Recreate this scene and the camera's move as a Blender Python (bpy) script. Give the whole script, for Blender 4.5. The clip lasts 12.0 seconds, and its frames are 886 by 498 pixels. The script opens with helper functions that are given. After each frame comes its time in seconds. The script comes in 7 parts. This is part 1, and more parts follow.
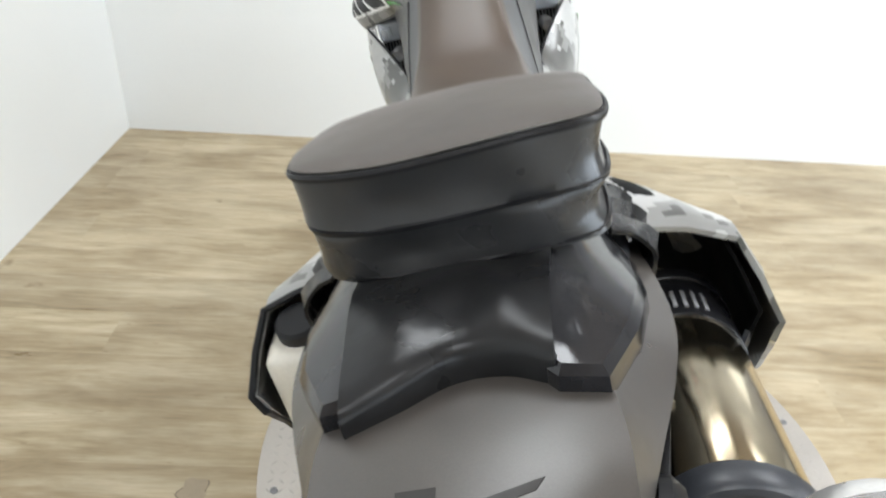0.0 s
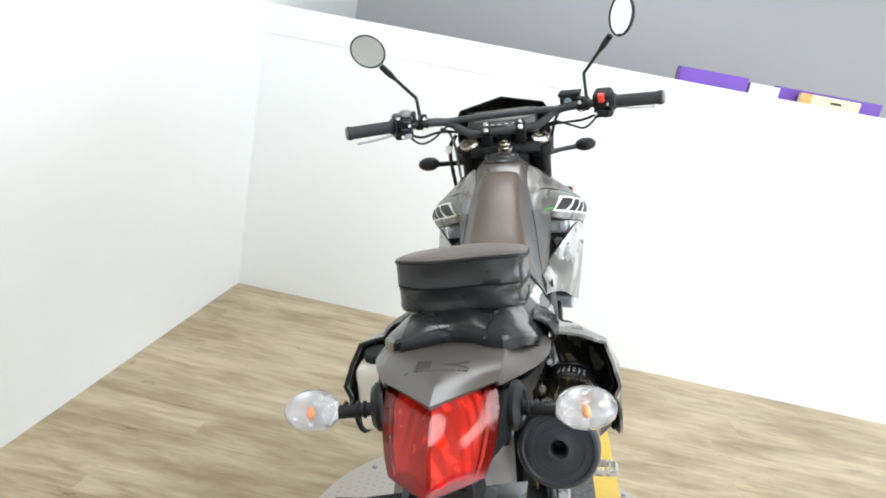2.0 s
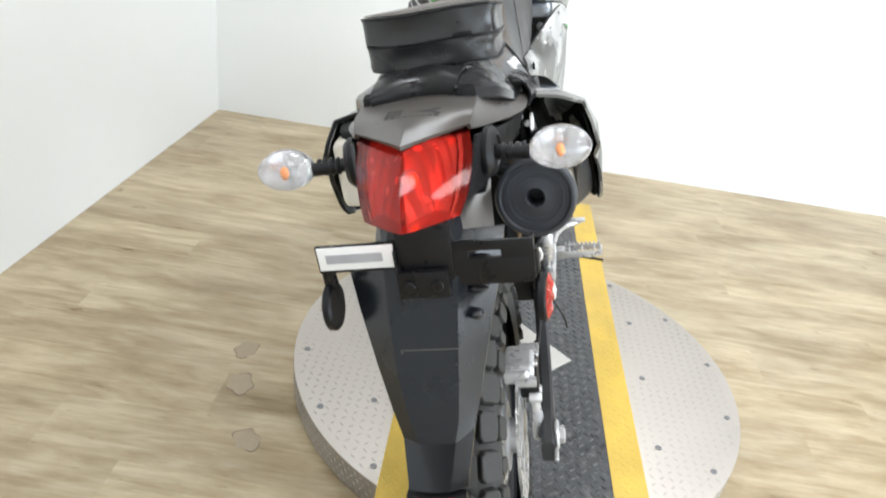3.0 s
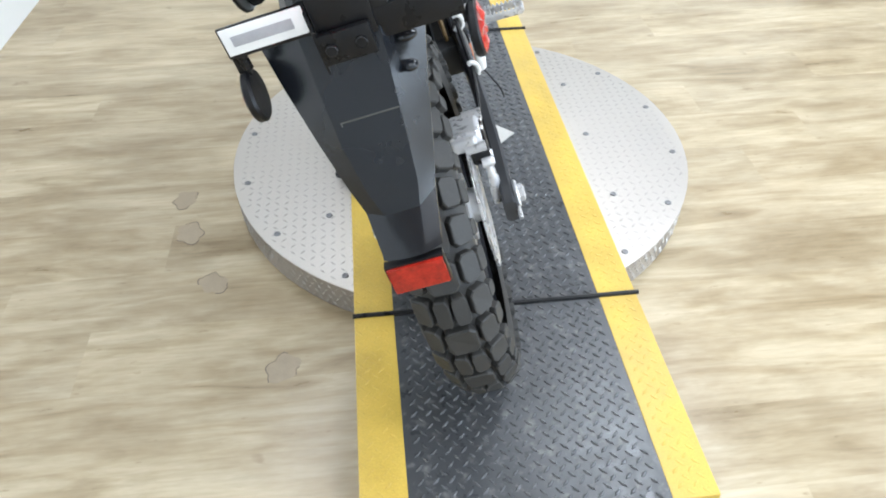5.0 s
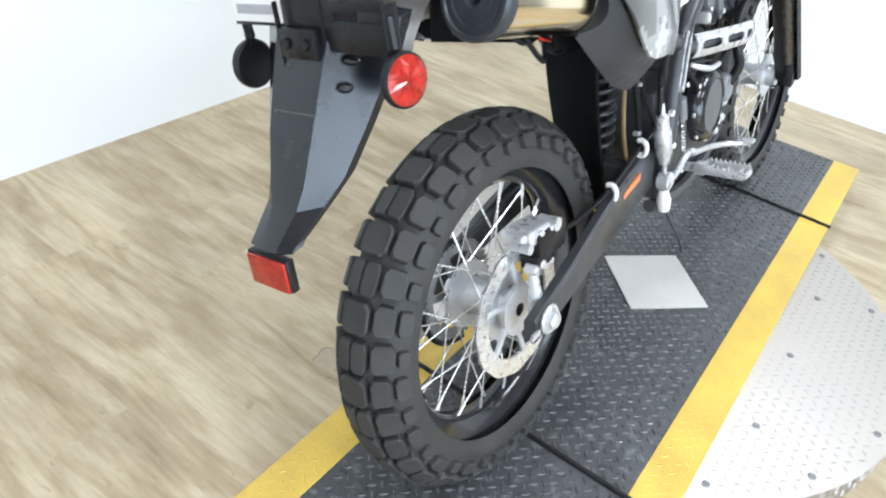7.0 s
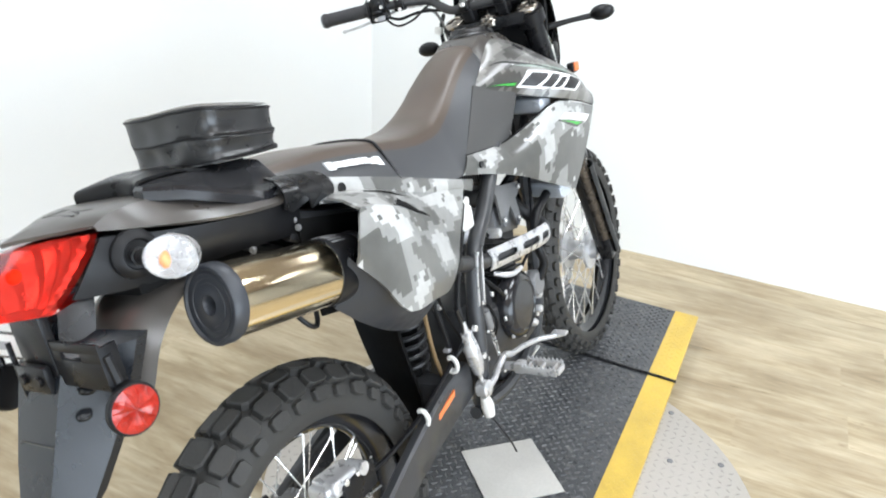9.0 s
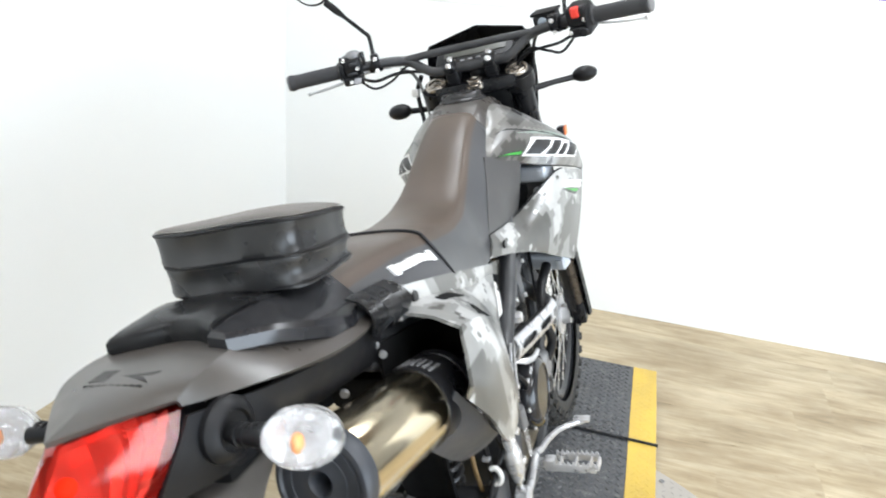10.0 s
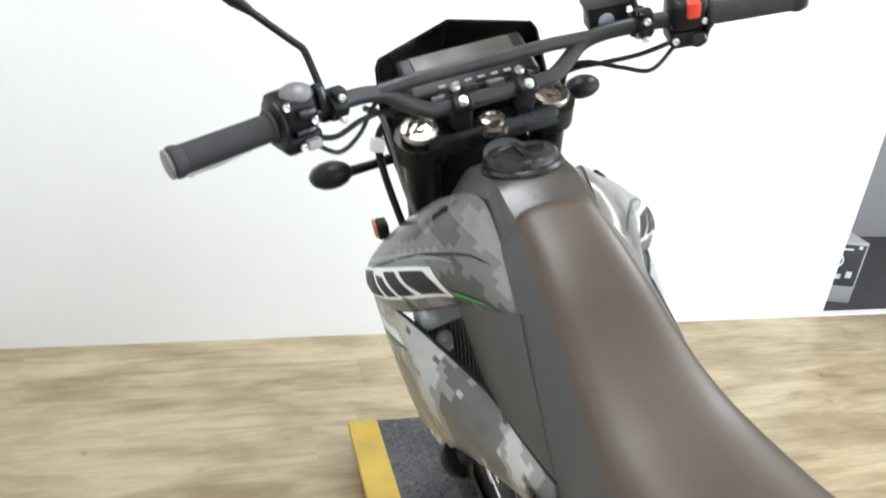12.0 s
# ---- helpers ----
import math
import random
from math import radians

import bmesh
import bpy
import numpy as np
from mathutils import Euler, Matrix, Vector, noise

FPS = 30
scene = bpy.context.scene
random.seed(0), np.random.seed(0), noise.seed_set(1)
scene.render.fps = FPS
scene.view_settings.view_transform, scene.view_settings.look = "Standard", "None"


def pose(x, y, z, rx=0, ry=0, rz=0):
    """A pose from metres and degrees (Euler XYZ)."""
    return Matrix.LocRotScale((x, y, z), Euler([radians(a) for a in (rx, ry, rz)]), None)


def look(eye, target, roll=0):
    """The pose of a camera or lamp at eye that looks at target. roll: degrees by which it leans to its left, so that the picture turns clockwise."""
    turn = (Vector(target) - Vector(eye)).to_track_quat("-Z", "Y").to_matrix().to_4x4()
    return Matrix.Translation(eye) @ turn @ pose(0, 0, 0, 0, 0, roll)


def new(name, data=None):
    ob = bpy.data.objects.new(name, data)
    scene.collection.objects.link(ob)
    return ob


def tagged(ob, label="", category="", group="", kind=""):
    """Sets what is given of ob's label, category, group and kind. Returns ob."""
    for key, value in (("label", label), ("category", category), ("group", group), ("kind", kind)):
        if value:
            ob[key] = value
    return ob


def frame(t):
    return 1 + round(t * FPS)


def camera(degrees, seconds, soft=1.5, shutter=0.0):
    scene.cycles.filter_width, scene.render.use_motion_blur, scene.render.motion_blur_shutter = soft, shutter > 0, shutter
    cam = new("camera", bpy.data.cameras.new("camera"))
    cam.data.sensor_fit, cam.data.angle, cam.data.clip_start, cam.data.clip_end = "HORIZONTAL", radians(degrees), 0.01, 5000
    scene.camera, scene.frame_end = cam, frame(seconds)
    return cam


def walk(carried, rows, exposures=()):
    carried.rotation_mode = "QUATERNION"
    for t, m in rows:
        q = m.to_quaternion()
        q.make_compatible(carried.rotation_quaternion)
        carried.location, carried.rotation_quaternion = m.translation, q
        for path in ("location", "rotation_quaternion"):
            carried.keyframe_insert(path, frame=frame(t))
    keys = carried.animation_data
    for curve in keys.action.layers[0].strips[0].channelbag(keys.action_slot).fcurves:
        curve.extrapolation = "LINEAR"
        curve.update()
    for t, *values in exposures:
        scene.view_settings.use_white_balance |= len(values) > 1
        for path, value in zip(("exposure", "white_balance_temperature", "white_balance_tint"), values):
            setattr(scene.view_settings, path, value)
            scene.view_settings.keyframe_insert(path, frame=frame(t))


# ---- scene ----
cam = camera(64.1, 12.0, soft=1.9, shutter=0.22)
LAMP = 42.5
PATH = [
    (0, (-0.047, -0.029, 1.316), (0.04, 1.647, 0.228), 4.1),
    (0.4, (-0.073, -0.185, 1.373), (-0.049, 1.629, 0.53), 7.0),
    (0.5, (-0.08, -0.234, 1.373), (-0.038, 1.602, 0.581), 7.2),
    (1, (-0.108, -0.48, 1.444), (-0.005, 1.396, 0.76), 9.5),
    (1.5, (-0.036, -0.558, 1.467), (-0.022, 1.363, 0.912), 10.5),
    (2, (0.012, -0.606, 1.434), (-0.13, 1.309, 0.874), 10.7),
    (2.5, (0.038, -0.624, 1.39), (-0.108, 1.222, 0.634), 9.2),
    (2.6, (0.045, -0.634, 1.385), (-0.111, 1.183, 0.564), 8.3),
    (3, (0.055, -0.625, 1.338), (0.017, 1.12, 0.361), 8.7),
    (3.5, (0.063, -0.625, 1.31), (0.092, 1.012, 0.162), 7.6),
    (3.7, (0.064, -0.628, 1.303), (0.1, 0.962, 0.09), 7.1),
    (5.3, (0.05, -0.627, 1.251), (0.203, 0.817, -0.124), -3.5),
    (5.5, (0.091, -0.611, 1.271), (0.144, 0.858, -0.086), -8.7),
    (6, (0.328, -0.473, 1.229), (0.012, 0.997, -0.09), -2.7),
    (6.5, (0.432, -0.396, 1.166), (-0.264, 0.981, -0.107), 4.0),
    (7, (0.579, -0.489, 1.23), (-0.254, 0.862, 0.013), 8.1),
    (7.5, (0.748, -0.452, 1.305), (-0.232, 0.935, 0.249), 5.8),
    (7.7, (0.826, -0.401, 1.316), (-0.157, 1.033, 0.328), 6.4),
    (9.3, (0.647, -0.349, 1.433), (-0.038, 1.357, 0.646), 2.6),
    (9.5, (0.578, -0.361, 1.439), (0.006, 1.408, 0.702), 3.6),
    (10, (0.368, -0.283, 1.414), (-0.101, 1.523, 0.696), 4.6),
    (10.5, (0.127, -0.172, 1.415), (-0.161, 1.642, 0.625), 5.6),
    (10.7, (0.026, -0.131, 1.383), (0.055, 1.69, 0.554), 8.4),
    (11, (-0.133, -0.088, 1.418), (0.303, 1.626, 0.488), 9.9),
    (11.5, (-0.292, 0.163, 1.369), (0.231, 1.885, 0.496), 10.1),
    (12, (-0.376, 0.462, 1.386), (0.21, 2.22, 0.634), 6.9),
]
LOOKS = [(0, 0.0, 6450, 10), (3.7, 0.12, 6400, 10), (5.3, 0.24, 5900, 9), (7.7, 0.22, 6000, 9), (9.3, 0.13, 6300, 10), (11, 0.14, 6350, 10), (12, 0.03, 6400, 10)]
walk(cam, [(t, look(eye, target, roll)) for t, eye, target, roll in PATH], LOOKS)

# ---- world and light ----
world = bpy.data.worlds.new("world")
scene.world = world
world.use_nodes = True
world.node_tree.nodes["Background"].inputs[0].default_value = (0.9, 0.95, 1.0, 1)
world.node_tree.nodes["Background"].inputs[1].default_value = 0.35


def ceiling_lamp(x, y, sx, sy, watts):
    data = bpy.data.lights.new("ceiling_lamp", "AREA")
    data.shape, data.size, data.size_y, data.energy = "RECTANGLE", sx, sy, watts
    data.color = (0.93, 0.97, 1.0)
    lamp = new("ceiling_lamp", data)
    lamp.matrix_world = pose(x, y, 2.97)
    return lamp


for lx, ly, share in ((-0.4, 1.7, 0.62), (1.5, 1.7, 1.12), (-0.4, -0.6, 0.46), (1.5, -0.6, 1.00), (3.3, 0.6, 0.8)):
    ceiling_lamp(lx, ly, 0.6, 1.2, LAMP * share)
for lx in (0.5, 3.0):
    ceiling_lamp(lx, 3.75, 1.2, 0.3, LAMP * 0.18)


# daylight through the windows in the east and south walls
def window_lamp(m, high, long_side, watts):
    data = bpy.data.lights.new("window_light", "AREA")
    data.shape, data.size, data.size_y, data.energy, data.color = "RECTANGLE", high, long_side, watts, (0.78, 0.89, 1.0)
    lamp = new("window_light", data)
    lamp.matrix_world = m
    return lamp


window_lamp(pose(5.16, -1.05, 1.35, 0, 90, 0), 2.1, 4.5, LAMP * 5.0)
window_lamp(pose(2.6, -3.56, 1.65, 90, 0, 0) @ pose(0, 0, 0, 0, 0, 90), 1.5, 3.6, LAMP * 1.1)


# ---- materials ----
def nodes_of(name):
    m = bpy.data.materials.new(name)
    m.use_nodes = True
    nt = m.node_tree
    return m, nt, nt.nodes["Principled BSDF"]


def ramp_node(nt, fac, stops, interp="LINEAR"):
    r = nt.nodes.new("ShaderNodeValToRGB")
    r.color_ramp.interpolation = interp
    while len(r.color_ramp.elements) < len(stops):
        r.color_ramp.elements.new(0.5)
    for e, (p, c) in zip(r.color_ramp.elements, stops):
        e.position = p
        e.color = (*c, 1) if len(c) == 3 else c
    nt.links.new(fac, r.inputs[0])
    return r.outputs[0]


def noise_node(nt, vec, scale, detail=4.0, rough=0.55):
    n = nt.nodes.new("ShaderNodeTexNoise")
    n.inputs["Scale"].default_value = scale
    n.inputs["Detail"].default_value = detail
    n.inputs["Roughness"].default_value = rough
    if vec is not None:
        nt.links.new(vec, n.inputs["Vector"])
    return n.outputs[0]


def coords(nt, scale=(1, 1, 1), kind="Object"):
    tc = nt.nodes.new("ShaderNodeTexCoord")
    mp = nt.nodes.new("ShaderNodeMapping")
    mp.inputs["Scale"].default_value = scale
    nt.links.new(tc.outputs[kind], mp.inputs[0])
    return mp.outputs[0]


def mixed(nt, fac, a, b, blend="MIX"):
    mx = nt.nodes.new("ShaderNodeMix")
    mx.data_type, mx.blend_type = "RGBA", blend
    for sock, v in ((mx.inputs[0], fac), (mx.inputs[6], a), (mx.inputs[7], b)):
        if isinstance(v, (int, float)):
            sock.default_value = v
        elif isinstance(v, tuple):
            sock.default_value = (*v, 1)
        else:
            nt.links.new(v, sock)
    return mx.outputs[2]


def bump_to(nt, bsdf, height, strength, dist):
    b = nt.nodes.new("ShaderNodeBump")
    b.inputs["Strength"].default_value, b.inputs["Distance"].default_value = strength, dist
    nt.links.new(height, b.inputs["Height"])
    nt.links.new(b.outputs[0], bsdf.inputs["Normal"])


def surface(name, colour, rough=0.5, metal=0.0, vary=0.25, scale=12.0, grain=300.0, bump=0.1, depth=0.0006, stretch=(1, 1, 1), coat=0.0, spread=0.12, spec=0.5):
    """A surface with broad stains, fine grain, uneven gloss and a fine relief."""
    m, nt, p = nodes_of(name)
    v = coords(nt, stretch)
    broad, fine = noise_node(nt, v, scale), noise_node(nt, v, grain, 3)
    dark = tuple(c * (1 - vary) for c in colour)
    light = tuple(min(1, c * (1 + vary)) for c in colour)
    c1 = ramp_node(nt, broad, ((0.3, dark), (0.7, light)))
    c2 = mixed(nt, 0.35, c1, ramp_node(nt, fine, ((0.3, dark), (0.7, light))))
    nt.links.new(c2, p.inputs["Base Color"])
    r = ramp_node(nt, broad, ((0.3, (max(0.02, rough - spread),) * 3), (0.7, (min(1, rough + spread),) * 3)))
    nt.links.new(r, p.inputs["Roughness"])
    p.inputs["Metallic"].default_value = metal
    p.inputs["Coat Weight"].default_value = coat
    p.inputs["Specular IOR Level"].default_value = spec
    if bump:
        bump_to(nt, p, fine, bump, depth)
    return m


M = {}
M["wall"] = surface("white_paint", (0.775, 0.785, 0.775), 0.55, vary=0.02, scale=1.5, grain=180, bump=0.12, depth=0.001)
M["grey_wall"] = surface("grey_paint", (0.42, 0.42, 0.43), 0.6, vary=0.04, scale=1.2, grain=160, bump=0.12, depth=0.001)
M["ceiling"] = surface("ceiling_boards", (0.36, 0.29, 0.23), 0.8, vary=0.08, scale=2)
M["dark_floor"] = surface("dark_carpet", (0.07, 0.07, 0.075), 0.9, vary=0.3, scale=8, bump=0.4, depth=0.003)
M["trim"] = surface("white_trim_paint", (0.78, 0.78, 0.77), 0.4, vary=0.03, scale=3)
M["rubber"] = surface("tyre_rubber", (0.036, 0.035, 0.033), 0.62, vary=0.35, scale=9, grain=420, bump=0.25, spread=0.10, spec=0.4)
M["black_plastic"] = surface("black_plastic", (0.008, 0.008, 0.009), 0.40, vary=0.25, scale=20, grain=700, bump=0.15, depth=0.0003, spec=0.27)
M["fender_plastic"] = surface("matt_fender_plastic", (0.060, 0.053, 0.047), 0.33, vary=0.2, scale=9, grain=900, bump=0.12, depth=0.0003, spec=0.75)
M["coated_cloth"] = surface("coated_black_cloth", (0.012, 0.012, 0.0125), 0.30, vary=0.3, scale=20, grain=30, bump=0.18, depth=0.004, spread=0.08, spec=0.3)
# bars paler than the plate: worn tops, and their highlights put into the colour
M["bar_rubber"] = surface("worn_glint_bar_tops", (0.082, 0.083, 0.086), 0.27, vary=0.4, scale=16, grain=300, bump=0.1)
M["gloss_black"] = surface("gloss_black_plastic", (0.016, 0.016, 0.018), 0.14, vary=0.2, scale=25, grain=300, bump=0.02, spread=0.06)
M["black_metal"] = surface("black_painted_metal", (0.009, 0.009, 0.010), 0.32, metal=0.0, vary=0.3, scale=25, grain=500, bump=0.05, spec=0.27)
M["flap_plastic"] = surface("weathered_flap_plastic", (0.0075, 0.009, 0.012), 0.24, vary=0.3, scale=11, grain=500, bump=0.12, spread=0.08)
M["steel"] = surface("bright_steel", (0.78, 0.77, 0.76), 0.28, metal=0.75, vary=0.12, scale=40, grain=500, bump=0.04)
M["spoke"] = surface("spoke_steel", (0.78, 0.77, 0.75), 0.25, metal=0.7, vary=0.03, scale=3, grain=10, bump=0)
# golden tint puts the tan floor's reflection into the polished steel's colour
M["chrome"] = surface("floor_tinted_steel", (0.86, 0.75, 0.54), 0.14, metal=1.0, vary=0.06, scale=12, grain=90, bump=0.02, spread=0.05)
M["alloy"] = surface("cast_alloy", (0.62, 0.62, 0.63), 0.38, metal=0.65, vary=0.2, scale=30, grain=500, bump=0.15)
M["grey_alloy"] = surface("grey_cast_alloy", (0.20, 0.20, 0.205), 0.45, metal=0.3, vary=0.25, scale=25, grain=500, bump=0.2)
M["pale_alloy"] = surface("pale_radiator_alloy", (0.56, 0.60, 0.66), 0.35, metal=0.35, vary=0.08, scale=25, grain=500, bump=0.08)
M["bright_alloy"] = surface("bright_cast_alloy", (0.58, 0.58, 0.59), 0.32, metal=0.55, vary=0.2, scale=40, grain=500, bump=0.12)
M["dark_alloy"] = surface("dark_engine_alloy", (0.045, 0.045, 0.047), 0.42, metal=0.35, vary=0.35, scale=25, grain=500, bump=0.2)
M["vinyl"] = surface("seat_vinyl", (0.076, 0.056, 0.042), 0.38, vary=0.14, scale=6, grain=900, bump=0.2, depth=0.0004, spread=0.05, spec=0.5)
# the seat vinyl again, greyer: wall reflection on the flanks put into the colour
M["flank_sheen_vinyl"] = surface("seat_vinyl_grey_sheen", (0.058, 0.059, 0.062), 0.34, vary=0.12, scale=6, grain=900, bump=0.2, depth=0.0004, spread=0.06)
M["bag_top"] = surface("brown_grey_bag_cloth", (0.082, 0.072, 0.063), 0.60, vary=0.16, scale=16, grain=900, bump=0.25, depth=0.0004)
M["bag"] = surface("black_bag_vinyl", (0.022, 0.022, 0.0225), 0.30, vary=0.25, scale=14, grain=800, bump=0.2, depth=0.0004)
M["swingarm_paint"] = surface("satin_black_paint", (0.038, 0.039, 0.042), 0.36, vary=0.2, scale=18, grain=600, bump=0.06)
M["end_cap_paint"] = surface("blue_grey_heat_paint", (0.032, 0.035, 0.042), 0.42, vary=0.2, scale=25, grain=600, bump=0.15)
M["satin_black"] = surface("satin_grey_black_plastic", (0.030, 0.030, 0.032), 0.17, vary=0.2, scale=15, grain=500, bump=0.05)
M["grip"] = surface("grip_rubber", (0.03, 0.03, 0.032), 0.7, vary=0.2, scale=30, grain=800)
M["white_plastic"] = surface("white_plastic", (0.72, 0.71, 0.68), 0.4, vary=0.06, scale=20)
M["bottle"] = surface("translucent_tank_plastic", (0.66, 0.62, 0.54), 0.4, vary=0.08, scale=14)
M["amber"] = surface("amber_bulb", (0.85, 0.28, 0.06), 0.3, vary=0.1, scale=40)
M["orange"] = surface("orange_sticker", (0.75, 0.20, 0.06), 0.4, vary=0.1, scale=40)
M["red_switch"] = surface("red_switch", (0.80, 0.06, 0.04), 0.4, vary=0.05, scale=40)
M["white_ink"] = surface("white_print", (0.80, 0.80, 0.79), 0.4, vary=0.03, scale=50, bump=0)
M["black_ink"] = surface("black_print", (0.015, 0.015, 0.016), 0.4, vary=0.1, scale=50, bump=0)
M["green_ink"] = surface("green_print", (0.06, 0.42, 0.06), 0.4, vary=0.1, scale=50, bump=0)
M["pale_green"] = surface("pale_green_print", (0.25, 0.30, 0.26), 0.4, vary=0.1, scale=50, bump=0)
M["dark_print"] = surface("dark_grey_print", (0.09, 0.09, 0.085), 0.4, vary=0.1, scale=50, bump=0)
M["grey_ink"] = surface("grey_print", (0.36, 0.36, 0.38), 0.5, vary=0.1, scale=50, bump=0)
M["emblem"] = surface("dark_emblem", (0.020, 0.018, 0.016), 0.52, vary=0.1, scale=50, bump=0)
M["worn_bar"] = surface("worn_black_bar", (0.030, 0.030, 0.032), 0.42, vary=0.3, scale=25, grain=500, bump=0.05)
M["cowl_black"] = surface("deep_black_plastic", (0.004, 0.004, 0.0045), 0.30, vary=0.2, scale=25, grain=300, bump=0.02, spec=0.15)
M["grey_cable"] = surface("grey_cable_sleeve", (0.16, 0.16, 0.155), 0.45, vary=0.1, scale=40)
M["side_plastic"] = surface("matt_side_plastic", (0.060, 0.058, 0.057), 0.40, vary=0.2, scale=9, grain=900, bump=0.12, depth=0.0003)
M["dark_chrome"] = surface("dark_chrome", (0.36, 0.325, 0.285), 0.18, metal=0.9, vary=0.2, scale=60, grain=90, bump=0.02, spread=0.06)
M["matt_black"] = surface("matt_black_rubber", (0.006, 0.006, 0.0062), 0.75, vary=0.3, scale=20, grain=400, bump=0.2, spec=0.12)
M["bronze_tube"] = surface("dark_fork_tube", (0.10, 0.085, 0.072), 0.30, metal=0.5, vary=0.15, scale=30, grain=90, bump=0)
M["brown_hose"] = surface("aged_brown_hose", (0.20, 0.13, 0.06), 0.45, vary=0.2, scale=30)
M["cap_black"] = surface("satin_black_cap", (0.016, 0.015, 0.015), 0.27, vary=0.2, scale=25, grain=300, bump=0.02)
M["lcd"] = surface("lcd_glass", (0.060, 0.060, 0.050), 0.40, vary=0.06, scale=20, bump=0)
M["blue_plastic"] = surface("pale_blue_core", (0.45, 0.52, 0.60), 0.35, metal=0.6, vary=0.1, scale=30)
M["purple"] = surface("purple_card", (0.13, 0.05, 0.34), 0.45, vary=0.2, scale=10)
M["cream"] = surface("cream_card", (0.78, 0.68, 0.36), 0.5, vary=0.1, scale=10)
M["orange_card"] = surface("orange_card", (0.75, 0.30, 0.10), 0.5, vary=0.1, scale=10)
M["blue_card"] = surface("blue_card", (0.20, 0.24, 0.55), 0.4, vary=0.1, scale=10)
M["box_grey"] = surface("pale_carton", (0.50, 0.50, 0.50), 0.6, vary=0.06, scale=10)
M["box_dark"] = surface("printed_dark_carton", (0.06, 0.06, 0.065), 0.5, vary=0.2, scale=14)
M["stain"] = surface("glue_mark", (0.34, 0.275, 0.19), 0.5, vary=0.12, scale=30, grain=200)
M["stain_rim"] = surface("glue_mark_rim", (0.17, 0.13, 0.09), 0.6, vary=0.3, scale=60, grain=200)
M["yellow"] = surface("yellow_tape", (0.57, 0.39, 0.065), 0.42, vary=0.24, scale=9, grain=260, bump=0.2, depth=0.0006)
M["cover_sheet"] = surface("matt_cover_sheet", (0.50, 0.485, 0.455), 0.5, metal=0.25, vary=0.12, scale=8, grain=160, bump=0.08)
M["sheet"] = surface("brushed_aluminium_sheet", (0.51, 0.475, 0.435), 0.52, metal=0.75, vary=0.06, scale=5, grain=160, bump=0.08)


def red_lens_material():
    m, nt, p = nodes_of("red_lens")
    p.inputs["Base Color"].default_value = (0.62, 0.010, 0.005, 1)
    p.inputs["Roughness"].default_value = 0.07
    p.inputs["Transmission Weight"].default_value = 0.88
    p.inputs["IOR"].default_value = 1.22
    p.inputs["Coat Weight"].default_value = 0.2
    p.inputs["Coat Roughness"].default_value = 0.05
    n = noise_node(nt, coords(nt, (1.0, 1.0, 0.25)), 420, 1, 0.4)
    bump_to(nt, p, n, 0.10, 0.001)
    return m


def clear_lens_material():
    m, nt, p = nodes_of("clear_lens")
    p.inputs["Base Color"].default_value = (0.84, 0.84, 0.85, 1)
    p.inputs["Roughness"].default_value = 0.06
    p.inputs["Transmission Weight"].default_value = 0.90
    p.inputs["IOR"].default_value = 1.40
    v = coords(nt, (1, 1, 1))
    w = nt.nodes.new("ShaderNodeTexVoronoi")
    w.inputs["Scale"].default_value = 130
    nt.links.new(v, w.inputs["Vector"])
    bump_to(nt, p, w.outputs["Distance"], 0.35, 0.0015)
    return m


def camo_material(name, shades, cell=0.010, patch=9.5):
    """Square-block camouflage print, in steps along all three axes."""
    m, nt, p = nodes_of(name)
    tc = nt.nodes.new("ShaderNodeTexCoord")
    sep = nt.nodes.new("ShaderNodeSeparateXYZ")
    nt.links.new(tc.outputs["Object"], sep.inputs[0])

    across = nt.nodes.new("ShaderNodeMath")
    across.operation = "ABSOLUTE"
    nt.links.new(sep.outputs[0], across.inputs[0])
    fall = nt.nodes.new("ShaderNodeMath")
    fall.operation = "SUBTRACT"
    nt.links.new(sep.outputs[2], fall.inputs[0])
    nt.links.new(across.outputs[0], fall.inputs[1])

    def snapped(step):
        out = nt.nodes.new("ShaderNodeCombineXYZ")
        for k, source in enumerate((sep.outputs[1], fall.outputs[0])):
            q = nt.nodes.new("ShaderNodeMath")
            q.operation = "SNAP"
            nt.links.new(source, q.inputs[0])
            q.inputs[1].default_value = step
            nt.links.new(q.outputs[0], out.inputs[k])
        return out.outputs[0]

    a = noise_node(nt, snapped(cell), patch, 1.6, 0.5)
    base = ramp_node(nt, a, ((0.0, shades[0]), (0.43, shades[1]), (0.522, shades[2]), (0.72, shades[3])), "CONSTANT")
    b = noise_node(nt, snapped(cell), patch * 4.2, 0.0, 0.5)
    sel = ramp_node(nt, b, ((0.0, (0, 0, 0)), (0.73, (1, 1, 1))), "CONSTANT")
    sel2 = ramp_node(nt, b, ((0.0, (1, 1, 1)), (0.25, (0, 0, 0))), "CONSTANT")
    c = mixed(nt, sel, base, shades[2])
    c = mixed(nt, sel2, c, shades[0])
    wear = ramp_node(nt, noise_node(nt, coords(nt), 40, 4), ((0.3, (0.9,) * 3), (0.7, (1.06,) * 3)))
    nt.links.new(mixed(nt, 1.0, c, wear, "MULTIPLY"), p.inputs["Base Color"])
    p.inputs["Roughness"].default_value = 0.30
    p.inputs["Coat Weight"].default_value = 0.25
    p.inputs["Coat Roughness"].default_value = 0.2
    return m


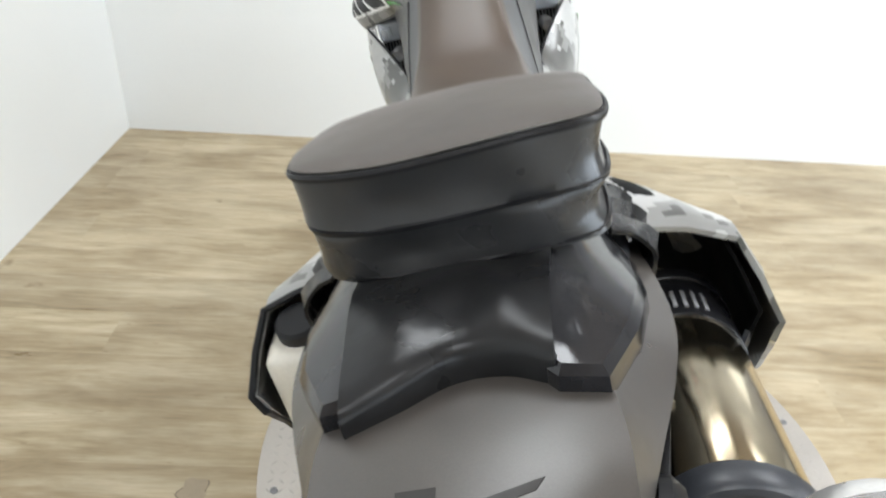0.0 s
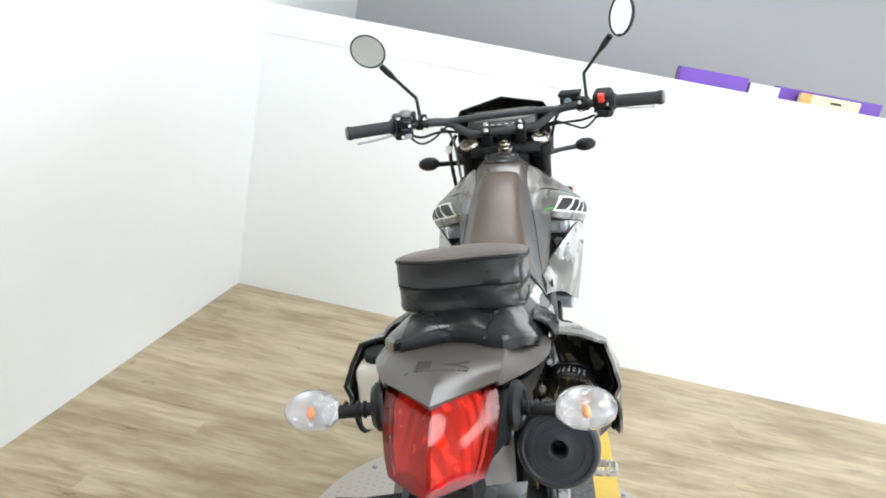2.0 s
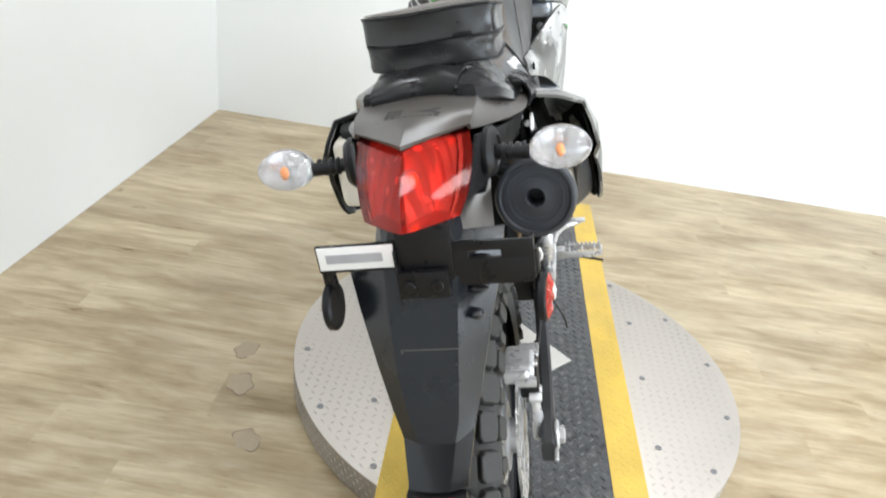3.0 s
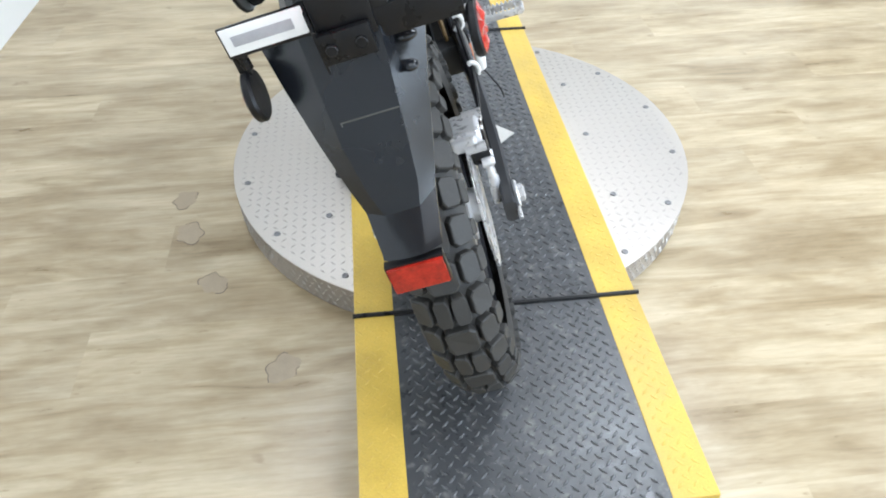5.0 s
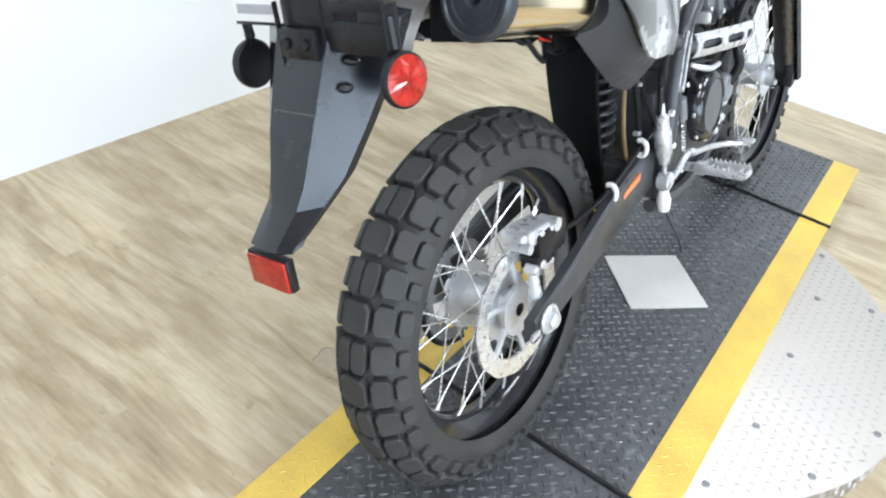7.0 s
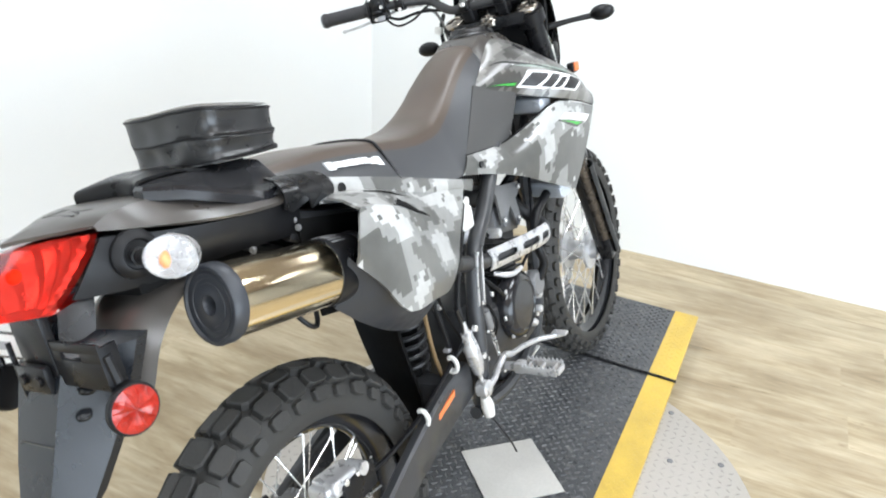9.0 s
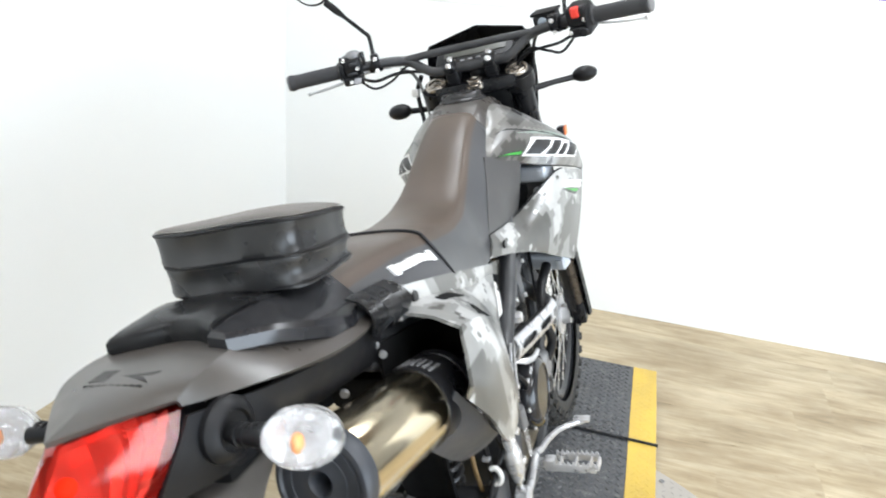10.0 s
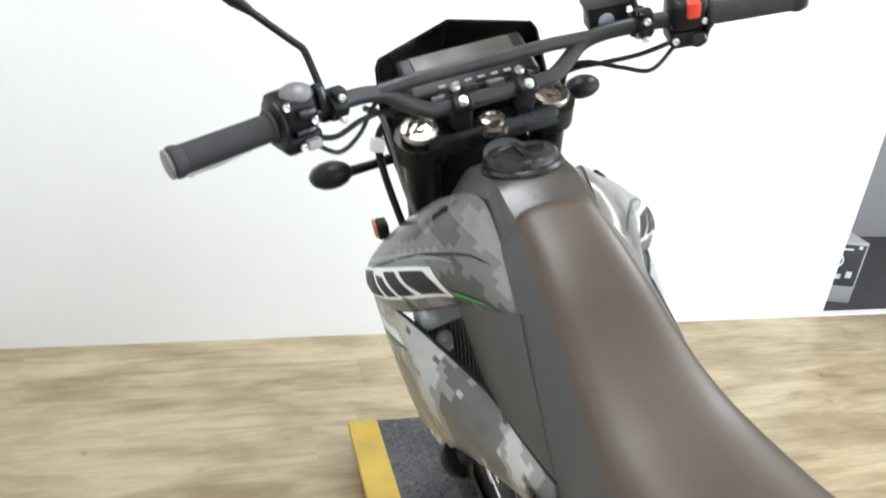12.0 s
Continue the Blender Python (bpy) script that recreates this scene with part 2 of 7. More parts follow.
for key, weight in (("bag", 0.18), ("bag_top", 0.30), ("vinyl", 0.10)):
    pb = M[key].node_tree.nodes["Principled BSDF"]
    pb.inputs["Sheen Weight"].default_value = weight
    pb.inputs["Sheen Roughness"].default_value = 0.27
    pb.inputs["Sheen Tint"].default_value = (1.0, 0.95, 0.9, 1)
M["red_lens"] = red_lens_material()
M["clear_lens"] = clear_lens_material()
M["lamp_silver"] = surface("lamp_silver", (0.62, 0.60, 0.58), 0.20, metal=0.65, vary=0.05, scale=40, grain=300, bump=0.05)
M["reflector"] = surface("dark_red_reflector", (0.34, 0.016, 0.008), 0.14, vary=0.45, scale=60, grain=240, bump=0.25, depth=0.001)
M["camo"] = camo_material("block_camouflage_print", ((0.44, 0.44, 0.43), (0.245, 0.245, 0.235), (0.098, 0.097, 0.090), (0.080, 0.078, 0.074)), 0.0102)
M["camo_dark"] = camo_material("dark_block_camouflage_print", ((0.225, 0.218, 0.205), (0.145, 0.140, 0.131), (0.066, 0.063, 0.058), (0.050, 0.048, 0.045)), 0.0125, 9.0)
m_, nt_, p_ = nodes_of("mirror_glass")
p_.inputs["Base Color"].default_value, p_.inputs["Metallic"].default_value, p_.inputs["Roughness"].default_value = (0.86, 0.86, 0.86, 1), 1.0, 0.02
M["mirror"] = m_


def plank_material():
    m, nt, p = nodes_of("oak_vinyl_plank")
    tc = nt.nodes.new("ShaderNodeTexCoord")
    info = nt.nodes.new("ShaderNodeObjectInfo")
    shift = nt.nodes.new("ShaderNodeVectorMath")
    shift.operation = "MULTIPLY_ADD"
    nt.links.new(info.outputs["Random"], shift.inputs[0])
    shift.inputs[1].default_value = (37.0, 11.0, 0.0)
    nt.links.new(tc.outputs["Object"], shift.inputs[2])
    mp = nt.nodes.new("ShaderNodeMapping")
    mp.inputs["Scale"].default_value = (2.6, 15.0, 1.0)
    nt.links.new(shift.outputs[0], mp.inputs[0])
    mp2 = nt.nodes.new("ShaderNodeMapping")
    mp2.inputs["Scale"].default_value = (6.0, 70.0, 1.0)
    nt.links.new(shift.outputs[0], mp2.inputs[0])
    bend = nt.nodes.new("ShaderNodeTexNoise")
    bend.inputs["Scale"].default_value, bend.inputs["Detail"].default_value, bend.inputs["Roughness"].default_value, bend.inputs["Distortion"].default_value = 0.9, 4.0, 0.58, 1.2
    nt.links.new(mp.outputs[0], bend.inputs["Vector"])
    streak = bend.outputs[0]
    grain = noise_node(nt, mp2.outputs[0], 1.5, 3, 0.6)
    c = ramp_node(nt, streak, ((0.25, (0.275, 0.212, 0.126)), (0.42, (0.392, 0.314, 0.199)), (0.55, (0.452, 0.374, 0.251)), (0.76, (0.515, 0.442, 0.314))))
    g = ramp_node(nt, grain, ((0.30, (0.88, 0.87, 0.85)), (0.60, (1.02, 1.02, 1.02))))
    c = mixed(nt, 1.0, c, g, "MULTIPLY")
    tone = ramp_node(nt, info.outputs["Random"], ((0.0, (0.93, 0.925, 0.92)), (0.5, (1.0, 0.99, 0.98)), (1.0, (1.05, 1.05, 1.04))))
    c = mixed(nt, 1.0, c, tone, "MULTIPLY")
    knot = ramp_node(nt, noise_node(nt, shift.outputs[0], 9.0, 3, 0.5), ((0.70, (1, 1, 1)), (0.78, (0.60, 0.55, 0.50))))
    flecks = ramp_node(nt, noise_node(nt, coords(nt, (0.7, 2.0, 1.0)), 34.0, 2, 0.5), ((0.68, (1, 1, 1)), (0.80, (0.72, 0.67, 0.62))))
    c = mixed(nt, 1.0, c, flecks, "MULTIPLY")
    geo = nt.nodes.new("ShaderNodeNewGeometry")
    stretch_pos = nt.nodes.new("ShaderNodeMapping")
    stretch_pos.inputs["Scale"].default_value = (0.8, 2.2, 1.0)
    nt.links.new(geo.outputs["Position"], stretch_pos.inputs[0])
    patch = ramp_node(nt, noise_node(nt, stretch_pos.outputs[0], 2.6, 5, 0.62), ((0.33, (0.69, 0.645, 0.575)), (0.62, (1.10, 1.12, 1.13))))
    c = mixed(nt, 1.0, c, patch, "MULTIPLY")
    nt.links.new(mixed(nt, 1.0, c, knot, "MULTIPLY"), p.inputs["Base Color"])
    r = ramp_node(nt, streak, ((0.2, (0.26,) * 3), (0.8, (0.36,) * 3)))
    nt.links.new(r, p.inputs["Roughness"])
    bump_to(nt, p, grain, 0.12, 0.0008)
    return m


def tread_material(name, base, rough, worn, metal=0.0):
    """Base of the raised-bar plates: the bars themselves are geometry."""
    m, nt, p = nodes_of(name)
    v = coords(nt)
    n = noise_node(nt, v, 5, 5)
    n2 = noise_node(nt, v, 45, 4)
    c = mixed(nt, ramp_node(nt, n2, ((0.56, (0, 0, 0)), (0.80, (1, 1, 1)))), base, worn)
    c = mixed(nt, 1.0, c, ramp_node(nt, n, ((0.25, (0.75,) * 3), (0.75, (1.2,) * 3))), "MULTIPLY")
    nt.links.new(c, p.inputs["Base Color"])
    nt.links.new(ramp_node(nt, n2, ((0.3, (rough - 0.1,) * 3), (0.7, (rough + 0.12,) * 3))), p.inputs["Roughness"])
    p.inputs["Metallic"].default_value = metal
    bump_to(nt, p, noise_node(nt, v, 300, 3), 0.2, 0.0006)
    return m


M["plank"] = plank_material()
M["mat_rubber"] = tread_material("dark_tread_plate", (0.056, 0.058, 0.062), 0.33, (0.21, 0.207, 0.20))
M["tread_alloy"] = tread_material("aluminium_tread_plate", (0.43, 0.40, 0.365), 0.48, (0.52, 0.485, 0.44), metal=0.8)


# ---- mesh helpers ----
def part(name, bm, material, parent=None, label="", smooth=True, angle=40):
    bmesh.ops.remove_doubles(bm, verts=bm.verts, dist=1e-6)
    bmesh.ops.recalc_face_normals(bm, faces=bm.faces)
    me = bpy.data.meshes.new(name)
    if smooth:
        for f in bm.faces:
            f.smooth = True
        lim = radians(angle)
        for e in bm.edges:
            if len(e.link_faces) == 2 and e.calc_face_angle(0.0) > lim:
                e.smooth = False
    bm.to_mesh(me)
    bm.free()
    me.materials.append(M[material] if isinstance(material, str) else material)
    ob = new(name, me)
    ob.parent = parent
    if label:
        ob["label"] = label
    return ob


def shared(name, me, parent, matrix, label=""):
    ob = new(name, me)
    ob.parent = parent
    ob.matrix_basis = matrix
    if label:
        ob["label"] = label
    return ob


def box(bm, c, s, bevel=0.0, m=None, seg=2):
    made = bmesh.ops.create_cube(bm, size=1.0)["verts"]
    mat = Matrix.LocRotScale(c, None, s)
    if m is not None:
        mat = m @ Matrix.LocRotScale(c, None, s)
    bmesh.ops.transform(bm, matrix=mat, verts=made)
    if bevel:
        edges = list({e for v in made for e in v.link_edges})
        bmesh.ops.bevel(bm, geom=edges, offset=bevel, segments=seg, affect="EDGES", profile=0.6)
    return bm


def smooth_line(pts, n, closed=False):
    """n points, evenly spread by number, on a Catmull-Rom curve through pts."""
    P = [Vector(p) for p in pts]
    k = len(P)
    out = []
    spans = k if closed else k - 1
    count = n if closed else n - 1
    for i in range(n):
        u = i * spans / count
        a = min(int(u), spans - 1)
        f = u - a
        if closed:
            p0, p1, p2, p3 = P[(a - 1) % k], P[a % k], P[(a + 1) % k], P[(a + 2) % k]
        else:
            p1, p2 = P[a], P[a + 1]
            p0 = P[a - 1] if a else p1 * 2 - p2
            p3 = P[a + 2] if a + 2 < k else p2 * 2 - p1
        out.append(0.5 * ((2 * p1) + (p2 - p0) * f + (2 * p0 - 5 * p1 + 4 * p2 - p3) * f * f + (3 * p1 - p0 - 3 * p2 + p3) * f ** 3))
    return out


def straight_line(pts, n):
    """n points at even spacing along the polyline pts."""
    P = [Vector(p) for p in pts]
    L = [0.0]
    for a, b in zip(P, P[1:]):
        L.append(L[-1] + (b - a).length)
    out, j = [], 0
    for i in range(n):
        d = L[-1] * i / (n - 1)
        while j < len(P) - 2 and d > L[j + 1]:
            j += 1
        out.append(P[j].lerp(P[j + 1], (d - L[j]) / max(1e-9, L[j + 1] - L[j])))
    return out


def skin(bm, rings, loop=False, caps=False):
    """Faces between successive rows of points; loop closes each row."""
    rows = [[bm.verts.new(p) for p in r] for r in rings]
    n = len(rows[0])
    for a, b in zip(rows, rows[1:]):
        for i in range(n if loop else n - 1):
            j = (i + 1) % n
            bm.faces.new((a[i], a[j], b[j], b[i]))
    if caps and loop:
        bm.faces.new(rows[0][::-1])
        bm.faces.new(rows[-1])
    return bm


def shell(bm, rows, thick, toward=None):
    """An open sheet of rows of points, given a thickness along its normals."""
    n, k = len(rows), len(rows[0])
    R = [[Vector(p) for p in r] for r in rows]

    def normal(i, j):
        du = R[min(i + 1, n - 1)][j] - R[max(i - 1, 0)][j]
        dv = R[i][min(j + 1, k - 1)] - R[i][max(j - 1, 0)]
        w = du.cross(dv)
        return w.normalized() if w.length > 1e-12 else Vector((0, 0, 1))

    back = [[R[i][j] - normal(i, j) * thick for j in range(k)] for i in range(n)]
    if toward is not None:
        mid = R[n // 2][k // 2]
        if (back[n // 2][k // 2] - mid).dot(Vector(toward) - mid) < 0:
            back = [[R[i][j] + normal(i, j) * thick for j in range(k)] for i in range(n)]
    A = [[bm.verts.new(p) for p in r] for r in R]
    B = [[bm.verts.new(p) for p in r] for r in back]
    for i in range(n - 1):
        for j in range(k - 1):
            bm.faces.new((A[i][j], A[i][j + 1], A[i + 1][j + 1], A[i + 1][j]))
            bm.faces.new((B[i][j], B[i + 1][j], B[i + 1][j + 1], B[i][j + 1]))
    for j in range(k - 1):
        bm.faces.new((A[0][j], B[0][j], B[0][j + 1], A[0][j + 1]))
        bm.faces.new((A[-1][j], A[-1][j + 1], B[-1][j + 1], B[-1][j]))
    for i in range(n - 1):
        bm.faces.new((A[i][0], A[i + 1][0], B[i + 1][0], B[i][0]))
        bm.faces.new((A[i][-1], B[i][-1], B[i + 1][-1], A[i + 1][-1]))
    return bm


def tube(bm, pts, r, seg=10, n=0, smooth=True, closed=False, flat=1.0):
    """A round bar along pts; r may be one radius or one for each point."""
    rad = r if isinstance(r, (list, tuple)) else [r] * len(pts)
    if n and smooth:
        line = smooth_line(pts, n, closed)
        rr = [v.x for v in smooth_line([(q, 0, 0) for q in rad], n, closed)]
    else:
        line, rr = [Vector(p) for p in pts], list(rad)
    rings, side = [], None
    k = len(line)
    for i, p in enumerate(line):
        a = line[(i - 1) % k] if closed or i else p
        b = line[(i + 1) % k] if closed or i < k - 1 else p
        d = (b - a).normalized()
        if side is None:
            side = d.orthogonal().normalized()
        side = (side - d * side.dot(d)).normalized()
        up = d.cross(side)
        rings.append([p + (side * math.cos(t) + up * math.sin(t) * flat) * rr[i] for t in (2 * math.pi * j / seg for j in range(seg))])
    if closed:
        rings.append(rings[0])
        return skin(bm, rings, loop=True)
    return skin(bm, rings, loop=True, caps=True)


def lathe(bm, centre, axis, profile, seg=32, closed=False):
    """Turns (radius, height) pairs round an axis through centre."""
    d = Vector(axis).normalized()
    u = d.orthogonal().normalized()
    w = d.cross(u)
    c = Vector(centre)
    rings = []
    for r, h in (list(profile) + [profile[0]] if closed else profile):
        rings.append([c + d * h + (u * math.cos(t) + w * math.sin(t)) * max(r, 1e-5) for t in (2 * math.pi * j / seg for j in range(seg))])
    return skin(bm, rings, loop=True)


def disc_solid(bm, centre, axis, r, h, seg=32, bevel=0.0):
    b = bevel
    return lathe(bm, centre, axis, [(0, 0), (r - b, 0), (r, b), (r, h - b), (r - b, h), (0, h)], seg)


def blob(bm, c, s, m=None, u=12, v=8):
    made = bmesh.ops.create_uvsphere(bm, u_segments=u, v_segments=v, radius=1.0)["verts"]
    t = Matrix.LocRotScale(c, None, s)
    bmesh.ops.transform(bm, matrix=t if m is None else m @ t, verts=made)
    return bm


def slab(bm, outline, lift, thick):
    """A plate from an outline of (u, v) pairs: lift(u, v) gives the outer point, thick the offset to the inner."""
    a = [bm.verts.new(Vector(lift(u, v))) for u, v in outline]
    b = [bm.verts.new(Vector(lift(u, v)) + Vector(thick)) for u, v in outline]
    bm.faces.new(a)
    bm.faces.new(b[::-1])
    n = len(a)
    for i in range(n):
        bm.faces.new((a[i], b[i], b[(i + 1) % n], a[(i + 1) % n]))
    return bm


def thing(name, m, label, category, group=""):
    ob = new(name)
    ob.empty_display_size = 0.1
    ob.matrix_world = m
    return tagged(ob, label, category, group)


# ---- the room ----
WEST, NORTH, EAST, SOUTH, HIGH = -1.297, 2.853, 5.2, -3.6, 3.0
FLOOR_WEST = -1.52
LEDGE, WALL_END = 1.45, 2.38


def wall(name, lo, hi, material, label):
    bm = bmesh.new()
    box(bm, [(a + b) / 2 for a, b in zip(lo, hi)], [b - a for a, b in zip(lo, hi)])
    return tagged(part(name, bm, material, smooth=False), label, "wall", kind="structure")


west = wall("wall_west", (-0.12, SOUTH - NORTH - 0.1, 0), (0, 2.0, HIGH), "wall", "smooth white painted wall beside the turntable")
west.matrix_world = pose(WEST, NORTH, 0, 0, 0, -1.7)
wall("wall_north", (WEST, NORTH, 0), (WALL_END, NORTH + 0.13, LEDGE - 0.14), "wall", "low white painted partition wall behind the motorcycle")
wall("wall_far", (WEST, 4.4, -0.3), (EAST, 4.52, HIGH), "grey_wall", "plain grey painted wall behind the low partition")
bm = bmesh.new()
for lo, hi in (((EAST, SOUTH, -0.3), (EAST + 0.12, -3.35, HIGH)), ((EAST, 1.25, -0.3), (EAST + 0.12, 4.52, HIGH)), ((EAST, -3.35, -0.3), (EAST + 0.12, 1.25, 0.25)), ((EAST, -3.35, 2.45), (EAST + 0.12, 1.25, HIGH))):
    box(bm, [(a + b) / 2 for a, b in zip(lo, hi)], [b - a for a, b in zip(lo, hi)])
tagged(part("wall_east", bm, "wall", smooth=False), "plain white painted wall with a wide window", "wall", kind="structure")
bm = bmesh.new()
box(bm, (EAST + 0.10, -1.05, 1.35), (0.01, 4.6, 2.2))
tagged(part("window_1", bm, "wall", smooth=False), "wide window with a drawn white blind", "window", kind="structure")
bm = bmesh.new()
for lo, hi in (((WEST - 0.4, SOUTH - 0.12, -0.3), (0.75, SOUTH, HIGH)), ((4.45, SOUTH - 0.12, -0.3), (EAST, SOUTH, HIGH)), ((0.75, SOUTH - 0.12, -0.3), (4.45, SOUTH, 0.85)), ((0.75, SOUTH - 0.12, 2.45), (4.45, SOUTH, HIGH))):
    box(bm, [(a + b) / 2 for a, b in zip(lo, hi)], [b - a for a, b in zip(lo, hi)])
tagged(part("wall_south", bm, "wall", smooth=False), "plain white painted wall with a wide window", "wall", kind="structure")
bm = bmesh.new()
box(bm, (2.6, SOUTH - 0.10, 1.65), (3.7, 0.01, 1.6))
tagged(part("window_2", bm, "wall", smooth=False), "wide window with a drawn white blind", "window", kind="structure")
bm = bmesh.new()
box(bm, ((WEST + EAST) / 2, (SOUTH + 4.6) / 2, HIGH + 0.06), (EAST - WEST + 0.8, 4.6 - SOUTH + 0.2, 0.12))
tagged(part("ceiling", bm, "ceiling", smooth=False), "plain warm brown ceiling", "ceiling", kind="structure")
bm = bmesh.new()
box(bm, ((WEST + WALL_END) / 2, NORTH + 0.147, LEDGE - 0.07), (WALL_END - WEST, 0.30, 0.14), 0.003)
tagged(part("trim_ledge", bm, "trim", smooth=False), "white painted ledge capping the low partition wall", "ledge", kind="structure")
bm = bmesh.new()
box(bm, ((WEST + EAST) / 2, (NORTH + 4.4) / 2 + 0.02, -0.26), (EAST - WEST, 4.4 - NORTH - 0.04, 0.1))
tagged(part("floor_lower", bm, "dark_floor", smooth=False), "dark lower floor beyond the partition wall", "floor", kind="structure")
bm = bmesh.new()
box(bm, ((WALL_END + EAST) / 2, NORTH + 0.02, -0.008), (EAST - WALL_END, 0.04, 0.03), 0.003)
tagged(part("trim_nosing", bm, "trim", smooth=False), "white nosing strip along the floor's edge", "trim", kind="structure")
bm = bmesh.new()
box(bm, ((FLOOR_WEST + EAST) / 2, (SOUTH + NORTH) / 2, -0.06), (EAST - FLOOR_WEST, NORTH - SOUTH, 0.10))
floor = tagged(part("floor", bm, "dark_floor", smooth=False), "pale oak plank floor with grey-brown grain", "floor", kind="structure")


# ---- turntable and plates ----
def turntable():
    t = thing("turntable", pose(0.278, 1.045, 0), "round low turntable of brushed and tread-plate aluminium on the floor", "turntable")
    bm = bmesh.new()
    lathe(bm, (0, 0, 0), (0, 0, 1), [(0, 0.0), (0.628, 0.0), (0.6315, 0.003), (0.6315, 0.078), (0, 0.078)], 96)
    part("drum", bm, "tread_alloy", t, "aluminium tread-plate side")
    bm = bmesh.new()
    lathe(bm, (0, 0, 0), (0, 0, 1), [(0, 0.078), (0.632, 0.078), (0.635, 0.080), (0.635, 0.083), (0.632, 0.085), (0, 0.085)], 96)
    part("top_plate", bm, "sheet", t, "brushed aluminium top sheet")
    # raised bars round the side
    bm = bmesh.new()
    rows = 4
    for r in range(rows):
        for i in range(190):
            a = 2 * math.pi * (i + 0.5 * (r % 2)) / 190
            m = Matrix.Rotation(a, 4, "Z") @ Matrix.Translation((0.6318, 0, 0.014 + r * 0.017)) @ Matrix.Rotation(radians(45 if (i + r) % 2 else -45), 4, "X")
            vs = [bm.verts.new(m @ Vector(q)) for q in ((0, -0.0092, 0), (0, 0, -0.0032), (0, 0.0092, 0), (0, 0, 0.0032), (0.0026, 0, 0))]
            for k in range(4):
                bm.faces.new((vs[k], vs[(k + 1) % 4], vs[4]))
    step = 0.024
    for i in range(-27, 28):
        for j in range(-27, 28):
            x, y = i * step, j * step
            if math.hypot(x, y) > 0.622 or abs(x) < 0.30:
                continue
            m = Matrix.Translation((x, y, 0.0851)) @ Matrix.Rotation(radians(45 if (i + j) % 2 else -45), 4, "Z")
            vs = [bm.verts.new(m @ Vector(q)) for q in ((-0.010, 0, 0), (0, -0.0028, 0), (0.010, 0, 0), (0, 0.0028, 0), (0, 0, 0.0002))]
            for k in range(4):
                bm.faces.new((vs[k], vs[(k + 1) % 4], vs[4]))
    tagged(part("tread_bar", bm, "tread_alloy", t, smooth=False), kind="stuff")
    bm = bmesh.new()
    lathe(bm, (0, 0, 0), (0, 0, 1), [(0.0085, 0), (0.008, 0.0022), (0.005, 0.003), (0.004, 0.0018), (0, 0.0018)], 12)
    bolt = part("bolt", bm, "grey_alloy", t)
    bolt.location = (0.60, 0, 0.085)
    for i in range(1, 16):
        a = 2 * math.pi * i / 16 + 0.2
        p = Vector((0.60 * math.cos(a), 0.60 * math.sin(a), 0.085))
        if abs(p.x) > 0.33:
            shared("bolt", bolt.data, t, Matrix.Translation(p))
    bolt.location = (0.60 * math.cos(0.2), 0.60 * math.sin(0.2), 0.085)
    for sx in (-1, 1):
        for y in (-0.28, 0.0, 0.28):
            shared("bolt", bolt.data, t, Matrix.Translation((sx * 0.37, y, 0.085)))
    return t


turntable()

MAT_X0, MAT_X1, MAT_TOP, EDGE_W = -0.033, 0.588, 0.105, 0.085


def tread_plate(y0, y1, label):
    """One dark raised-bar plate with yellow tape along both long edges."""
    cx, cy = (MAT_X0 + MAT_X1) / 2, (y0 + y1) / 2
    t = thing("tread_plate", pose(cx, cy, 0.085), label, "ramp plate", "plates on the turntable")
    w, l = MAT_X1 - MAT_X0, y1 - y0 - 0.006
    bm = bmesh.new()
    box(bm, (0, 0, 0.009), (w, l, 0.018), 0.002)
    part("plate", bm, "mat_rubber", t, smooth=False)
    for sx in (-1, 1):
        bm = bmesh.new()
        box(bm, (sx * (w / 2 - EDGE_W / 2 + 0.001), 0, 0.0092), (EDGE_W, l + 0.001, 0.0196), 0.002)
        part("yellow_edge", bm, "yellow", t, "bright yellow tape with scuffs", smooth=False)
    # rows of slanted bars, each row leaning against the next
    step = 0.0141
    nx, ny = int((w - 0.012) / (2 * step)), int((l - 0.010) / step)
    for zone, material in (("dark", "bar_rubber"), ("yellow", "yellow")):
        verts, faces = [], []
        for i in range(nx + 1):
            for j in range(ny):
                x = -w / 2 + 0.008 + (2 * i + j % 2) * step
                y = -l / 2 + 0.010 + j * step
                on_tape = abs(x) > w / 2 - EDGE_W
                if on_tape != (zone == "yellow") or abs(abs(x) - (w / 2 - EDGE_W)) < 0.008 or abs(x) > w / 2 - 0.008:
                    continue
                ang = radians(45 if j % 2 else -45)
                z, hh = (0.0190, 0.0009) if on_tape else (0.0180, 0.0027)
                ca, sa = math.cos(ang), math.sin(ang)
                b = len(verts)
                for px, py, pz in ((-0.0098, 0, 0), (0, -0.0036, 0), (0.0098, 0, 0), (0, 0.0036, 0), (-0.0054, 0, hh), (0.0054, 0, hh)):
                    verts.append((x + px * ca - py * sa, y + px * sa + py * ca, z + pz))
                faces += [(b, b + 1, b + 4), (b + 1, b + 5, b + 4), (b + 1, b + 2, b + 5), (b + 2, b + 3, b + 5), (b + 3, b + 4, b + 5), (b + 3, b, b + 4)]
        me = bpy.data.meshes.new("raised_bar")
        me.from_pydata(verts, [], faces)
        me.materials.append(M[material])
        bars = new("raised_bar", me)
        bars.parent = t
        tagged(bars, kind="stuff")
    return t


tread_plate(0.398, 1.688, "long dark tread plate with yellow taped edges on the turntable")
tread_plate(1.688, 2.172, "short dark tread plate with yellow taped edges under the front wheel")
tread_plate(-0.086, 0.398, "short dark tread plate with yellow taped edges under the rear wheel")


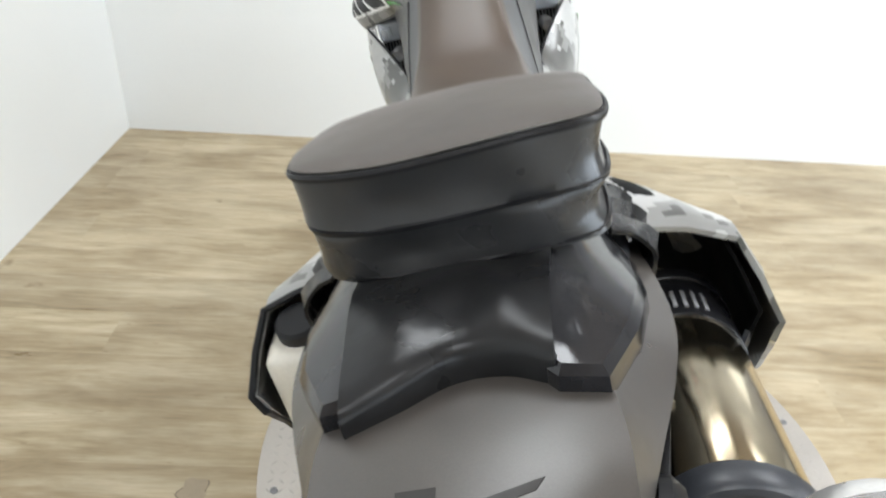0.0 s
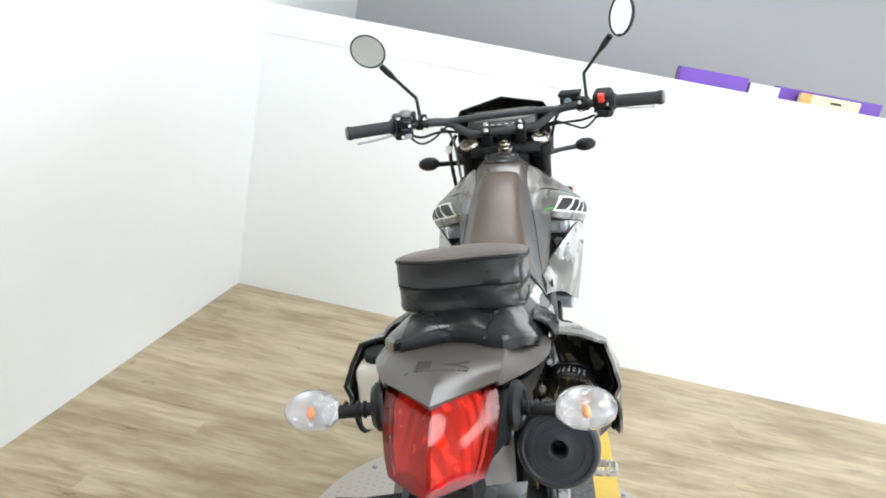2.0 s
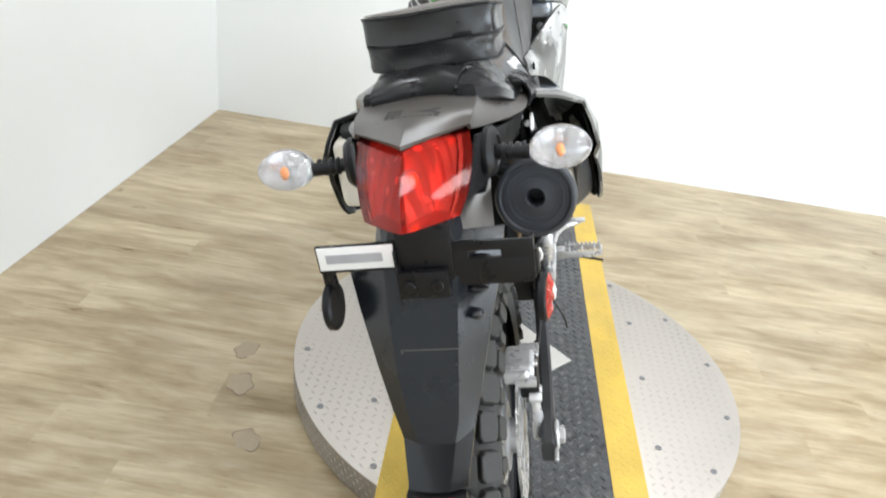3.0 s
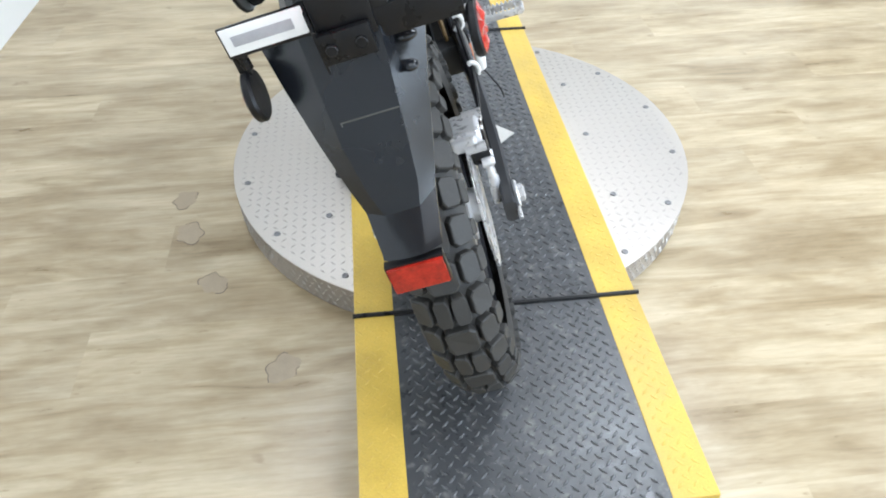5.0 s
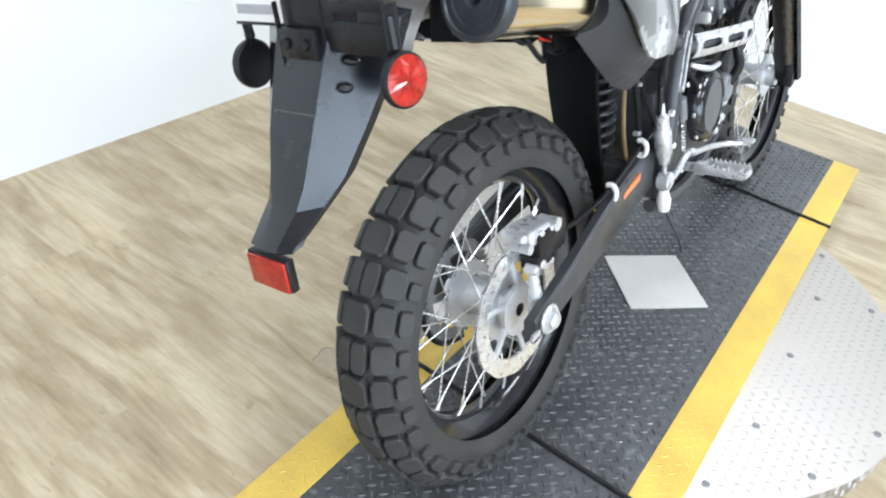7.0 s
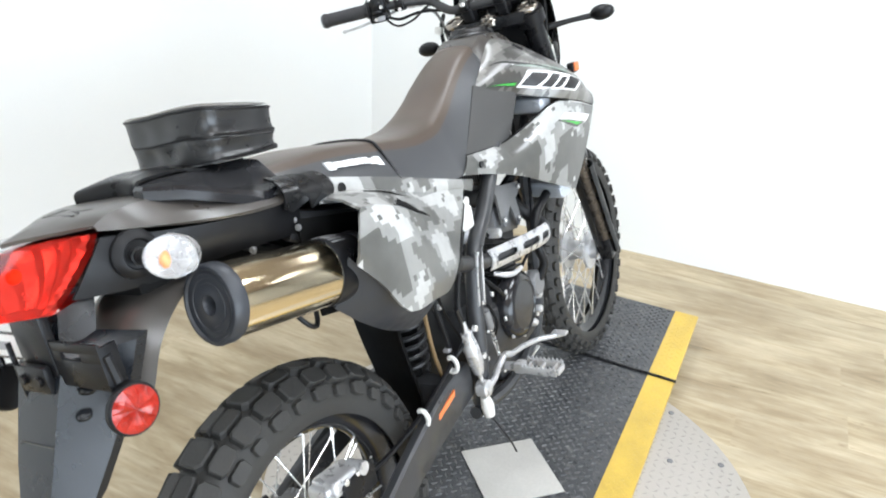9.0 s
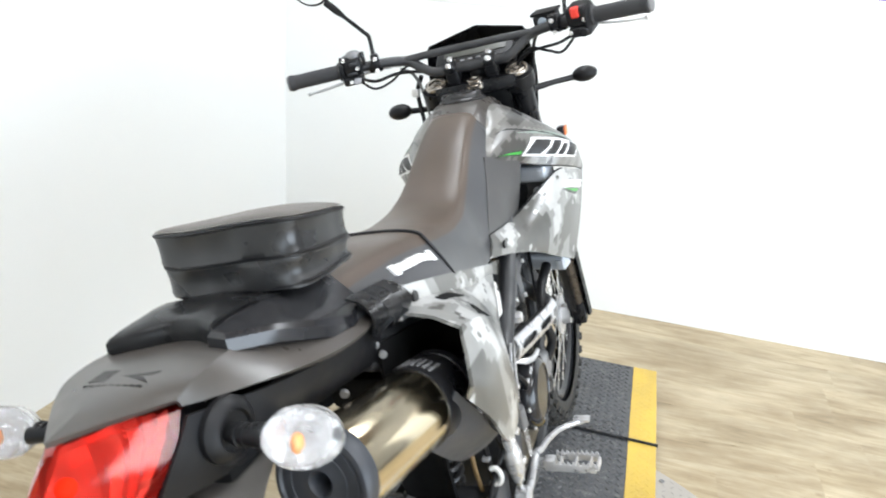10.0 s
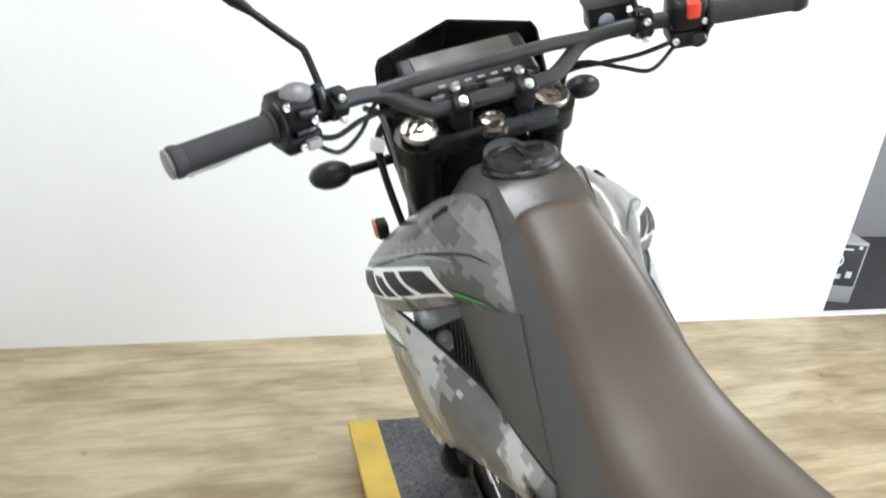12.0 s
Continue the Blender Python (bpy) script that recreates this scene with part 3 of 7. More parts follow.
def hinge_bar(y):
    bm = bmesh.new()
    tube(bm, [(MAT_X0 - 0.004, y, MAT_TOP + 0.001), (MAT_X1 + 0.006, y, MAT_TOP + 0.001)], 0.0055, 8, smooth=False)
    return tagged(part("hinge_bar", bm, "black_metal"), "thin black hinge bar across the joint of two tread plates", "hinge", "hinge bars")


hinge_bar(0.398)
hinge_bar(1.688)
bm = bmesh.new()
box(bm, (0, 0, 0.002), (0.207, 0.207, 0.004), 0.001)
lid = tagged(part("cover_plate", bm, "cover_sheet"), "square brushed aluminium cover plate lying diagonally on the tread plate", "plate")
lid.matrix_world = pose(0.288, 1.04, MAT_TOP + 0.002, 0, 0, 45)


# ---- the motorcycle ----
bike = thing("motorcycle", pose(0.252, 0.345, MAT_TOP) @ pose(0, 0, 0, 0, 0, -1.5) @ pose(0, 0, 0, 0, -15.5, 0), "grey camouflage dual-sport motorcycle leaning on its side stand on the turntable", "motorcycle")


def knob(bm, at, a0, a1, u0, u1, h, taper=0.045):
    """One tread block between wheel angles a0..a1 and section angles u0..u1."""
    da, du = (a1 - a0) * taper, (u1 - u0) * taper

    def ring(h, ia, iu):
        x0, x1, y0, y1 = a0 + ia, a1 - ia, u0 + iu, u1 - iu
        ca, cu = (x1 - x0) * 0.17, (y1 - y0) * 0.17
        return [bm.verts.new(at(a, u, h)) for a, u in ((x0 + ca, y0), (x1 - ca, y0), (x1, y0 + cu), (x1, y1 - cu), (x1 - ca, y1), (x0 + ca, y1), (x0, y1 - cu), (x0, y0 + cu))]

    base, waist, top = ring(-0.002, 0, 0), ring(h * 0.86, da, du), ring(h, da * 1.9, du * 1.9)
    for low, high in ((base, waist), (waist, top)):
        for k in range(8):
            bm.faces.new((low[k], low[(k + 1) % 8], high[(k + 1) % 8], high[k]))
    bm.faces.new(top)


def wheel(name, y, z, rim_r, ring, b, a, pitch, rows, rim_label, spoke_n=36):
    """Rim with tyre, hub and spokes; axle along x."""
    bm = bmesh.new()
    ro, ri, hw = rim_r + 0.006, rim_r - 0.014, a * 0.62
    lathe(bm, (0, 0, 0), (1, 0, 0), [(ro + 0.008, -hw), (ro + 0.009, -hw + 0.004), (ro - 0.006, -hw + 0.006), (ri + 0.004, -hw * 0.55), (ri, 0), (ri + 0.004, hw * 0.55), (ro - 0.006, hw - 0.006), (ro + 0.009, hw - 0.004), (ro + 0.008, hw), (ri + 0.006, hw * 0.75), (ri - 0.006, hw * 0.4), (ri - 0.008, 0), (ri - 0.006, -hw * 0.4), (ri + 0.006, -hw * 0.75)], 72, closed=True)
    w = part(name, bm, "gloss_black", bike, rim_label)
    w.location = (0, y, z)

    def at(t, u, h):
        x, r = (a + h) * math.sin(u), ring + (b + h) * math.cos(u)
        return Vector((x, r * math.sin(t), r * math.cos(t)))

    bm = bmesh.new()
    sec = [radians(-118 + 236 * i / 20) for i in range(21)]
    rings = []
    for i in range(97):
        t = 2 * math.pi * i / 96
        rings.append([at(t, u, 0) for u in sec])
    skin(bm, rings)
    part("tyre", bm, "rubber", w, "chunky block-tread black rubber tyre", angle=30)
    for (u0, u1, off, ln, h) in rows:
        t0 = 2 * math.pi * off / pitch
        bm = bmesh.new()
        knob(bm, at, t0, t0 + 2 * math.pi / pitch * ln, radians(u0), radians(u1), h)
        block = part("tread_block", bm, "rubber", w, smooth=False)
        for i in range(1, pitch):
            shared("tread_block", block.data, w, Matrix.Rotation(-2 * math.pi * i / pitch, 4, "X"))
    bm = bmesh.new()
    lathe(bm, (0, 0, 0), (1, 0, 0), [(0.012, -0.07), (0.03, -0.07), (0.032, -0.045), (0.062, -0.042), (0.062, -0.034), (0.036, -0.03), (0.03, 0), (0.036, 0.03), (0.062, 0.034), (0.062, 0.042), (0.032, 0.045), (0.03, 0.07), (0.012, 0.07)], 32)
    part("hub", bm, "alloy", w, "cast alloy hub")
    sp = None
    for i in range(spoke_n):
        side = 1 if i % 2 else -1
        k = i // 2
        twist = 0.42 if k % 2 else -0.42
        t1 = 2 * math.pi * (i + 0.5) / spoke_n
        t0 = t1 + twist * 1.9
        p0 = Vector((side * 0.038, 0.056 * math.sin(t0), 0.056 * math.cos(t0)))
        p1 = Vector((side * 0.008, (ri - 0.004) * math.sin(t1), (ri - 0.004) * math.cos(t1)))
        d = p1 - p0
        if sp is None:
            bm = bmesh.new()
            tube(bm, [(0, 0, 0), (0, 0, 0.86), (0, 0, 0.861), (0, 0, 1)], [0.0016, 0.0016, 0.0028, 0.0028], 6, smooth=False)
            sp = part("spoke", bm, "spoke", w)
            first = sp
        m = Matrix.Translation(p0) @ d.to_track_quat("Z", "Y").to_matrix().to_4x4() @ Matrix.Diagonal((1, 1, d.length, 1))
        if i == 0:
            sp.matrix_basis = m
        else:
            shared("spoke", first.data, w, m)
    return w


REAR_ROWS = []
for sg in (-1, 1):
    for u0, u1, off, ln, h in ((0.7, 23, 0.0, 0.46, 0.0135), (26, 60, 0.03, 0.43, 0.0135), (25.5, 55, 0.53, 0.44, 0.0135), (63, 84, 0.08, 0.26, 0.009), (58, 82, 0.55, 0.38, 0.010)):
        REAR_ROWS.append((min(sg * u0, sg * u1), max(sg * u0, sg * u1), off, ln, h))
REAR_ROWS.append((-23, 23, 0.50, 0.455, 0.0135))
rear = wheel("rear_wheel", 0, 0.33, 0.2285, 0.2625, 0.054, 0.055, 18, REAR_ROWS, "black spoked rear wheel rim")
FRONT_ROWS = ((-16, -1.5, 0.0, 0.6, 0.011), (1.5, 16, 0.0, 0.6, 0.011), (-48, -23, 0.45, 0.6, 0.011), (23, 48, 0.45, 0.6, 0.011), (-78, -55, 0.0, 0.55, 0.010), (55, 78, 0.0, 0.55, 0.010))
front = wheel("front_wheel", 1.43, 0.345, 0.2665, 0.2905, 0.0435, 0.042, 40, FRONT_ROWS, "black spoked front wheel rim")


def polyline_at(pts, u):
    """The place at share u (by length) of a polyline."""
    P = [Vector(p) for p in pts]
    L = [(b - a).length for a, b in zip(P, P[1:])]
    d = u * sum(L)
    for a, b, l in zip(P, P[1:], L):
        if d <= l or b is P[-1]:
            return a.lerp(b, min(1.0, d / max(l, 1e-9)))
        d -= l
    return P[-1]


def sheet_fn(top, bottom, bulge, side):
    """A curved sheet between two edges that run from rear to front; u along, v down."""
    t, b = smooth_line(top, 40), smooth_line(bottom, 40)

    def S(u, v):
        p = polyline_at(t, u).lerp(polyline_at(b, u), v)
        w = bulge(u) if callable(bulge) else bulge * (0.35 + 0.65 * math.sin(math.pi * min(1, max(0, u))))
        p.x += w * 4 * v * (1 - v)
        p.x *= side
        return p

    return S


def body_panel(name, S, side, material, label, nu=26, nv=8, thick=0.004, parent=None):
    rows = [[S(i / nu, j / nv) for j in range(nv + 1)] for i in range(nu + 1)]
    bm = bmesh.new()
    shell(bm, rows, thick, toward=(-side * 5.0, rows[nu // 2][nv // 2].y, rows[nu // 2][nv // 2].z))
    return part(name, bm, material, parent or bike, label, angle=50)


def decal(name, S, side, outline, material, parent, label="", lift=0.0012):
    """A thin print that follows a sheet: outline in the sheet's (u, v)."""
    P = outline
    n = len(P)
    cu, cv = sum(p[0] for p in P) / n, sum(p[1] for p in P) / n
    out = Vector((side * lift, 0, 0))
    bm = bmesh.new()
    fine = []
    for i in range(n):
        a, b = P[i], P[(i + 1) % n]
        for k in range(6):
            fine.append((a[0] + (b[0] - a[0]) * k / 6, a[1] + (b[1] - a[1]) * k / 6))
    nets = [[bm.verts.new(S(cu + (u - cu) * k, cv + (v - cv) * k) + out) for u, v in fine] for k in (1.0, 0.8, 0.6, 0.4, 0.2)]
    mid = bm.verts.new(S(cu, cv) + out)
    root = [bm.verts.new(S(u, v) - out) for u, v in fine]
    for i in range(len(fine)):
        j = (i + 1) % len(fine)
        for a, b in zip(nets, nets[1:]):
            bm.faces.new((a[i], a[j], b[j], b[i]))
        bm.faces.new((nets[-1][i], nets[-1][j], mid))
        bm.faces.new((root[i], root[j], nets[0][j], nets[0][i]))
    return part(name, bm, material, parent, label)


# ---- seat and tank ----
def seat_rows(keys, n_along, n_across=14):
    """Cross-sections of a padded seat: keys of (y, half width, crown height, shoulder drop, hem height, hem half width)."""
    rows = []
    curves = [smooth_line([(k[i], 0, 0) for k in keys], n_along) for i in range(6)]
    for a in range(n_along):
        y, hw, zc, drop, zh, hh = (c[a].x for c in curves)
        prof = [(-hh, zh), (-hh * 0.5 - hw * 0.52, zh * 0.5 + (zc - drop) * 0.5), (-hw, zc - drop), (-hw * 0.86, zc - drop * 0.38), (-hw * 0.5, zc - drop * 0.07), (0, zc)]
        prof = prof + [(-x, z) for x, z in prof[-2::-1]]
        line = smooth_line([(x, y, z) for x, z in prof], n_across * 2 + 1)
        rows.append(line)
    return rows


def seats():
    front_keys = [(0.334, 0.083, 0.965, 0.016, 0.889, 0.119), (0.38, 0.082, 0.957, 0.018, 0.877, 0.118), (0.46, 0.079, 0.948, 0.019, 0.854, 0.115), (0.54, 0.074, 0.950, 0.018, 0.832, 0.110), (0.59, 0.067, 0.964, 0.018, 0.838, 0.103), (0.64, 0.062, 0.988, 0.017, 0.886, 0.095), (0.70, 0.057, 1.026, 0.016, 0.948, 0.087), (0.76, 0.053, 1.058, 0.016, 1.003, 0.078), (0.815, 0.051, 1.079, 0.018, 1.036, 0.069)]
    def padded(name, rows, label):
        bm = bmesh.new()
        skin(bm, [r[5:24] for r in rows])
        top = part(name, bm, "vinyl", bike, label, angle=70)
        # flanks take the greyer copy, standing in for reflected wall light
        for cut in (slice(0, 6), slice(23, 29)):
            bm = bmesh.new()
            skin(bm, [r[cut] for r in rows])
            part("flank", bm, "flank_sheen_vinyl", top, "vinyl flank greyed by painted wall sheen", angle=70)
        return top

    rows = seat_rows(front_keys, 34)
    end = [Vector((p.x * 0.93, p.y + 0.012, p.z - 0.012)) for p in rows[-1]]
    seat = padded("seat", rows + [end], "brown-grey vinyl rider's seat")
    back_keys = [(0.02, 0.074, 0.982, 0.014, 0.952, 0.108), (0.06, 0.078, 0.990, 0.015, 0.946, 0.114), (0.14, 0.081, 0.988, 0.016, 0.928, 0.118), (0.22, 0.082, 0.982, 0.016, 0.910, 0.120), (0.328, 0.083, 0.966, 0.018, 0.891, 0.121)]
    pill = padded("pillion_seat", seat_rows(back_keys, 20), "brown-grey vinyl pillion seat")
    bm = bmesh.new()
    rim = [Vector((p.x * 1.004, p.y - 0.003, p.z + 0.0015)) for p in rows[0]]
    tube(bm, rim, 0.0032, 6, smooth=False)
    part("piping", bm, "black_plastic", seat, "black piping across the seat")
    for s in (-1, 1):
        base = seat_rows(back_keys, 40)
        # uneven white print on the flank of the pillion seat
        bm = bmesh.new()
        widths = (0.52, 0.34, 0.32, 0.35, 0.32, 0.34, 0.33, 0.50)
        for k, hgt in enumerate(widths):
            ya, yb = 0.170 + k * 0.0180, 0.170 + k * 0.0180 + 0.0158
            quad = []
            for yy, f in ((ya, 0.5 - hgt / 2), (yb, 0.5 - hgt / 2), (yb, 0.5 + hgt / 2), (ya, 0.5 + hgt / 2)):
                i = min(39, max(0, round((yy - 0.02) / 0.308 * 39)))
                r = base[i]
                col = r[:7] if s < 0 else r[:-8:-1]
                g = (0.36 + 0.58 * f) * 5
                k0 = min(5, int(g))
                p = col[k0].lerp(col[k0 + 1], g - k0)
                d = (col[k0 + 1] - col[k0]).normalized()
                quad.append(Vector((p.x, yy, p.z)) + Vector((s * abs(d.z), 0, abs(d.x))) * 0.0016)
            vs = [bm.verts.new(q) for q in quad] + [bm.verts.new(q - Vector((s * 0.006, 0, 0))) for q in quad]
            bm.faces.new(vs[:4])
            for i in range(4):
                bm.faces.new((vs[i], vs[(i + 1) % 4], vs[4 + (i + 1) % 4], vs[4 + i]))
        part("white_print", bm, "white_ink", pill, "white block print", smooth=False)


seats()


def tank_cover():
    bm = bmesh.new()
    rows = []
    for y, hw, zt, hb, zb, ht in ((0.800, 0.052, 1.056, 0.068, 1.026, 0.044), (0.835, 0.057, 1.078, 0.067, 1.044, 0.049), (0.865, 0.058, 1.091, 0.070, 1.056, 0.050), (0.905, 0.060, 1.092, 0.076, 1.062, 0.053), (0.950, 0.064, 1.090, 0.086, 1.052, 0.056), (0.985, 0.062, 1.080, 0.092, 1.036, 0.052), (1.005, 0.056, 1.064, 0.092, 1.020, 0.044)):
        rows.append([Vector((x, y, z)) for x, z in ((-hb, zb), (-hw, zt - 0.008), (-ht, zt - 0.001), (-ht * 0.5, zt + 0.002), (0, zt + 0.003), (ht * 0.5, zt + 0.002), (ht, zt - 0.001), (hw, zt - 0.008), (hb, zb))])
    rows = [list(r) for r in zip(*[smooth_line(c, 16) for c in zip(*rows)])]
    shell(bm, rows, 0.003, toward=(0, 0.9, 0.9))
    part("tank_cover", bm, "fender_plastic", bike, "matt grey-black tank cover with faceted flanks", angle=28)
    bm = bmesh.new()
    lathe(bm, (0, 0.914, 1.090), (0, 0.02, 1), [(0.052, 0), (0.053, 0.005), (0.050, 0.009), (0.046, 0.010), (0.046, 0.017), (0.043, 0.021), (0.030, 0.0222), (0.028, 0.0205), (0, 0.0205)], 40)
    cap = part("fuel_cap", bm, "cap_black", bike, "round black fuel cap with a ribbed edge")
    bm = bmesh.new()
    box(bm, (0, 0.914, 1.1115), (0.010, 0.045, 0.006), 0.002)
    part("grip_bar", bm, "black_plastic", cap)
    # fuel tank body under the covers
    bm = bmesh.new()
    blob(bm, (0, 0.84, 0.915), (0.092, 0.13, 0.085), u=24, v=14)
    part("fuel_tank", bm, "black_plastic", bike, "black fuel tank under the side covers")


tank_cover()


def side_covers(s):
    tank_side = sheet_fn([(0.080, 0.735, 0.992), (0.100, 0.80, 0.972), (0.121, 0.868, 0.950)], [(0.100, 0.600, 0.846), (0.106, 0.70, 0.842), (0.110, 0.800, 0.840)], 0.004, s)
    body_panel("tank_side_cover", tank_side, s, "side_plastic", "matt dark grey tank side cover", 14, 10)

    def swell(u):
        return 0.002 + 0.044 * math.sin(math.pi * min(1, max(0, u)) ** 0.9) ** 1.3

    up = sheet_fn([(0.065, 0.832, 1.044), (0.070, 0.880, 1.078), (0.095, 0.96, 1.056), (0.119, 1.028, 1.019), (0.166, 1.082, 0.968), (0.206, 1.146, 0.888)], [(0.080, 0.728, 0.979), (0.101, 0.80, 0.965), (0.120, 0.866, 0.946), (0.162, 0.91, 0.927), (0.192, 0.949, 0.914), (0.208, 1.05, 0.887), (0.208, 1.145, 0.860)], swell, s)
    shroud = body_panel("upper_shroud", up, s, "camo_dark", "grey-brown block-camouflage upper shroud", 34, 12)
    low = sheet_fn([(0.100, 0.614, 0.862), (0.108, 0.70, 0.855), (0.115, 0.793, 0.852), (0.151, 0.875, 0.880), (0.186, 0.94, 0.906), (0.205, 1.05, 0.882), (0.207, 1.143, 0.856)], [(0.106, 0.574, 0.829), (0.122, 0.66, 0.808), (0.146, 0.78, 0.768), (0.168, 0.90, 0.714), (0.183, 1.0, 0.672)], 0.014, s)
    lower = body_panel("lower_shroud", low, s, "camo", "grey block-camouflage lower shroud", 34, 12)
    bm = bmesh.new()
    tube(bm, [low(k / 30, 0.0) + Vector((-s * 0.003, 0, 0.001)) for k in range(21)], 0.0022, 6, smooth=False)
    part("edge_seal", bm, "black_plastic", lower)
    bm = bmesh.new()
    tube(bm, [up(k / 30, 1.0) + Vector((-s * 0.003, 0, -0.001)) for k in range(31)], 0.0018, 6, smooth=False)
    part("edge_seal", bm, "black_plastic", shroud)
    # badge: a slanted white block with black shapes on it, and a green flash behind
    corner = ((0.294, 0.60), (0.725, 0.43), (0.665, 0.83), (0.284, 0.905))

    def in_badge(f, g):
        top = [corner[0][k] + (corner[1][k] - corner[0][k]) * f for k in (0, 1)]
        bot = [corner[3][k] + (corner[2][k] - corner[3][k]) * f for k in (0, 1)]
        return (top[0] + (bot[0] - top[0]) * g, top[1] + (bot[1] - top[1]) * g)

    decal("badge", up, s, [in_badge(f, g) for f, g in ((0.02, 0.0), (0.97, 0.04), (1.0, 0.25), (0.97, 0.97), (0.50, 1.0), (0.47, 0.90), (0.40, 1.0), (0.0, 1.0))], "white_ink", shroud, "white badge with black shapes", 0.0016)
    for block in (((0.09, 0.13), (0.31, 0.13), (0.30, 0.50), (0.25, 0.89), (0.03, 0.89), (0.05, 0.50)), ((0.37, 0.13), (0.49, 0.13), (0.46, 0.89), (0.32, 0.89)), ((0.53, 0.30), (0.62, 0.24), (0.59, 0.89), (0.50, 0.89)), ((0.69, 0.13), (0.95, 0.13), (0.92, 0.50), (0.90, 0.89), (0.65, 0.89))):
        decal("badge_block", up, s, [in_badge(f, g) for f, g in block], "black_ink", shroud, "", 0.0030)
    decal("flash_edge", up, s, ((0.075, 0.918), (0.268, 0.815), (0.262, 0.905)), "black_ink", shroud, "", 0.0014)
    decal("green_flash", up, s, ((0.10, 0.910), (0.264, 0.835), (0.260, 0.885)), "green_ink", shroud, "bright green flash", 0.0020)
    decal("stripe", up, s, ((0.06, 0.46), (0.24, 0.50), (0.46, 0.48), (0.74, 0.52), (0.46, 0.455), (0.24, 0.47)), "black_ink", shroud, "", 0.0014)
    decal("swoosh", up, s, ((0.20, 0.545), (0.40, 0.44), (0.72, 0.36), (0.70, 0.40), (0.44, 0.50)), "pale_green", shroud, "pale green-grey swoosh", 0.0014)
    bm = bmesh.new()
    box(bm, (0, 0, 0), (0.006, 0.009, 0.030), 0.003, Matrix.Translation(up(0.30, 0.14)) @ Matrix.Rotation(radians(40), 4, "X") @ Matrix.Rotation(radians(-s * 40), 4, "Y"))
    part("slot", bm, "black_plastic", shroud, "black slot through the shroud")
    bm = bmesh.new()
    box(bm, (s * 0.172, 1.120, 0.964), (0.018, 0.034, 0.026), 0.005, seg=3)
    part("reflector_holder", bm, "black_plastic", shroud)
    bm = bmesh.new()
    box(bm, (s * 0.183, 1.122, 0.966), (0.004, 0.030, 0.022), 0.0015)
    part("side_reflector", bm, "orange", shroud, "amber side reflector")
    decal("small_print", low, s, ((0.69, 0.15), (0.955, 0.115), (0.925, 0.205), (0.655, 0.230)), "white_ink", lower, "small white print", 0.0016)
    decal("print_edge", low, s, ((0.63, 0.245), (0.89, 0.225), (0.83, 0.30), (0.73, 0.285)), "dark_print", lower, "", 0.0014)
    decal("green_flash", low, s, ((0.66, 0.250), (0.87, 0.236), (0.82, 0.27)), "green_ink", lower, "", 0.0020)
    for S in (low,):
        p = S(0.093, 0.58)
        bm = bmesh.new()
        disc_solid(bm, p, (s, 0, 0), 0.008, 0.004, 14, 0.001)
        part("bolt", bm, "black_metal", lower)
    # strip under the seat and the bulged rear guard
    strip = sheet_fn([(0.116, 0.125, 0.950), (0.119, 0.20, 0.930), (0.120, 0.325, 0.895), (0.116, 0.45, 0.857), (0.109, 0.565, 0.824), (0.105, 0.612, 0.812)], [(0.126, 0.105, 0.914), (0.127, 0.20, 0.890), (0.125, 0.32, 0.862), (0.120, 0.43, 0.836), (0.112, 0.53, 0.814), (0.106, 0.60, 0.788)], 0.003, s)
    sp = body_panel("side_cover", strip, s, "camo", "grey block-camouflage side cover under the seat", 20, 5)
    for u in (0.09,):
        bm = bmesh.new()
        disc_solid(bm, strip(u, 0.45), (s, 0, 0), 0.009, 0.004, 14, 0.001)
        part("bolt", bm, "black_metal", sp)
    sections = [
        [(0.119, 0.112, 0.924), (0.165, 0.104, 0.919), (0.198, 0.092, 0.915), (0.209, 0.068, 0.890), (0.217, 0.046, 0.862), (0.209, 0.043, 0.846)],
        [(0.120, 0.150, 0.920), (0.165, 0.146, 0.917), (0.201, 0.132, 0.907), (0.218, 0.112, 0.873), (0.221, 0.092, 0.826), (0.219, 0.080, 0.800)],
        [(0.120, 0.215, 0.905), (0.158, 0.211, 0.898), (0.191, 0.202, 0.880), (0.213, 0.185, 0.835), (0.221, 0.152, 0.775), (0.221, 0.128, 0.737)],
        [(0.118, 0.285, 0.886), (0.146, 0.282, 0.871), (0.174, 0.275, 0.845), (0.194, 0.260, 0.790), (0.209, 0.237, 0.745), (0.208, 0.225, 0.716)],
        [(0.115, 0.370, 0.862), (0.131, 0.370, 0.840), (0.148, 0.365, 0.810), (0.165, 0.354, 0.770), (0.177, 0.335, 0.725), (0.180, 0.315, 0.694)],
        [(0.111, 0.460, 0.842), (0.120, 0.460, 0.820), (0.126, 0.455, 0.790), (0.135, 0.440, 0.755), (0.143, 0.428, 0.730), (0.149, 0.408, 0.704)],
        [(0.109, 0.560, 0.806), (0.110, 0.545, 0.794), (0.112, 0.525, 0.779), (0.118, 0.502, 0.760), (0.125, 0.474, 0.740), (0.131, 0.452, 0.722)],
    ]
    rows0 = []
    flare = 0.008 if s > 0 else -0.011
    for sec in sections:
        P = [Vector((s * (x + (flare if k > 1 else flare * 0.4 * k)), y, z - (0.006 if s > 0 and k > 1 else 0))) for k, (x, y, z) in enumerate(sec)]
        rows0.append([P[k // 3].lerp(P[min(5, k // 3 + 1)], k % 3 / 3) for k in range(16)])
    rows = [list(r) for r in zip(*[smooth_line(col, 22) for col in zip(*rows0)])]
    bm = bmesh.new()
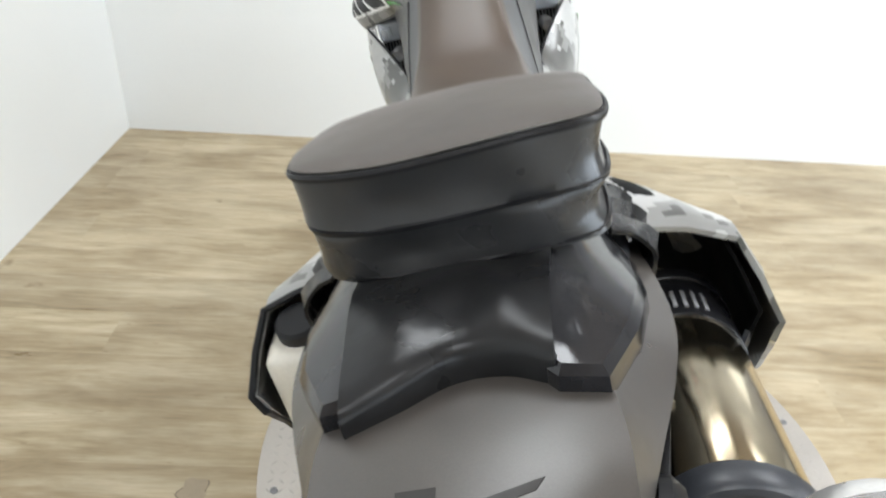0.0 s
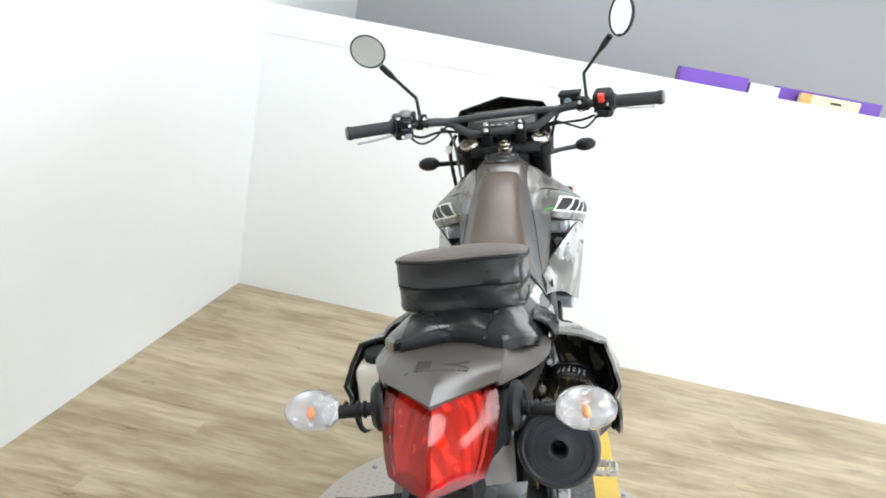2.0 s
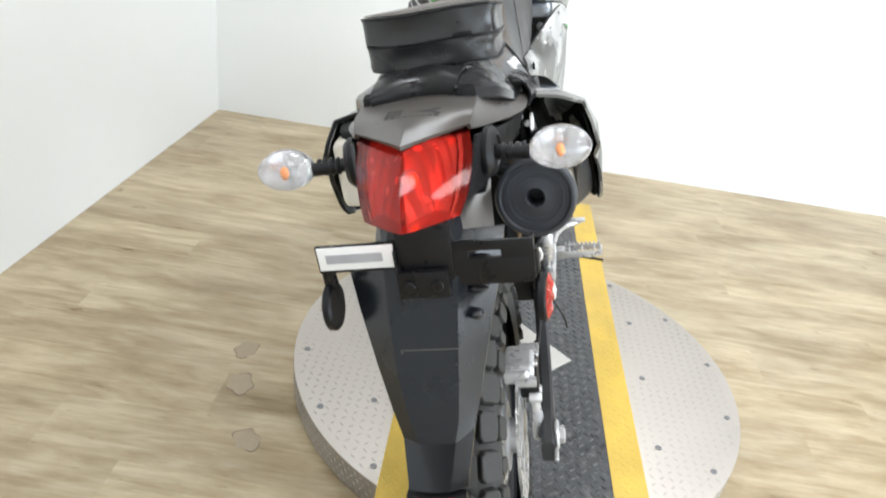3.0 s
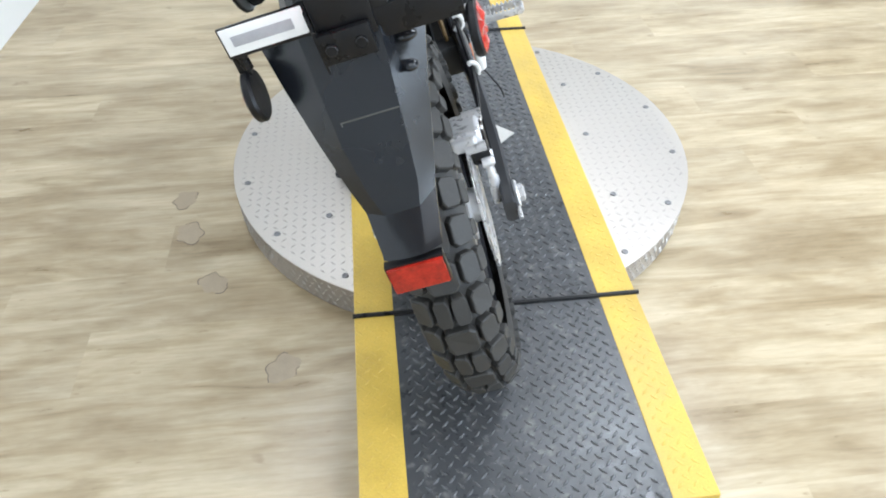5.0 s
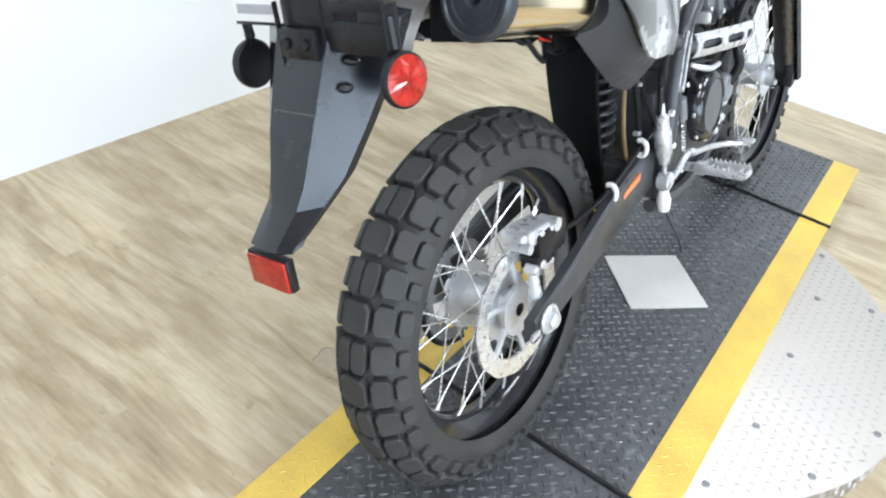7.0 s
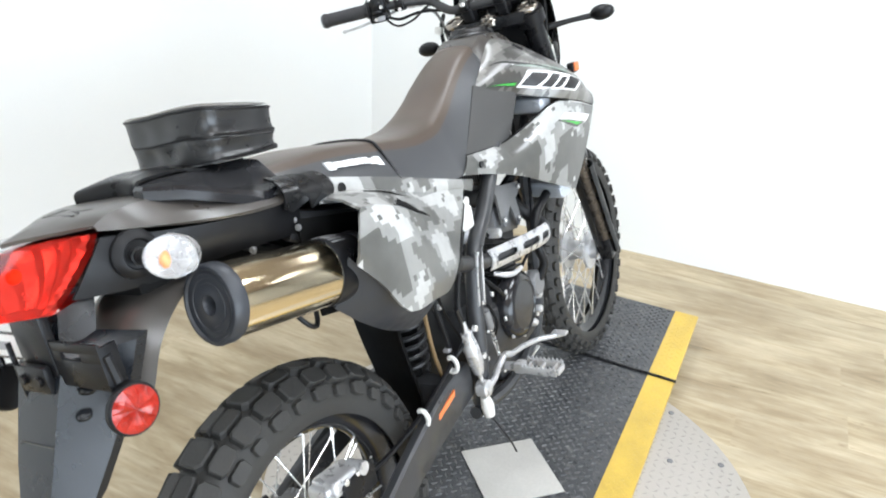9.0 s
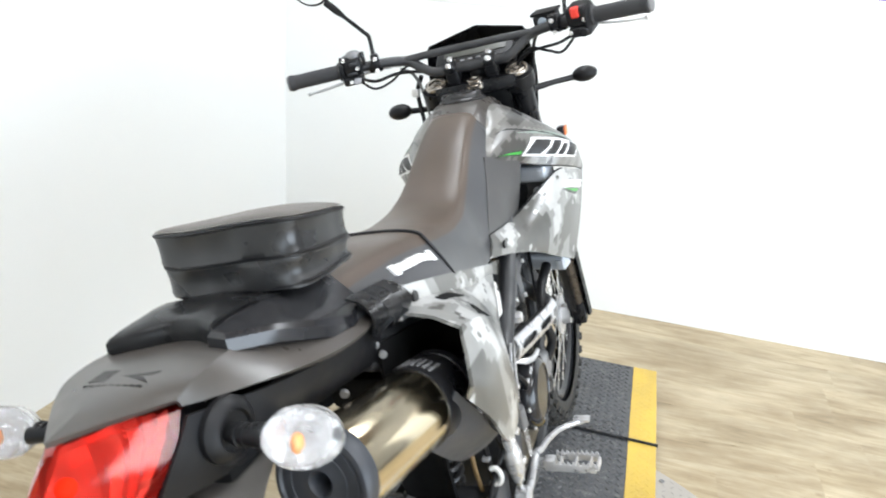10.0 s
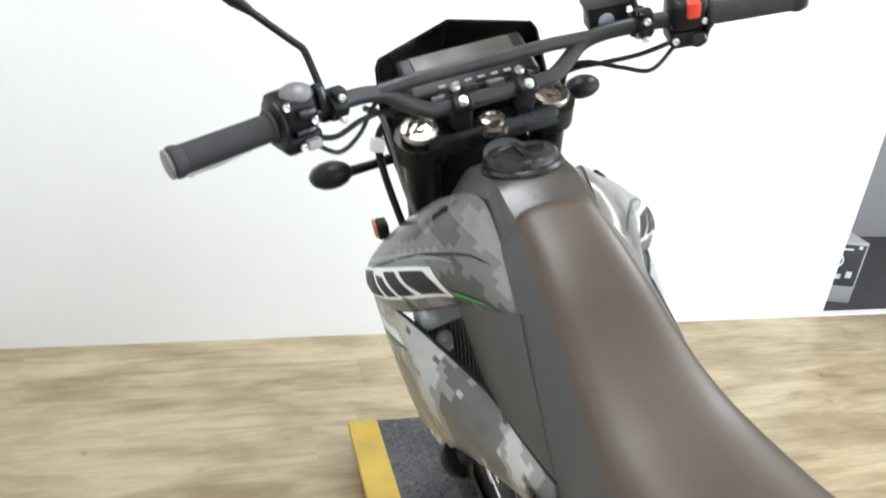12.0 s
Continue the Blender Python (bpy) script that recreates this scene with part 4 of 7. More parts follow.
    shell(bm, rows, 0.0045, toward=(0, 0.2, 0.8))
    guard = part("rear_guard", bm, "camo", bike, "bulged grey block-camouflage rear guard", angle=24)
    if s < 0:
        bm = bmesh.new()
        tube(bm, [p + Vector((0, -0.001, 0)) for p in rows0[0]] + [r[-1] for r in rows[:9]], 0.0034, 6, smooth=False)
        part("guard_rim", bm, "black_plastic", guard, "black edge of the guard")
    # dark liner inside and heat shield below
    bm = bmesh.new()
    inner = [[Vector((p.x - s * 0.009, p.y + 0.022, p.z - 0.005)) for p in r] for r in rows]
    shell(bm, inner, 0.003, toward=(0, 0.2, 0.8))
    part("guard_liner", bm, "matt_black", guard, "black plastic liner", angle=60)
    bm = bmesh.new()
    web = [Vector((s * 0.108, 0.06, 0.905)), Vector((s * 0.106, 0.06, 0.83)), Vector((s * 0.112, 0.06, 0.75))]
    web2 = [p + Vector((0, 0.3, -0.07)) for p in web]
    shell(bm, [web, web2], 0.004)
    part("inner_wall", bm, "matt_black", bike, "black inner wall beside the tail")
    if s < 0:
        return
    hs = sheet_fn([(0.200, 0.050, 0.848), (0.211, 0.085, 0.800), (0.212, 0.135, 0.740), (0.199, 0.225, 0.718), (0.172, 0.31, 0.696)], [(0.160, 0.040, 0.773), (0.158, 0.10, 0.720), (0.146, 0.18, 0.668), (0.132, 0.27, 0.636), (0.130, 0.33, 0.645)], 0.006, s)
    body_panel("heat_shield", hs, s, "end_cap_paint", "matt dark heat shield below the guard", 16, 6)


side_covers(1)
side_covers(-1)


# ---- tail ----
def tail():
    rows = []
    # centre y, centre z, edge y, edge z, half width
    for yc, zc, ye, ze, hw, crease in ((0.060, 0.972, 0.060, 0.940, 0.120, 0.40), (0.0, 0.982, 0.0, 0.944, 0.124, 0.44), (-0.06, 0.990, -0.05, 0.950, 0.121, 0.50), (-0.12, 0.996, -0.10, 0.958, 0.108, 0.62), (-0.18, 1.000, -0.15, 0.968, 0.090, 0.80), (-0.235, 0.998, -0.19, 0.977, 0.076, 0.93), (-0.285, 0.990, -0.212, 0.983, 0.069, 0.97)):
        r = []
        for side in (-1, 1):
            for k in range(11):
                a = crease * k / 5 if k <= 5 else crease + (1 - crease) * (k - 5) / 5
                slope = max(0.0, (a - crease) / (1 - crease))
                crown = 0.004 * (1 - min(1.0, a / crease) ** 2)
                p = Vector((side * hw * a, yc + (ye - yc) * a, zc + crown + (ze - zc) * slope))
                if side < 0:
                    r.insert(0, p)
                elif k:
                    r.append(p)
        rows.append(r)
    rows = [list(r) for r in zip(*[smooth_line(c, 22) for c in zip(*rows)])]
    bm = bmesh.new()
    shell(bm, rows, 0.005, toward=(0, -0.1, 0.5))
    top = part("rear_fender", bm, "fender_plastic", bike, "matt grey-black tail fender", angle=14)
    bm = bmesh.new()
    def mark(pts):
        slab(bm, pts, lambda x, y: (x, y, 1.0045 - 0.03 * (-0.186 - y) - 0.03 * abs(x)), (0, 0, -0.002))

    mark([(-0.030, -0.206), (-0.012, -0.206), (-0.012, -0.186), (-0.030, -0.186)])
    mark([(0.000, -0.197), (0.034, -0.187), (0.030, -0.193), (0.012, -0.199)])
    mark([(0.010, -0.199), (0.034, -0.206), (0.026, -0.199), (0.012, -0.195)])
    for k in range(9):
        mark([(-0.030 + k * 0.0072, -0.2125), (-0.0248 + k * 0.0072, -0.2125), (-0.0248 + k * 0.0072, -0.2105), (-0.030 + k * 0.0072, -0.2105)])
    part("emblem", bm, "emblem", top, "faded dark maker's emblem", smooth=False)
    # dark side walls that run from the light to the seat
    for s in (-1, 1):
        S = sheet_fn([(0.074, -0.215, 0.976), (0.100, -0.12, 0.955), (0.118, -0.02, 0.941), (0.116, 0.07, 0.936)], [(0.060, -0.262, 0.918), (0.074, -0.18, 0.902), (0.095, -0.05, 0.896), (0.105, 0.07, 0.880)], 0.004, s)
        w = body_panel("tail_side", S, s, "black_plastic", "black side wall of the tail", 12, 5, parent=bike)
        bm = bmesh.new()
        lathe(bm, (s * 0.080, -0.185, 0.945), (s, -0.15, 0), [(0.030, 0), (0.030, 0.006), (0.024, 0.012), (0.019, 0.013), (0.017, 0.010), (0, 0.010)], 24)
        part("signal_mount", bm, "black_plastic", w)
    bm = bmesh.new()
    box(bm, (0, -0.06, 0.915), (0.15, 0.26, 0.05), 0.008)
    part("undertray", bm, "matt_black", bike, "black tray under the tail")
    # light
    bm = bmesh.new()
    rows = []
    for f, (cy, cz, ey, ez, hw) in zip((0, 0.3, 0.65, 0.88, 1), ((-0.288, 0.984, -0.212, 0.980, 0.066), (-0.308, 0.968, -0.226, 0.962, 0.068), (-0.326, 0.950, -0.248, 0.942, 0.066), (-0.337, 0.934, -0.268, 0.924, 0.061), (-0.342, 0.920, -0.286, 0.911, 0.054))):
        r = []
        for k in range(13):
            a = -1 + k / 6
            b = abs(a)
            r.append(Vector((hw * a, cy + (ey - cy) * b ** 1.15, cz + (ez - cz) * b)))
        rows.append(r)
    skin(bm, [[Vector((p.x * 0.98, max(p.y + 0.05, -0.23), p.z)) for p in rows[0]]] + rows + [[Vector((p.x * 0.9, p.y + 0.07, p.z + 0.006)) for p in rows[-1]]])
    light = part("tail_light", bm, "red_lens", bike, "red wedge-shaped tail light lens", angle=28)
    light.visible_shadow = False
    # bright bowl behind the lens, in two hollows with a rib between, and a stepped strip at each side
    for s in (-1, 1):
        bm = bmesh.new()
        bowl = []
        for k, row in enumerate(rows):
            v = k / 4
            line = []
            for j in range(9):
                u = j / 8
                p = polyline_at(row[6:] if s > 0 else row[6::-1], u * 0.74)
                depth = 0.010 + 0.026 * math.sin(math.pi * min(1, 0.10 + u * 0.85)) * (0.45 + 0.55 * math.sin(math.pi * (0.12 + 0.76 * v)))
                depth += 0.0035 * ((j + k) % 2)
                line.append(Vector((p.x * 0.96, p.y + depth, p.z - 0.001)))
            bowl.append(line)
        skin(bm, bowl)
        part("reflector_bowl", bm, "lamp_silver", light, "silvery faceted reflector bowl", smooth=False)
        bm = bmesh.new()
        strip = []
        for k in range(13):
            v = k / 12 * 4
            i = min(3, int(v))
            f = v - i
            half0, half1 = (row[6:] if s > 0 else row[6::-1] for row in (rows[i], rows[i + 1]))
            inner = polyline_at(half0, 0.77).lerp(polyline_at(half1, 0.77), f)
            outer = polyline_at(half0, 0.92).lerp(polyline_at(half1, 0.92), f)
            d = 0.006 + 0.005 * (k % 2)
            strip.append([inner + Vector((0, d + 0.012, 0)), inner + Vector((0, d, 0)), outer + Vector((-s * 0.006, d * 0.5, 0))])
        skin(bm, strip)
        part("side_strip", bm, "lamp_silver", light, "ribbed side strip of the reflector", smooth=False)
    bm = bmesh.new()
    blob(bm, (0.002, -0.282, 0.952), (0.010, 0.012, 0.011), u=16, v=10)
    tube(bm, [(0.002, -0.275, 0.952), (0.002, -0.25, 0.952)], 0.008, 12, smooth=False)
    part("bulb", bm, "amber", light, "amber bulb")
    bm = bmesh.new()
    box(bm, (0, -0.19, 0.945), (0.105, 0.05, 0.055), 0.006)
    part("light_housing", bm, "black_plastic", light, "black light housing")


tail()


def rear_signal(s):
    bm = bmesh.new()
    tube(bm, [(s * 0.085, -0.190, 0.945), (s * 0.132, -0.200, 0.945)], 0.0085, 12, smooth=False)
    for k in range(4):
        lathe(bm, (s * (0.098 + k * 0.008), -0.193, 0.945), (s, -0.1, 0), [(0.0085, 0), (0.0108, 0.001), (0.0108, 0.004), (0.0085, 0.005)], 14)
    stem = part("turn_signal", bm, "black_plastic", bike, "clear rear turn signal on a black stem")
    bm = bmesh.new()
    blob(bm, (s * 0.165, -0.200, 0.947), (0.036, 0.026, 0.0245), u=24, v=14)
    part("lens", bm, "clear_lens", stem, "clear faceted lens").visible_shadow = False
    bm = bmesh.new()
    blob(bm, (s * 0.165, -0.204, 0.946), (0.0045, 0.006, 0.006), u=12, v=8)
    part("bulb", bm, "amber", stem, "amber bulb")
    bm = bmesh.new()
    lathe(bm, (s * 0.165, -0.190, 0.947), (0, 1, 0), [(0.034, 0), (0.026, 0.011), (0.010, 0.018), (0, 0.019)], 20)
    bmesh.ops.scale(bm, vec=(1, 1, 0.72), verts=bm.verts, space=Matrix.Translation((-s * 0.165, 0.190, -0.947)))
    part("reflector_bowl", bm, "steel", stem, "silver reflector bowl")


rear_signal(1)
rear_signal(-1)


def flap():
    rows = []
    # z, y of the middle face, outer and fold half-widths (left and right)
    for z, y, xl, fl, fr, xr, back in ((0.925, -0.260, -0.042, -0.028, 0.028, 0.036, 0.012), (0.868, -0.284, -0.046, -0.038, 0.038, 0.046, 0.012), (0.854, -0.291, -0.093, -0.042, 0.044, 0.092, 0.030), (0.80, -0.314, -0.082, -0.040, 0.040, 0.082, 0.030), (0.74, -0.339, -0.066, -0.036, 0.036, 0.066, 0.026), (0.69, -0.360, -0.050, -0.026, 0.032, 0.054, 0.020), (0.664, -0.373, -0.037, -0.016, 0.026, 0.046, 0.012), (0.632, -0.403, -0.030, -0.010, 0.020, 0.039, 0.004), (0.626, -0.409, -0.030, -0.010, 0.020, 0.039, 0.004)):
        r = [Vector((xl - 0.002, y + back + 0.016, z + 0.004)), Vector((xl, y + back, z)), Vector((fl, y, z)), Vector(((fl + fr) / 2, y - 0.001, z)), Vector((fr, y, z)), Vector((xr, y + back * 2.2, z)), Vector((xr + 0.002, y + back * 2.2 + 0.016, z + 0.004))]
        rows.append(r)
    bm = bmesh.new()
    shell(bm, rows, 0.004, toward=(0, 1, 0.75))
    f = part("mud_flap", bm, "flap_plastic", bike, "worn dark blue-black plastic rear mud flap", angle=12)
    bm = bmesh.new()
    for z, w in ((0.848, 0.020), (0.818, 0.017), (0.79, 0.012)):
        blob(bm, (0.068 - (0.86 - z) * 0.13, -0.2665 - (0.86 - z) * 0.42, z), (w * 0.8, 0.009, 0.0060), u=14, v=8)
    part("mould_bump", bm, "flap_plastic", f)
    bm = bmesh.new()
    box(bm, (0.004, -0.330, 0.766), (0.066, 0.0012, 0.0014))
    box(bm, (-0.028, -0.331, 0.764), (0.0012, 0.0012, 0.004))
    part("moulding_line", bm, "dark_print", f)
    bm = bmesh.new()
    box(bm, (0.0015, -0.404, 0.598), (0.070, 0.012, 0.043), 0.002)
    part("reflector_holder", bm, "black_plastic", f)
    bm = bmesh.new()
    box(bm, (0.0015, -0.4105, 0.597), (0.066, 0.006, 0.039), 0.0015)
    part("reflector", bm, "reflector", f, "red rectangular reflector")
    # bracket
    bm = bmesh.new()
    box(bm, (0.010, -0.292, 0.868), (0.062, 0.012, 0.09), 0.002)
    box(bm, (0.006, -0.304, 0.838), (0.058, 0.010, 0.034), 0.003)
    br = part("plate_bracket", bm, "black_metal", bike, "black steel number plate bracket")
    for x in (-0.010, 0.022):
        bm = bmesh.new()
        disc_solid(bm, (x, -0.309, 0.838), (0, -1, 0), 0.0065, 0.004, 12, 0.001)
        part("bolt", bm, "black_plastic", br)
    for c, d in (((0.084, -0.294, 0.877), (0.092, 0.004, 0.012)), ((0.084, -0.294, 0.845), (0.092, 0.004, 0.034)), ((0.048, -0.294, 0.866), (0.020, 0.004, 0.013)), ((0.112, -0.294, 0.866), (0.036, 0.004, 0.013)), ((0.128, -0.284, 0.848), (0.004, 0.022, 0.062))):
        bm = bmesh.new()
        box(bm, c, d, 0.0008)
        part("bracket_plate", bm, "black_metal", br)
    for c, d in (((-0.070, -0.290, 0.869), (0.094, 0.005, 0.034)), ((-0.112, -0.282, 0.851), (0.012, 0.006, 0.05)), ((-0.022, -0.306, 0.845), (0.003, 0.006, 0.075))):
        bm = bmesh.new()
        box(bm, c, d, 0.0008)
        part("bracket_plate", bm, "black_metal", br)
    bm = bmesh.new()
    box(bm, (-0.070, -0.2942, 0.871), (0.089, 0.0014, 0.029), 0.0005)
    part("sticker", bm, "white_ink", br, "white paper sticker")
    bm = bmesh.new()
    box(bm, (-0.072, -0.2956, 0.871), (0.066, 0.0008, 0.011), 0.0002)
    part("print_bar", bm, "grey_ink", br)
    # side reflectors
    for s, x in ((1, 0.135), (-1, -0.112)):
        bm = bmesh.new()
        lathe(bm, (x - s * 0.004, -0.283, 0.802), (s, -0.12 if s > 0 else 0.0, 0), [(0, 0), (0.027, 0), (0.030, 0.003), (0.030, 0.009), (0.028, 0.011), (0, 0.011)], 32)
        d = part("side_reflector", bm, "black_plastic", br, "round side reflector in a black dish")
        bm = bmesh.new()
        ax = Vector((s, -0.12 if s > 0 else 0.0, 0)).normalized()
        hub = Vector((x - s * 0.004, -0.283, 0.802)) + ax * 0.0112
        side_, up_ = ax.cross(Vector((0, 0, 1))).normalized(), Vector((0, 0, 1))
        rim = [bm.verts.new(hub + (side_ * math.cos(t) + up_ * math.sin(t)) * 0.027) for t in (k * math.pi / 12 for k in range(24))]
        mid = [bm.verts.new(hub + ax * (0.0015 + 0.0028 * (k // 2 % 2)) + (side_ * math.cos(t) + up_ * math.sin(t)) * 0.017) for k, t in enumerate(j * math.pi / 12 for j in range(24))]
        top = bm.verts.new(hub + ax * 0.002)
        for k in range(24):
            j = (k + 1) % 24
            bm.faces.new((rim[k], rim[j], mid[j], mid[k]))
            bm.faces.new((mid[k], mid[j], top))
        part("lens", bm, "reflector", d, "red round faceted lens", smooth=False)
        bm = bmesh.new()
        tube(bm, [(x - s * 0.006, -0.285, 0.835), (x - s * 0.006, -0.288, 0.868)], 0.006, 8, smooth=False)
        part("stem", bm, "black_metal", d)
    # inner fender behind the flap
    rows = []
    for y, z, hw, e in ((-0.10, 0.905, 0.070, 0.03), (-0.17, 0.890, 0.074, 0.035), (-0.225, 0.855, 0.078, 0.04), (-0.262, 0.805, 0.078, 0.045)):
        rows.append([Vector((hw * a, y + e * abs(a) ** 2.5, z - e * 0.6 * abs(a) ** 2.5)) for a in (k / 5 - 1 for k in range(11))])
    rows = [list(r) for r in zip(*[smooth_line(c, 14) for c in zip(*rows)])]
    bm = bmesh.new()
    shell(bm, rows, 0.004, toward=(0, 0, 0.5))
    part("inner_fender", bm, "fender_plastic", bike, "grey-black inner fender", angle=50)


flap()


def exhaust():
    a, b = Vector((0.131, -0.128, 0.858)), Vector((0.152, 0.125, 0.812))
    d = (b - a).normalized()
    bm = bmesh.new()
    lathe(bm, a, d, [(0.047, 0), (0.0495, 0.002), (0.0495, 0.235), (0.044, 0.252), (0.03, 0.26)], 48)
    can = part("silencer", bm, "chrome", bike, "polished steel silencer")
    bm = bmesh.new()
    lathe(bm, a, -d, [(0.0515, -0.004), (0.0525, 0.0), (0.0525, 0.014), (0.050, 0.017), (0.046, 0.0175), (0.044, 0.0145), (0.040, 0.0142), (0.0395, 0.0152), (0.034, 0.0150), (0.0335, 0.0140), (0.028, 0.0137), (0.0275, 0.0147), (0.022, 0.0144), (0.017, 0.0155), (0.013, 0.016), (0.011, 0.013), (0.0105, -0.02), (0, -0.02)], 48)
    part("end_cap", bm, "end_cap_paint", can, "matt dark grey end cap with a small outlet")
    bm = bmesh.new()
    lathe(bm, a + d * 0.235, d, [(0.0500, 0), (0.0515, 0.001), (0.0515, 0.016), (0.0500, 0.017)], 40)
    part("strap", bm, "black_metal", can)
    bm = bmesh.new()
    lathe(bm, a + d * 0.172, d, [(0.0496, 0), (0.0507, 0.0008), (0.0510, 0.060), (0.0498, 0.062)], 48)
    sleeve = part("heat_sleeve", bm, "black_metal", can, "black heat sleeve round the silencer's front")
    bm = bmesh.new()
    box(bm, (0, 0, 0), (0.0035, 0.026, 0.0016), 0.0006)
    slot = part("slot_rib", bm, "grey_alloy", sleeve)
    turn = d.to_track_quat("Y", "Z").to_matrix().to_4x4()
    for k in range(6):
        m = Matrix.Translation(a + d * 0.196) @ turn @ Matrix.Rotation(radians(-18 + k * 9), 4, "Y") @ Matrix.Translation((0, 0, 0.0512))
        if k == 0:
            slot.matrix_basis = m
        else:
            shared("slot_rib", slot.data, sleeve, m)
    bm = bmesh.new()
    tube(bm, [a + d * 0.25, Vector((0.148, 0.20, 0.785)), Vector((0.125, 0.30, 0.745)), Vector((0.105, 0.40, 0.70)), Vector((0.110, 0.47, 0.673))], 0.021, 14, n=18)
    part("mid_pipe", bm, "dark_alloy", can, "dark steel pipe")
    # header pipe sweeping round the engine
    bm = bmesh.new()
    tube(bm, [(0.110, 0.46, 0.675), (0.108, 0.56, 0.640), (0.106, 0.62, 0.625), (0.118, 0.74, 0.612), (0.130, 0.84, 0.602), (0.122, 0.90, 0.605), (0.07, 0.93, 0.63), (0.04, 0.90, 0.68)], 0.017, 14, n=30)
    part("header_pipe", bm, "dark_alloy", bike, "dark steel header pipe")
    # slotted shields: a bent strip with long holes
    line = smooth_line([(0.116, 0.602, 0.628), (0.128, 0.68, 0.620), (0.140, 0.77, 0.611), (0.146, 0.83, 0.606), (0.143, 0.870, 0.602)], 49)
    bm = bmesh.new()
    levels = [-0.024, -0.017, -0.009, -0.0065, 0, 0.0065, 0.009, 0.017, 0.024]

    def slot_half(i):
        """Half height of the slot over step i of the strip."""
        for lo, hi in ((3, 14), (18, 29), (33, 44)):
            if lo <= i <= hi:
                return 0.0065 if i in (lo, hi) else 0.009
        return 0

    for i in range(48):
        p, q = line[i], line[i + 1]
        for h0, h1 in zip(levels, levels[1:]):
            if max(abs(h0), abs(h1)) <= slot_half(i) + 1e-6:
                continue
            c0, c1 = 0.009 * (1 - (h0 / 0.024) ** 2), 0.009 * (1 - (h1 / 0.024) ** 2)
            v = [Vector((p.x + c0, p.y, p.z + h0)), Vector((q.x + c0, q.y, q.z + h0)), Vector((q.x + c1, q.y, q.z + h1)), Vector((p.x + c1, p.y, p.z + h1))]
            o = [bm.verts.new(x) for x in v] + [bm.verts.new(x - Vector((0.003, 0, 0))) for x in v]
            bm.faces.new(o[:4])
            bm.faces.new(o[4:][::-1])
            for k in range(4):
                bm.faces.new((o[k], o[(k + 1) % 4], o[4 + (k + 1) % 4], o[4 + k]))
    part("header_guard", bm, "bright_alloy", bike, "bright slotted steel header guard", smooth=False)
    bm = bmesh.new()
    m = Matrix.Translation((0.127, 0.530, 0.616)) @ Matrix.Rotation(radians(-14.5), 4, "X")
    for c, sz in (((0, -0.011, 0), (0.004, 0.008, 0.11)), ((0, 0.011, 0), (0.004, 0.008, 0.11)), ((0, 0, 0.052), (0.004, 0.030, 0.010)), ((0, 0, -0.052), (0.004, 0.030, 0.010)), ((0, 0, 0.026), (0.004, 0.030, 0.006))):
        box(bm, c, sz, 0.001, m)
    part("frame_guard", bm, "bright_alloy", bike, "bright slotted frame guard")


exhaust()


